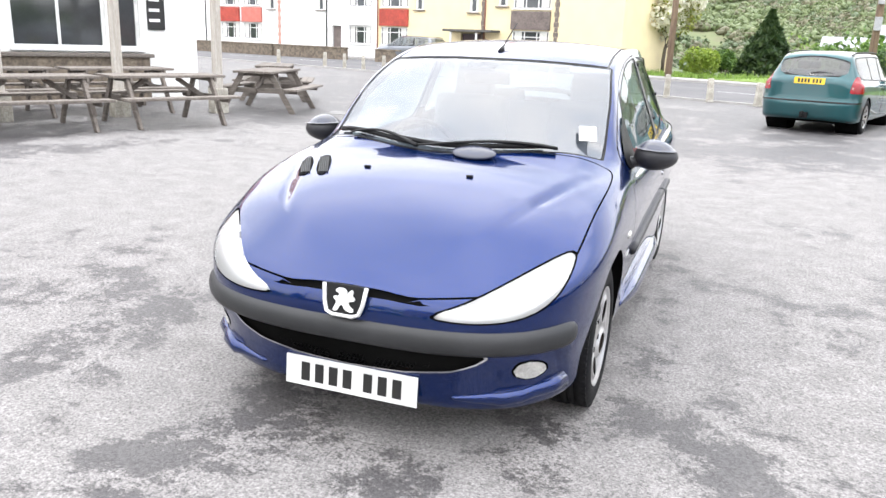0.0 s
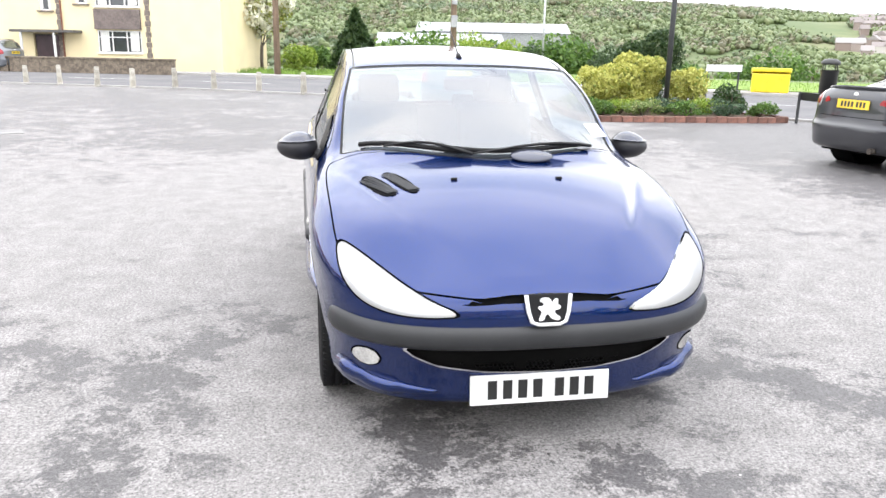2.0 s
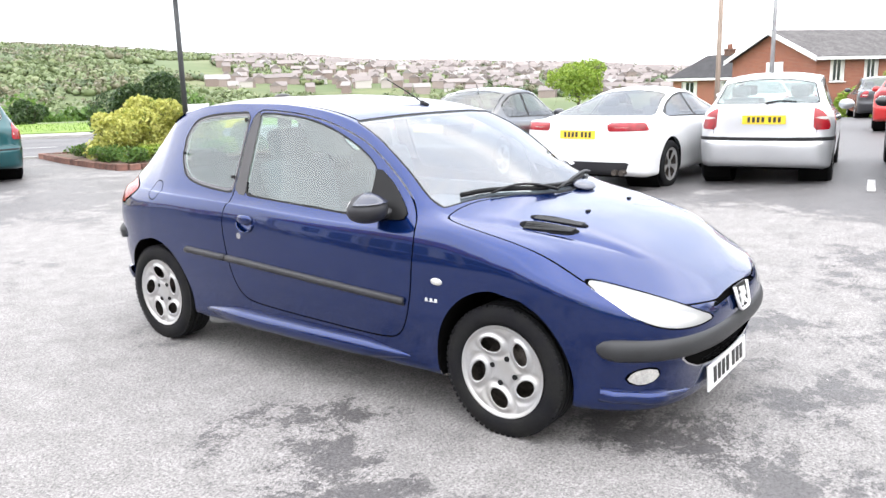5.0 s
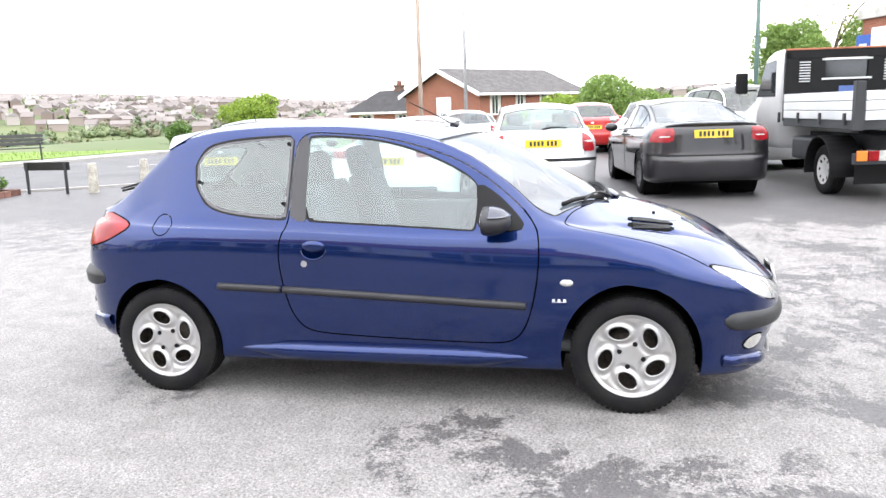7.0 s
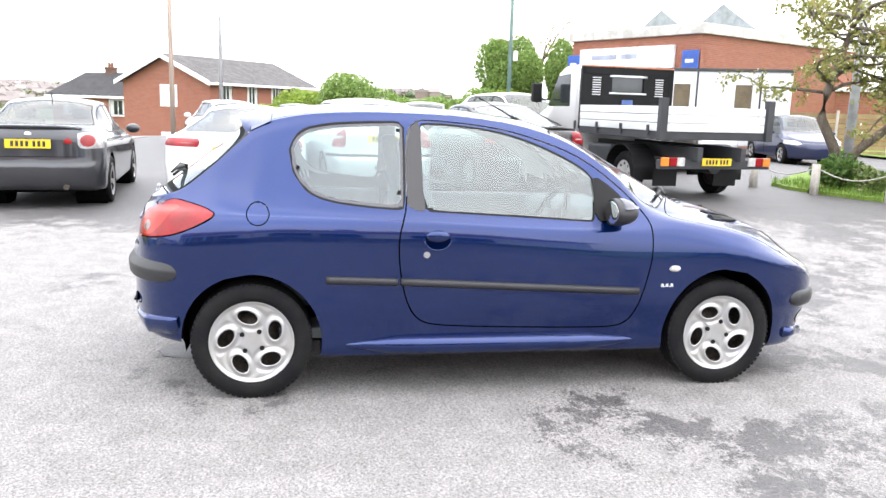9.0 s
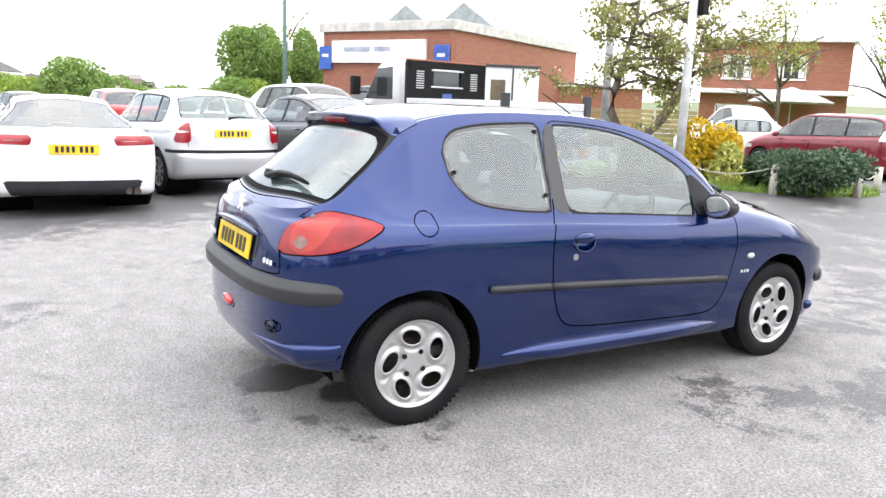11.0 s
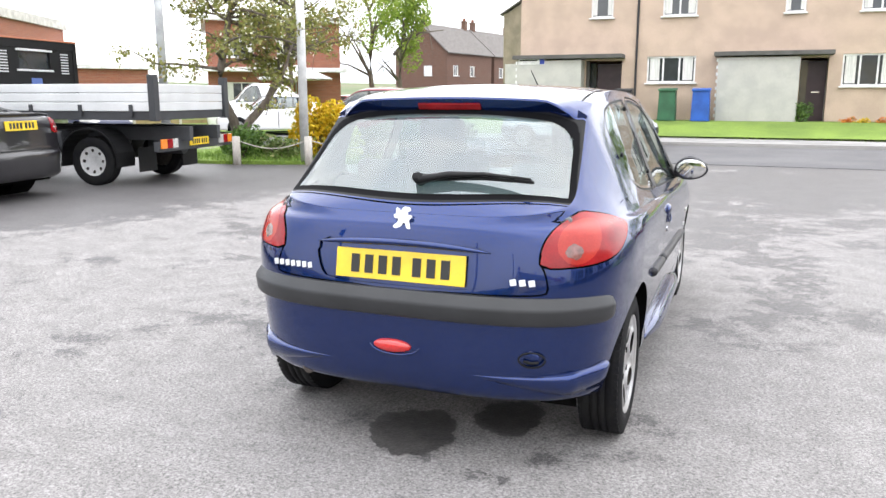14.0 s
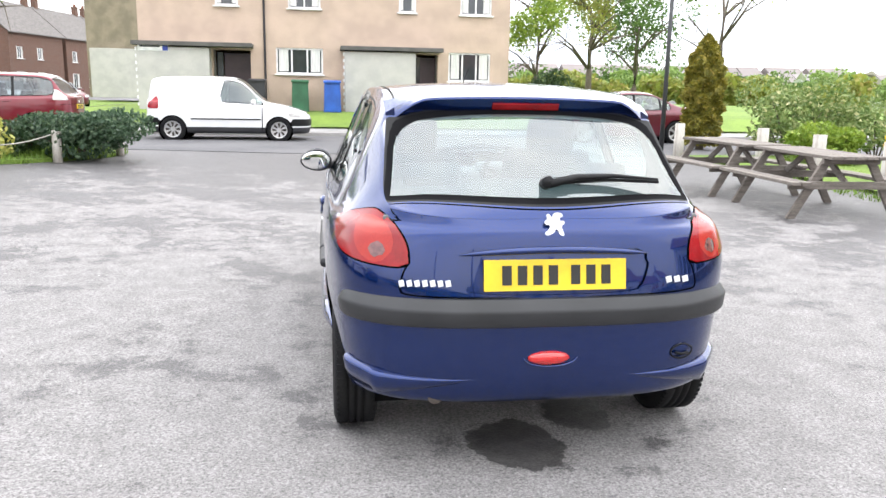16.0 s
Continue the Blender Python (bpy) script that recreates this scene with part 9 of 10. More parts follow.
for k, (x, y, r, l_) in enumerate(((5.5, 11.6, .5, LEAF_GREEN), (6.4, 11.5, .55, LEAF_VARI), (7.4, 11.45, .5, LEAF_GREEN), (8.3, 11.4, .5, LEAF_BLUE), (9.0, 11.3, .38, LEAF_GREEN), (5.7, 13.9, .45, LEAF_GREEN), (5.3, 12.4, .45, LEAF_GREEN), (6.0, 11.9, .5, LEAF_LIME), (7.0, 12.0, .5, LEAF_BLUE), (8.0, 11.9, .5, LEAF_LIME))):
    shrub("bedding_plant", (x, y), (r, .4, .20), l_, 1100, .035, 20 + k, "low leafy plants filling the flower bed", "plants", lift=.1, group="low plants in the bed")

# ---- shrub bed at the end of the parking bays ----
BED2 = smooth_line([(9.1, -7.75), (8.2, -7.55), (6.6, -8.0), (5.2, -8.9), (4.4, -10.4), (4.6, -11.6), (5.6, -12.0), (9, -12.3), (12, -12.2), (12.0, -10.4), (10.4, -8.9)], 1)
bm = bmesh.new()
vs = [bm.verts.new((x, y, float(land((x, y))[0]) + .06)) for x, y in BED2]
lo = [bm.verts.new((x, y, -.1)) for x, y in BED2]
bm.faces.new(vs)
for i in range(len(vs)):
    bm.faces.new((lo[i], lo[(i + 1) % len(vs)], vs[(i + 1) % len(vs)], vs[i]))
bmesh.ops.recalc_face_normals(bm, faces=bm.faces[:])
tagged(part("shrub_bed", bm, GRASS_SOIL), "rough grassy bed with shrubs", "flower bed", kind="structure")
shrub("yellow_shrub", (6.75, -9.15), (.62, .58, .82), LEAF_YELLOW, 5200, .055, 31, "bright yellow shrub in the shrub bed")
shrub("yellow_shrub", (6.15, -9.1), (.50, .45, .50), LEAF_GOLD, 1800, .05, 32, "golden green shrub in the shrub bed")
shrub("dark_shrub", (5.0, -9.55), (1.22, 1.22, .54), LEAF_BLUE, 7600, .05, 33, "low spreading blue-green shrub at the bed's corner")
shrub("dark_shrub", (5.9, -9.9), (.8, .8, .45), LEAF_DARK, 2600, .05, 34, "low dark green shrub in the bed")
shrub("green_shrub", (8.0, -8.2), (.7, .5, .38), LEAF_GREEN, 2000, .05, 35, "green undergrowth round the tree")
shrub("green_shrub", (7.2, -8.4), (.6, .4, .32), LEAF_VARI, 1600, .045, 36, "pale green undergrowth behind the posts")


def blossom_tree(at, seed):
    """A low forked tree: two bent stems, wandering level limbs, twigs, and a thin scatter of leaves along them."""
    g = np.random.default_rng(seed)
    th = tagged(empty("blossom_tree", pose(*at, float(land(at)[0]))), "small spreading tree with sparse bronze-green spring leaves", "tree")
    r = Vector((-.28, -.96, 0))
    up = Vector((0, 0, 1))
    bm = bmesh.new()
    stems = ([(0, -.1, .12), (-.06, .35, .105), (-.22, .8, .092), (-.52, 1.3, .084), (-.50, 1.75, .075), (-.28, 2.3, .062), (-.1, 3.0, .045), (0, 3.7, .02)],
             [(-.04, .3, .09), (.22, .75, .082), (.62, 1.15, .075), (1.05, 1.7, .065), (1.2, 2.4, .05), (1.6, 3.2, .025)])
    leaves = []
    for st in stems:
        pts = [r * a + up * z + Vector((g.normal() * .03, g.normal() * .03, 0)) for a, z, w in st]
        rad = [w for a, z, w in st]
        sweep(bm, pts, lambda t, rad=rad: float(np.interp(t, np.linspace(0, 1, len(rad)), rad)), 9)
        for k in range(15):
            t = g.uniform(.50, .98) * (len(pts) - 1)
            i = min(int(t), len(pts) - 2)
            p = pts[i].lerp(pts[i + 1], t - i)
            a, ln = 2.4 * k + g.uniform(-.5, .5), g.uniform(1.1, 2.5)
            d = Vector((math.cos(a), math.sin(a), g.uniform(.0, .55)))
            limb = [p.copy()]
            for q in range(6):
                d = (d + Vector((g.normal() * .28, g.normal() * .28, g.normal() * .22 - .03))).normalized()
                limb.append(limb[-1] + d * ln / 6)
            r0 = .016 + .012 * ln
            sweep(bm, limb, lambda t, r0=r0: r0 * (1 - .8 * t), 6)
            for q in range(11):
                j = int(g.integers(1, 6))
                b = limb[j].lerp(limb[j + 1], g.random())
                e = b + Vector((g.normal() * .26, g.normal() * .26, g.normal() * .16 + .05))
                sweep(bm, [b, b.lerp(e, .5) + Vector(g.normal(size=3)) * .03, e], lambda t: .008 * (1 - .6 * t), 4)
                for _ in range(24):
                    leaves.append(b.lerp(e, g.uniform(.3, 1.1)) + Vector(g.normal(size=3)) * .075)
    part("trunk", bm, BARK, th, "brown forked trunk", smooth=True)
    C = np.array([v[:] for v in leaves])
    leaf_cloud("crown", C, .050, leaf_material("bronze_spring_leaves", (.13, .15, .035), (.27, .27, .07), (.30, .20, .09)), th, seed + 1)
    leaf_cloud("blossom", C[::16] + g.normal(size=C[::16].shape) * .03, .04, LEAF_WHITE, th, seed + 2, "white blossom")


blossom_tree((8.1, -8.5), 41)
bm = bmesh.new()
rod(bm, (0, 0, -.1), (0, 0, .52), .075, .07, n=14)
bp_ = tagged(part("wooden_post", bm, WOOD_POST, smooth=True), "short round wooden post at the bed's edge", "post", group="short posts round the bed")
posts2 = [(8.75, -7.15), (7.6, -7.6), (6.35, -8.05), (5.05, -9.0), (4.45, -10.5), (4.75, -11.6)]
bp_.matrix_world = pose(*posts2[0], float(land(posts2[0])[0]))
for x, y in posts2[1:]:
    copy_thing(bp_, pose(x, y, float(land((x, y))[0]), 0, 0, 0))
for k, (a, b) in enumerate(zip(posts2[:-1], posts2[1:])):
    bm = bmesh.new()
    sweep(bm, [(a[0] + (b[0] - a[0]) * t, a[1] + (b[1] - a[1]) * t, float(land(a)[0]) + .46 - .16 * math.sin(math.pi * t)) for t in np.linspace(0, 1, 9)], .011, 6)
    tagged(part("rope", bm, WOOD_POST, smooth=True), "pale rope strung between short posts", "rope", group="ropes between the posts")
g = np.random.default_rng(5)
P = np.column_stack([g.uniform(4.3, 9.5, 9000), g.uniform(-12, -7.2, 9000)])
P = P[inside_by(P, BED2) > -.05]
tufts("rough_grass", P, .17, GRASS, 6, "rough green grass in the shrub bed")
P = np.column_stack([g.uniform(-14, -6.6, 14000), g.uniform(-12, -3, 14000)])
tufts("lawn_grass", P, .09, GRASS, 7, "green grass behind the picnic tables")
P = np.column_stack([g.uniform(-14, 11, 26000), g.uniform(-24, -20.1, 26000)])
tufts("lawn_grass", P, .10, GRASS, 8, "green lawn grass by the houses")
P = np.column_stack([g.uniform(-4, 26, 26000), g.uniform(12, 42, 26000)])
d_ = beyond_kerb(P, FAR_LINE)
tufts("verge_grass", P[(d_ > 2.3) & (d_ < 12)], .22, GRASS, 9, "long green grass on the verge", w=.03)

# ---- plants south and west ----
cone_conifer("golden_conifer", (-8.75, -14.4), 2.85, .44, LEAF_CONIFER, 12000, .06, 51, "narrow golden green conifer", power=.14)
for k, (x, y, r, l_, lab) in enumerate(((-9.7, -12.0, (1.65, 1.3, 1.10), LEAF_VARI, "variegated laurel shrub behind the picnic tables"), (-11.6, -11.6, (1.5, 1.2, .85), LEAF_VARI, "pale variegated shrub on the grass"), (-9.4, -10.2, (.9, .8, .55), LEAF_LIME, "lime green shrub behind the tables"),
                                       (-10.2, -8.6, (.9, .8, .70), LEAF_YELLOW, "yellow flowering shrub on the grass"), (-13.0, -9.0, (1.3, 1.1, .8), LEAF_GREEN, "green shrub by the pub garden"))):
    shrub("garden_shrub", (x, y), r, l_, 4200, .06, 60 + k, lab)
for x, y in ((-6.75, -11.4), (-7.6, -9.6), (-7.3, -7.4), (-7.2, -5.6)):
    copy_thing(bp_, pose(x, y, 0, 0, 0, 0) @ Matrix.Scale(1.5, 4))["label"] = "round wooden post at the grass edge"
shrub("dark_shrub", (-7.6, -24.2), (.9, .8, 1.0), LEAF_DARK, 3600, .06, 71, "dark green bush at the corner of the houses")
shrub("garden_shrub", (-2.7, -24.0), (.35, .3, .45), LEAF_GREEN, 900, .045, 72, "small bush by the door")
for k in range(5):
    shrub("flowers", (-4.0 - .5 * k, -23.7), (.26, .22, .16), LEAF_YELLOW if k % 2 else leaf_material("orange_flowers_%s" % "ab"[k // 3], (.55, .12, .02), (.6, .25, .03), (.08, .14, .03)), 260, .04, 80 + k, "small orange and yellow flowers under the window", "flowers", group="flowers under the window")
tree("tree", (-13.5, -37), 8.5, 3.2, LEAF_SPRING, 3200, .11, 91, "thinly leaved spring tree behind the road", trunk_r=.2, lumps=18, lump=.25, limbs=11, spread=1.0)
tree("tree", (-9.8, -34), 7.0, 2.6, LEAF_LIME, 3200, .11, 92, "young pale green tree on the grass", trunk_r=.16, lumps=16, lump=.28, limbs=10, spread=1.0)
tree("bare_tree", (-15.0, -25.5), 8.0, 2.6, LEAF_SPRING, 260, .08, 93, "nearly bare tree with dark branches", trunk_r=.12, lumps=16, lump=.28, limbs=12, spread=1.3, category="tree")
tree("tree", (-19, -44), 9, 4, LEAF_GREEN, 4200, .14, 94, "green tree in the park", trunk_r=.22)
tree("tree", (16.5, -34.5), 8.5, 2.6, LEAF_LIME, 4600, .11, 95, "pale green spring tree by the street", trunk_r=.17, lumps=14, lump=.32)
tree("tree", (21.0, -40.0), 10.5, 3.4, LEAF_SPRING, 1500, .11, 96, "tall thinly leaved tree by the street", trunk_r=.2, limbs=12, lumps=18, lump=.25, spread=1.1)
tree("tree", (19.0, -27.5), 7.5, 2.4, LEAF_SPRING, 1300, .09, 97, "thin tree with pale young leaves", trunk_r=.14, limbs=11, spread=1.1, lumps=16, lump=.28)
tree("round_tree", (38.2, -10.0), 6.3, 1.85, LEAF_FRESH, 40000, .10, 98, "dense round green tree behind the lot", trunk_r=.22, lumps=14, lump=.55)
tree("round_tree", (41.5, -14.2), 6.0, 1.5, LEAF_FRESH, 22000, .11, 99, "green tree beside the showroom", trunk_r=.2, lumps=12, lump=.5)
tree("bare_tree", (43.0, -13.2), 9.0, 2.6, LEAF_SPRING, 400, .1, 100, "tall bare tree behind the lot", trunk_r=.16, limbs=12, spread=1.2)
for k, (x, y, r, h) in enumerate(((37, -1.5, 2.6, 2.3), (39, 1.6, 2.8, 2.3), (36.5, -4.8, 2.2, 1.9), (42, 4.2, 2.4, 2.0), (33.5, -6.9, 1.9, 1.7), (35.0, -9.2, 1.8, 1.6))):
    shrub("hedge_bush", (x, y), (r, r, h), LEAF_LIME if k % 2 else LEAF_FRESH, 20000, .10, 110 + k, "large fresh green bush behind the parked cars", "bush", group="bushes behind the lot")
tree("magnolia_tree", (-3.1, 42.6), 5.2, 2.2, LEAF_SPRING, 4200, .10, 121, "magnolia tree in white blossom beside the house", trunk_r=.12, extra=(5200, .16, LEAF_WHITE), lumps=26, lump=.34, category="tree")
cone_conifer("dark_conifer", (2.3, 43.2), 3.5, 1.75, LEAF_DARK, 7000, .16, 122, "dark green conifer beyond the road")
for k, (x, y, r, l_) in enumerate(((-1.0, 41, 1.3, LEAF_LIME), (.2, 42, 1.1, LEAF_GREEN), (4.2, 41.0, 1.0, LEAF_LIME), (7.6, 40.0, 1.1, LEAF_DARK), (12, 39, 1.2, LEAF_DARK), (9.6, 42.0, 1.6, LEAF_LIME), (10.8, 41.0, 1.3, LEAF_LIME), (15, 36, 1.0, LEAF_DARK))):
    shrub("verge_bush", (x, y), (r, r, r * .8), l_, 2400, .10, 130 + k, "bush on the verge beyond the road", "bush", group="bushes on the verge")
tree("willow_tree", (66.0, 32.8), 5.7, 3.9, LEAF_LIME, 7000, .17, 140, "yellow-green spring tree below the road", trunk_r=.2, lumps=16, lump=.4)
tree("tree", (52.5, 32.5), 3.4, 1.5, LEAF_GREEN, 2200, .14, 141, "small green tree beyond the road", trunk_r=.15)
bm = bmesh.new()
prism(bm, [(-.3, 0), (.3, 0), (.27, 1.0), (-.27, 1.0)], .5, lambda u, v, d: (u, d - .25, v), .02)
for nm, x, y, c, lab in (("wheelie_bin", 1.55, -23.6, (.03, .12, .06), "dark green wheelie bin by the house wall"), ("wheelie_bin", .45, -23.5, (.02, .10, .45), "bright blue wheelie bin by the house wall"), ("wheelie_bin", 3.0, -23.5, (.03, .03, .035), "black wheelie bin by the door"), ("wheelie_bin", -6.6, -24.2, (.03, .10, .06), "dark green wheelie bin at the house corner")):
    b2 = bm.copy()
    th = tagged(part(nm, b2, surf("bin_plastic_%d" % int(x * 10 + 90), c, rough=.5)), lab, "bin", group="wheelie bins")
    th.matrix_world = pose(x, y, float(land((x, y))[0]) + .1)
    b3 = bmesh.new()
    box(b3, (0, .0, 1.04), (.60, .60, .07), .02, (-4, 0, 0))
    part("lid", b3, th.data.materials[0], th)
bm.free()
# white parasol by the flat-roofed house
th = tagged(empty("parasol", pose(21.0, -31.2, 0)), "white open parasol in a garden", "parasol")
bm = bmesh.new()
lathe(bm, [(2.25, 2.0), (2.6, 1.2), (2.95, .05), (2.9, .05), (2.5, 1.2), (2.2, 1.98)], 8, "z")
part("canopy", bm, WHITE_FRAME, th)
bm = bmesh.new()
rod(bm, (0, 0, 0), (0, 0, 2.9), .03)
part("pole", bm, GALV, th)
# timber fence panels beside the showroom
for k in range(4):
    th = tagged(empty("fence_panel", pose(24.4 - 1.1 * k, -17.9 - 1.45 * k, 0, 0, 0, 232)), "horizontal slatted timber fence panel", "fence", group="fence panels")
    for j in range(8):
        bm = bmesh.new()
        box(bm, (.9, 0, .12 + j * .2), (1.78, .03, .16), .004)
        part("slat", bm, surf("fence_timber", (.30, .23, .11), rough=.85, per_piece=.15) if k == 0 and j == 0 else bpy.data.materials["fence_timber"], th)
    bm = bmesh.new()
    box(bm, (0, 0, .85), (.10, .10, 1.75), .01)
    part("post", bm, WOOD_POST, th)


# ---- tipper truck ----
def tipper():
    x0, y0 = 6.50, -5.08
    z = float(land((8, -5))[0])
    th = tagged(empty("tipper_truck", pose(x0, y0, z, 0, 0, 8)), "white tipper truck with aluminium dropsides and black headboard", "truck")
    ALU = surf("aluminium_dropside", (.66, .67, .68), rough=.42, metal=.35, other=(.58, .59, .60), scale=2, fine=.06)
    DARKT = surf("truck_chassis_grey", (.035, .037, .042), rough=.6, fine=.15)
    # x runs forward from the tailboard, y across
    W, L = .93, 2.65
    bm = bmesh.new()
    box(bm, (L / 2, 0, .98), (L, 2 * W, .12), .01)
    part("bed_floor", bm, DARKT, th, "dark tipper bed")
    for sy in (-1, 1):
        for k in range(3):
            bm = bmesh.new()
            box(bm, (L / 2, sy * W, 1.10 + k * .125), (L - .1, .035, .118), .008)
            part("dropside_board", bm, ALU, th)
        for k in range(4):
            bm = bmesh.new()
            box(bm, (.35 + k * .8, sy * (W + .03), 1.05), (.05, .03, .16), .005)
            part("hinge", bm, DARKT, th)
    for k in range(3):
        bm = bmesh.new()
        box(bm, (0, 0, 1.10 + k * .125), (.035, 2 * W - .14, .118), .008)
        part("tailboard", bm, ALU, th, "aluminium tailboard")
    for sy in (-1, 1):
        bm = bmesh.new()
        box(bm, (0, sy * (W + .01), 1.22), (.10, .12, .62), .01)
        part("corner_post", bm, DARKT, th)
    # headboard with mesh window
    def head(name, c, sz, mat, label="", up=0):
        bm = bmesh.new()
        box(bm, c, sz, .005)
        return part(name, bm, mat, up or th, label)
    hb = head("headboard", (L, 0, 1.27), (.05, 2 * W - .08, .56), BLACK_TRIM, "black steel headboard with a window")
    for sy in (-1, 1):
        head("headboard_post", (L, sy * (W - .04), 1.52), (.07, .09, 1.06), BLACK_TRIM)
        head("headboard_panel", (L, sy * .585, 1.75), (.05, .52, .42), BLACK_TRIM)
        for k in range(8):
            head("vent_slat", (L - .032, sy * .64, 1.60 + k * .042), (.012, .17, .018), ALU, "", hb)
    head("headboard_rail", (L, 0, 2.02), (.07, 2 * W, .13), BLACK_TRIM)
    head("headboard_rail", (L, 0, 1.59), (.05, .66, .10), BLACK_TRIM)
    head("window_frame", (L - .03, 0, 1.93), (.014, .76, .03), ALU)
    head("window_frame", (L - .03, 0, 1.63), (.014, .76, .03), ALU)
    head("cab_rear_window", (L + .02, 0, 1.78), (.02, .66, .30), WINDOW_DARK)
    head("blue_label", (L - .03, 0, 1.45), (.012, .22, .13), surf("label_blue", (.10, .17, .45), rough=.5))
    head("marker_bar", (L, 0, 2.095), (.09, 2 * W, .025), surf("marker_orange", (.45, .16, .08), rough=.5), "orange marker strip")
    # cab
    bm = bmesh.new()
    prof = [(L + .18, .55), (L + 2.05, .55), (L + 2.12, .80), (L + 2.0, 1.18), (L + 1.45, 1.36), (L + .95, 2.02), (L + .75, 2.10), (L + .22, 2.12), (L + .18, 2.0)]
    prism(bm, prof, 1.82, lambda u, v, d: (u, d - .91, v))
    bmesh.ops.bevel(bm, geom=bm.edges[:], offset=.05, segments=3, affect="EDGES")
    part("cab", bm, C_WHITE, th, "white truck cab", smooth=True)
    for sy in (-1, 1):
        bm = bmesh.new()
        prism(bm, [(L + .45, 1.38), (L + 1.36, 1.38), (L + .95, 1.94), (L + .45, 1.97)], .012, lambda u, v, d, sy=sy: (u, sy * (.905 + d), v))
        part("cab_window", bm, WINDOW_DARK, th)
        bm = bmesh.new()
        box(bm, (L + 1.25, sy * 1.22, 1.62), (.10, .20, .36), .03)
        sweep(bm, [(L + 1.25, sy * .96, 1.5), (L + 1.25, sy * 1.22, 1.5)], .018, 6)
        part("door_mirror", bm, BLACK_TRIM, th)
    # chassis, tank, mudguards, lights
    bm = bmesh.new()
    for sy in (-1, 1):
        box(bm, (L / 2 + .6, sy * .38, .72), (L + 1.6, .09, .20), .01)
    box(bm, (-.02, 0, .56), (.10, 1.95, .14), .01)
    box(bm, (1.95, .70, .60), (.8, .38, .34), .05)
    box(bm, (1.95, -.70, .60), (.6, .38, .30), .05)
    rod(bm, (.35, -.3, .5), (.9, -.3, .5), .12)
    part("chassis", bm, DARKT, th, "dark chassis")
    for sy in (-1, 1):
        for u, mt in ((.0, RED_LENS), (.14, AMBER_LENS), (-.13, PALE_LENS)):
            bm = bmesh.new()
            box(bm, (-.085, sy * (.76 + u * .9 * sy * 0 + u), .60), (.03, .13, .13), .01)
            part("tail_light", bm, mt, th)
        bm = bmesh.new()
        rows = [[bm.verts.new((1.05 + math.cos(a) * r, sy * y, .36 + math.sin(a) * r)) for r, y in ((.46, .60), (.46, 1.0), (.44, 1.0), (.44, .60))] for a in np.linspace(-.2, math.pi + .2, 17)]
        for p, q in zip(rows, rows[1:]):
            for k in range(4):
                bm.faces.new((p[k], p[(k + 1) % 4], q[(k + 1) % 4], q[k]))
        bm.faces.new(rows[0][::-1])
        bm.faces.new(rows[-1])
        bmesh.ops.recalc_face_normals(bm, faces=bm.faces[:])
        part("mudguard", bm, BLACK_TRIM, th)
    for y in (-.55, .55):
        bm = bmesh.new()
        box(bm, (.42, y, .36), (.012, .42, .34))
        part("mud_flap", bm, BLACK_TRIM, th)
    pl = number_plate(th, 0, .60, True)
    pl.matrix_local = pose(-.09, .0, .60, 0, 0, 90)
    for x, ys in ((1.05, (-.82, .82)), (4.35, (-.84, .84))):
        for y in ys:
            add_wheel(th, "truck", pose(x, y, .345, 0, 0, 90 if y > 0 else -90) @ pose(0, 0, 0))
    return th


tipper()
# white site cabin behind the truck
th = tagged(empty("site_cabin", pose(22.4, -10.2, float(land((22, -12))[0]), 0, 0, -114)), "long white site cabin with brown windows behind the truck", "cabin")
bm = bmesh.new()
box(bm, (2.7, 1.2, 1.55), (5.6, 2.4, 2.55), .02)
part("cabin_body", bm, surf("cabin_white", (.66, .67, .68), rough=.5, fine=.05, other=(.60, .61, .62), scale=1.5), th)
bm = bmesh.new()
box(bm, (2.7, 1.2, 2.87), (5.7, 2.5, .10), .01)
part("cabin_roof", bm, DARK_STEEL_PAINT, th, "dark grey flat roof edge")
for u in (.9, 2.4, 4.5):
    bm = bmesh.new()
    box(bm, (u, -.015, 1.55), (.06, .03, 2.5), .004)
    part("cabin_strip", bm, DARK_STEEL_PAINT, th)
for u in (1.9, 3.95):
    bm = bmesh.new()
    box(bm, (u, -.012, 1.95), (.55, .03, .85), .005)
    part("cabin_window", bm, bpy.data.materials.get("cabin_window_brown") or surf("cabin_window_brown", (.13, .10, .06), rough=.3), th, "small brown window")
for u in (.3, 5.1):
    bm = bmesh.new()
    box(bm, (u, 1.2, .14), (.3, 2.2, .30), .02)
    part("cabin_foot", bm, KERB, th)
# what is left of a parking bay line
V = [(x, yy, float(land((x, yy))[0]) + .008) for x, yy in ((6.75, -1.52), (7.9, -1.35), (7.9, -1.26), (6.75, -1.43))]
tagged(arrays("bay_line", V, [(0, 1, 2, 3)], LINE), "short worn white parking bay line", "road marking", kind="structure")
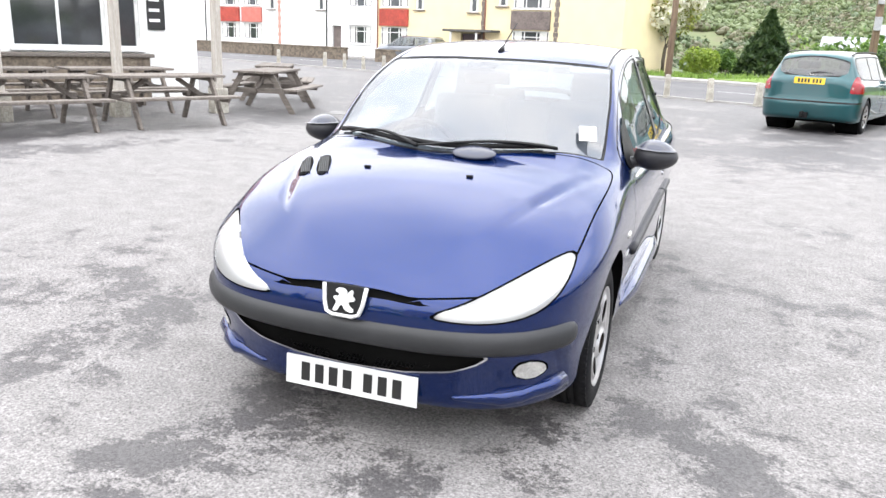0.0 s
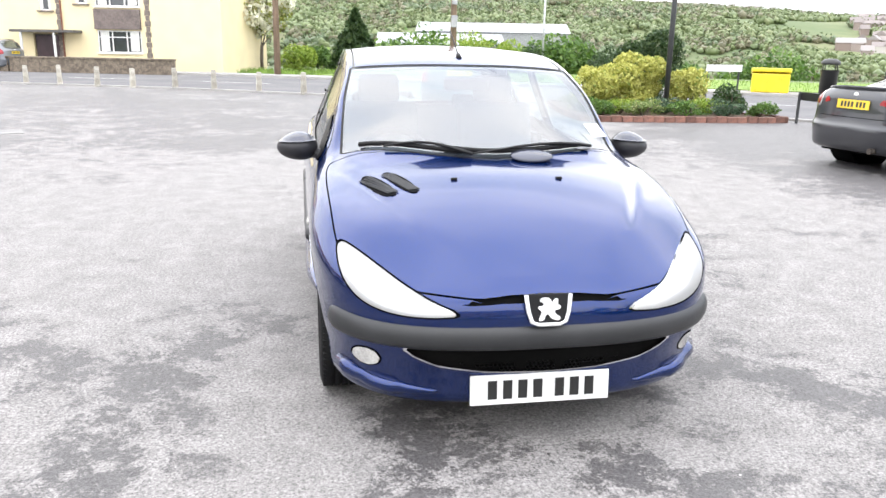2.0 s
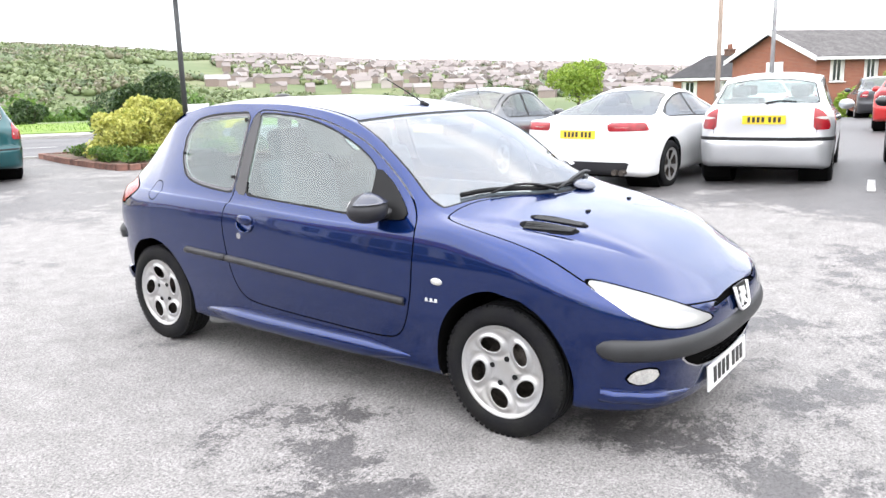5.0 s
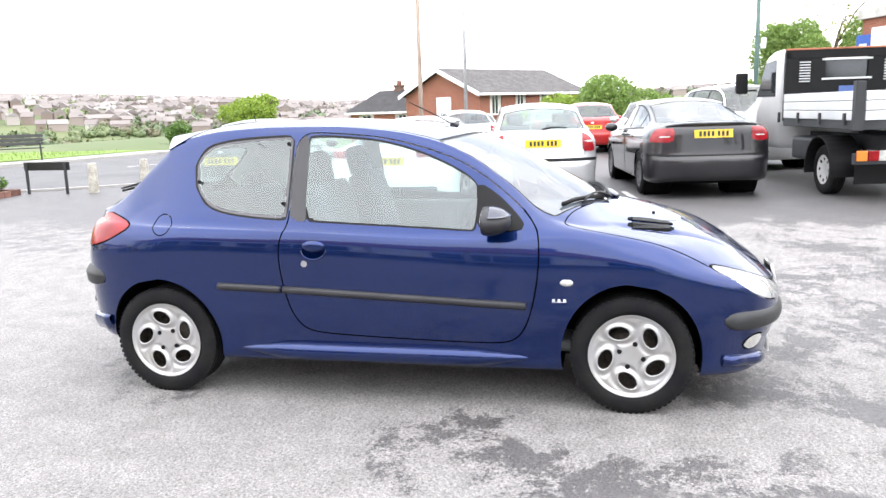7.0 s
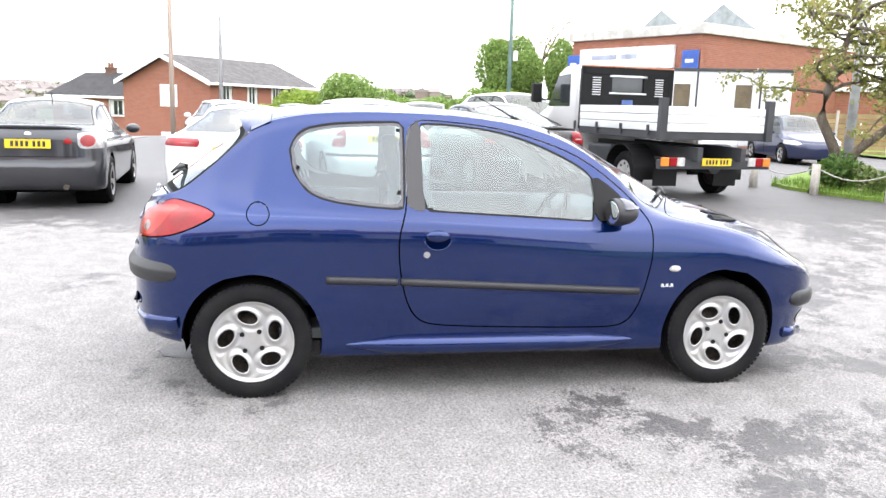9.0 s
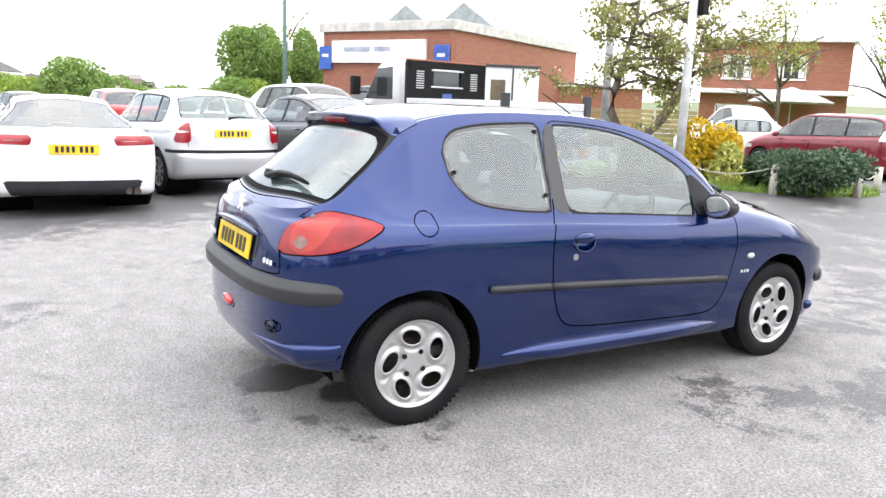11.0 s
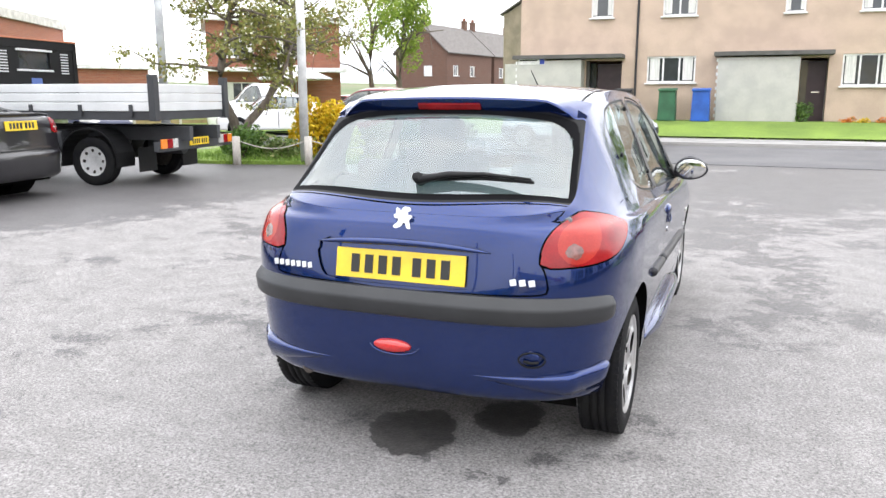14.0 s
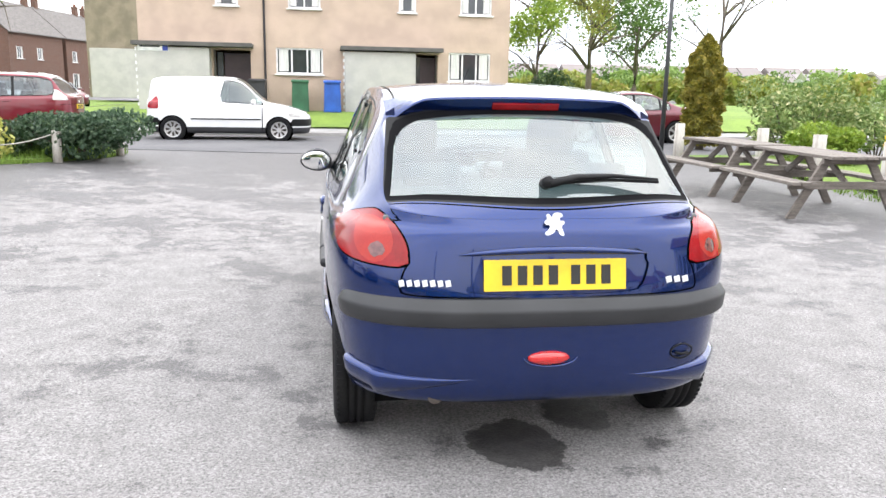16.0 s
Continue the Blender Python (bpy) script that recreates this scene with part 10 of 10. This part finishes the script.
# damp patches and a manhole cover on the asphalt
DAMP = surf("damp_asphalt", (.045, .043, .043), rough=.45, other=(.07, .066, .066), scale=12, fine=.3, grain=90, bump=.3)
for x, y, r, s in ((.06, 1.57, .185, 3), (-.28, 1.30, .155, 5)):
    bm = bmesh.new()
    g = np.random.default_rng(s)
    n_ = 90
    pts = [(math.cos(a) * r * (1 + .10 * math.sin(2 * a + s) + .06 * math.sin(9 * a) + .04 * g.normal()), math.sin(a) * r * 1.2 * (1 + .10 * math.cos(3 * a) + .05 * math.cos(11 * a) + .04 * g.normal())) for a in np.linspace(0, 2 * math.pi, n_, endpoint=False)]
    bm.faces.new([bm.verts.new((u, v, .004)) for u, v in pts])
    tagged(part("damp_patch", bm, DAMP), "dark wet stain on the asphalt under the car", "stain", kind="structure").matrix_world = pose(x, y, 0)
bm = bmesh.new()
box(bm, (0, 0, .004), (.75, .6, .008), .002)
tagged(part("manhole_cover", bm, surf("manhole_concrete", (.24, .235, .23), rough=.9, fine=.2)), "pale concrete manhole cover in the asphalt", "manhole cover", kind="structure").matrix_world = pose(-5.6, 8.9, 0, 0, 0, 20)
# loose chips of stone on the asphalt
g = np.random.default_rng(31)
n_ = 5200
P = np.column_stack([g.uniform(-6.5, 5.5, n_), g.uniform(-6.5, 7.5, n_)])
oct_v = np.array([(1, 0, 0), (-1, 0, 0), (0, 1, 0), (0, -1, 0), (0, 0, .7), (0, 0, -.5)], float)
oct_f = np.array([(0, 2, 4), (2, 1, 4), (1, 3, 4), (3, 0, 4), (2, 0, 5), (1, 2, 5), (3, 1, 5), (0, 3, 5)])
Vs, Fs = [], []
for k, (x, y) in enumerate(P):
    s_ = .0022 + .0042 * g.random() ** 3
    Vs.append(oct_v * (s_ * g.uniform(.7, 1.4), s_, s_ * .8) + (x, y, .001))
    Fs.append(oct_f + 6 * k)
V = np.concatenate(Vs)
V[:, 2] += land(V[:, :2])
tagged(arrays("gravel", V, np.concatenate(Fs), leaf_material("stone_chips", (.06, .058, .056), (.24, .235, .23), (.50, .49, .47), 0)), "loose stone chips scattered on the asphalt", "gravel", kind="stuff")


# ---- the far side of the valley: woods, houses, sheds ----
def far_woods():
    g = np.random.default_rng(77)
    n = 27000
    az, r = np.radians(g.uniform(-9, 84, n)), g.uniform(0, 1, n) ** .7 * 720 + 170
    town = ss((np.degrees(az) - 33) / 14)
    keep = (g.random(n) > town * .72)
    az, r = az[keep], r[keep]
    more = np.radians(g.uniform(37, 100, 3000))
    az, r = np.concatenate([az, more]), np.concatenate([r, 420 + 470 * g.random(3000)])
    P = np.column_stack([np.sin(az) * r, np.cos(az) * r])
    thin = np.array([noise.noise(Vector((x / 90, y / 90, 3.3))) + .6 * noise.noise(Vector((x / 34, y / 34, 8.1))) for x, y in P])
    P, r = P[thin > -.20], r[thin > -.20]
    # woods beyond the park to the south
    az, rs = np.radians(g.uniform(178, 236, 1300)), 230 + 260 * g.random(1300)
    P, r = np.concatenate([P, np.column_stack([np.sin(az) * rs, np.cos(az) * rs])]), np.concatenate([r, rs * 0])
    z = land(P)
    # a clump: a lumpy low ball, and many of them joined
    bm = bmesh.new()
    bmesh.ops.create_icosphere(bm, subdivisions=1, radius=1)
    bv = np.array([v.co[:] for v in bm.verts])
    bf = np.array([[v.index for v in f.verts] for f in bm.faces])
    bm.free()
    # paler, low-contrast leaf colours carry the haze of distance
    kinds = (("far_woods", leaf_material("far_wood_green", (.090, .125, .045), (.125, .160, .060), (.160, .180, .080), 0)), ("far_woods", leaf_material("far_wood_mixed", (.100, .098, .050), (.120, .112, .060), (.150, .140, .085), 0)), ("far_woods", leaf_material("far_wood_dark", (.060, .090, .038), (.085, .120, .050), (.110, .145, .065), 0)))
    stand = np.array([noise.noise(Vector((x / 60, y / 60, 21.7))) for x, y in P])
    pick = np.clip(5.2 + stand * 9 + g.normal(size=len(P)) * 1.6, 0, 9.9).astype(int)
    near = r > 1
    for q, (nm, mt) in enumerate(kinds):
        # the nearer woods are masses of single leaf sprays
        sel = np.nonzero(near & (pick < 6 if q == 0 else (pick >= 6) & (pick < 8) if q == 1 else pick >= 8))[0]
        k = 18
        d = g.normal(size=(len(sel), k, 3))
        d /= np.linalg.norm(d, axis=2, keepdims=True)
        size = g.uniform(1.1, 3.3, len(sel)) * (1 + r[sel] / 1500)
        d *= g.uniform(.80, 1.08, (len(sel), k, 1)) * size[:, None, None] * (1, 1, 1.15)
        C = (d + np.stack([P[sel, 0], P[sel, 1], z[sel] + 1.6], 1)[:, None]).reshape(-1, 3)
        tagged(leaf_cloud("woods", C, 1.1, mt, None, 300 + q), "spring woods on the valley side", "woods", kind="stuff")
        Vs, Fs = [], []
        for k, i in enumerate(sel):
            V = bv * (1 + .26 * g.normal(size=len(bv)))[:, None] * size[k] * (.85, .85, .70)
            Vs.append(V + (P[i, 0], P[i, 1], z[i] + 1.6)), Fs.append(bf + k * len(bv))
        tagged(arrays("woods", np.concatenate(Vs), np.concatenate(Fs), mt, smooth=True), "rounded crowns of the spring woods", "woods", kind="stuff")
        idx = np.nonzero(~near & (pick < 6 if q == 0 else (pick >= 6) & (pick < 8) if q == 1 else pick >= 8))[0]
        Vs, Fs = [], []
        for k, i in enumerate(idx):
            s = g.uniform(1.7, 3.9) * (1 + r[i] / 1300)
            w = 1 + .34 * np.sin(bv @ g.normal(size=3) * 4 + g.uniform(0, 6)) * .6 + .22 * g.normal(size=len(bv)) * .6
            V = bv * w[:, None] * (s, s, s * g.uniform(.75, 1.15))
            V[:, 2] += z[i] + s * .55
            V[:, :2] += P[i]
            Vs.append(V), Fs.append(bf + k * len(bv))
        tagged(arrays(nm, np.concatenate(Vs), np.concatenate(Fs), mt), "spring woods on the far hillside", "woods", kind="stuff")
    # houses of the town on the hillside
    m = 2700
    az, r = np.radians(37 + 62 * g.random(m) ** .8), 520 + 390 * g.random(m) ** .8
    az[:200], r[:200] = np.radians(g.uniform(2, 37, 200)), g.uniform(850, 905, 200)
    row = np.round(r / 26) * 26
    P = np.column_stack([np.sin(az) * row, np.cos(az) * row])
    z = land(P)
    walls, roofs = ([], []), ([], [])
    for k in range(m):
        L, D, H, R = g.choice([5.5, 6.5, 8, 11, 16], p=[.3, .3, .2, .14, .06]), 7.0, g.uniform(3.4, 4.8), g.uniform(2.2, 3.0)
        a = az[k] + g.choice([0, 0, 1.57]) + g.normal() * .12
        c, s = math.cos(a), -math.sin(a)
        M = np.array([[c, -s, 0], [s, c, 0], [0, 0, 1]])
        b = np.array([(x, y, zz) for zz in (-2, H) for x, y in ((-L / 2, -D / 2), (L / 2, -D / 2), (L / 2, D / 2), (-L / 2, D / 2))]) @ M.T + (*P[k], z[k])
        o = 8 * k
        walls[0].append(b), walls[1].extend([(o, o + 1, o + 5, o + 4), (o + 1, o + 2, o + 6, o + 5), (o + 2, o + 3, o + 7, o + 6), (o + 3, o, o + 4, o + 7)])
        t = np.array([(-L / 2 - .4, -D / 2 - .4, H - .1), (L / 2 + .4, -D / 2 - .4, H - .1), (L / 2 + .4, D / 2 + .4, H - .1), (-L / 2 - .4, D / 2 + .4, H - .1), (-L / 2 - .2, 0, H + R), (L / 2 + .2, 0, H + R)]) @ M.T + (*P[k], z[k])
        o = 6 * k
        roofs[0].append(t), roofs[1].extend([(o, o + 1, o + 5, o + 4), (o + 2, o + 3, o + 4, o + 5), (o + 3, o, o + 4), (o + 1, o + 2, o + 5)])
    # wall and roof colours are lightened to stand in for distance haze
    wm = leaf_material("far_house_walls", (.20, .15, .13), (.30, .25, .23), (.55, .53, .51), 0)
    rm = leaf_material("far_house_roofs", (.15, .125, .12), (.21, .18, .17), (.25, .235, .23), 0)
    tagged(arrays("far_house_walls", np.concatenate(walls[0]), walls[1], wm), "brick and white walls of the far town", "far houses", kind="stuff")
    tagged(arrays("far_house_roofs", np.concatenate(roofs[0]), roofs[1], rm), "brown and grey roofs of the far town", "far houses", kind="stuff")
    # white sheds down in the valley
    for x, y, L, D, H, hd in ((24, 140, 22, 12, 4.6, -8), (38, 158, 30, 16, 7.2, -12)):
        zz = float(land((x, y))[0])
        th = tagged(empty("industrial_shed", pose(x, y, zz, 0, 0, hd)), "long low white industrial shed in the valley", "shed", group="sheds in the valley")
        top = max(0, -2.6 - zz)
        bm = bmesh.new()
        box(bm, (0, 0, (H + top) / 2), (L, D, H + top))
        part("wall", bm, surf("shed_wall", (.30, .31, .32), rough=.7) if "shed_wall" not in bpy.data.materials else bpy.data.materials["shed_wall"], th)
        bm = bmesh.new()
        prism(bm, [(-D / 2 - .3, H + top), (D / 2 + .3, H + top), (0, H + top + 2.0)], L + .6, lambda u, v, d: (d - L / 2 - .3, u, v))
        part("roof", bm, surf("shed_roof", (.34, .35, .37), rough=.6) if "shed_roof" not in bpy.data.materials else bpy.data.materials["shed_roof"], th)
    # rows of houses beyond the park to the south
    Vw, Fw, Vr, Fr = [], [], [], []
    for k in range(40):
        x, y = -190 + 9.5 * (k % 20), (-225 if k < 20 else -262) - g.uniform(0, 10)
        if x > -24:
            continue
        L, D, H, R = 8.2, 8, 5.0, 2.6
        zz = float(land((x, y))[0]) + (0 if k < 20 else 2.5)
        b = np.array([(x + u, y + v, zz + w_) for w_ in (-1, H) for u, v in ((-L / 2, -D / 2), (L / 2, -D / 2), (L / 2, D / 2), (-L / 2, D / 2))])
        o = len(Vw) * 8
        Vw.append(b), Fw.extend([(o, o + 1, o + 5, o + 4), (o + 1, o + 2, o + 6, o + 5), (o + 2, o + 3, o + 7, o + 6), (o + 3, o, o + 4, o + 7)])
        t = np.array([(x - L / 2, y - D / 2 - .4, zz + H), (x + L / 2, y - D / 2 - .4, zz + H), (x + L / 2, y + D / 2 + .4, zz + H), (x - L / 2, y + D / 2 + .4, zz + H), (x - L / 2, y, zz + H + R), (x + L / 2, y, zz + H + R)])
        o = len(Vr) * 6
        Vr.append(t), Fr.extend([(o, o + 1, o + 5, o + 4), (o + 2, o + 3, o + 4, o + 5), (o + 3, o, o + 4), (o + 1, o + 2, o + 5)])
    tagged(arrays("far_house_walls", np.concatenate(Vw), Fw, wm), "pale and brick walls of houses beyond the park", "far houses", kind="stuff")
    tagged(arrays("far_house_roofs", np.concatenate(Vr), Fr, rm), "brown roofs of houses beyond the park", "far houses", kind="stuff")


far_woods()


def hedgerow(line, radius, n, leaf, seed, label):
    """A loose line of hedge and small trees as one mass of leaves."""
    g = np.random.default_rng(seed)
    line = np.array(line, float)
    k = 40
    t = np.sort(g.random(k)) * (len(line) - 1)
    cx = np.stack([np.interp(t, np.arange(len(line)), line[:, c]) for c in range(2)], 1) + g.normal(size=(k, 2)) * radius * .4
    rr = radius * g.uniform(.55, 1.25, k)
    C = np.concatenate([blob_points(n // k, (x, y, float(land((x, y))[0]) + r_ * .8), (r_ * 1.2, r_ * 1.2, r_), g, lumps=6, lump=.5) for (x, y), r_ in zip(cx, rr)])
    ob = leaf_cloud("hedgerow", C, .34, leaf, None, seed)
    tagged(ob, label, "hedge", kind="stuff")


hedgerow([(-75, -78), (-40, -86), (-12, -92)], 2.2, 16000, LEAF_FRESH, 201, "fresh green hedge across the park")
hedgerow([(-95, -120), (-50, -128), (-14, -132)], 3.2, 14000, LEAF_GREEN, 202, "green trees and hedge beyond the park")
hedgerow([(-40, -52), (-26, -60), (-14, -64)], 1.5, 9000, LEAF_SPRING, 203, "loose hedge at the park's near edge")
hedgerow([(4, 108), (24, 112), (44, 118), (62, 122)], 4.6, 26000, LEAF_FRESH, 204, "green trees in the valley before the sheds")
hedgerow([(10, 76), (30, 80), (56, 80)], 2.6, 20000, LEAF_GREEN, 205, "loose green trees on the slope below the road")
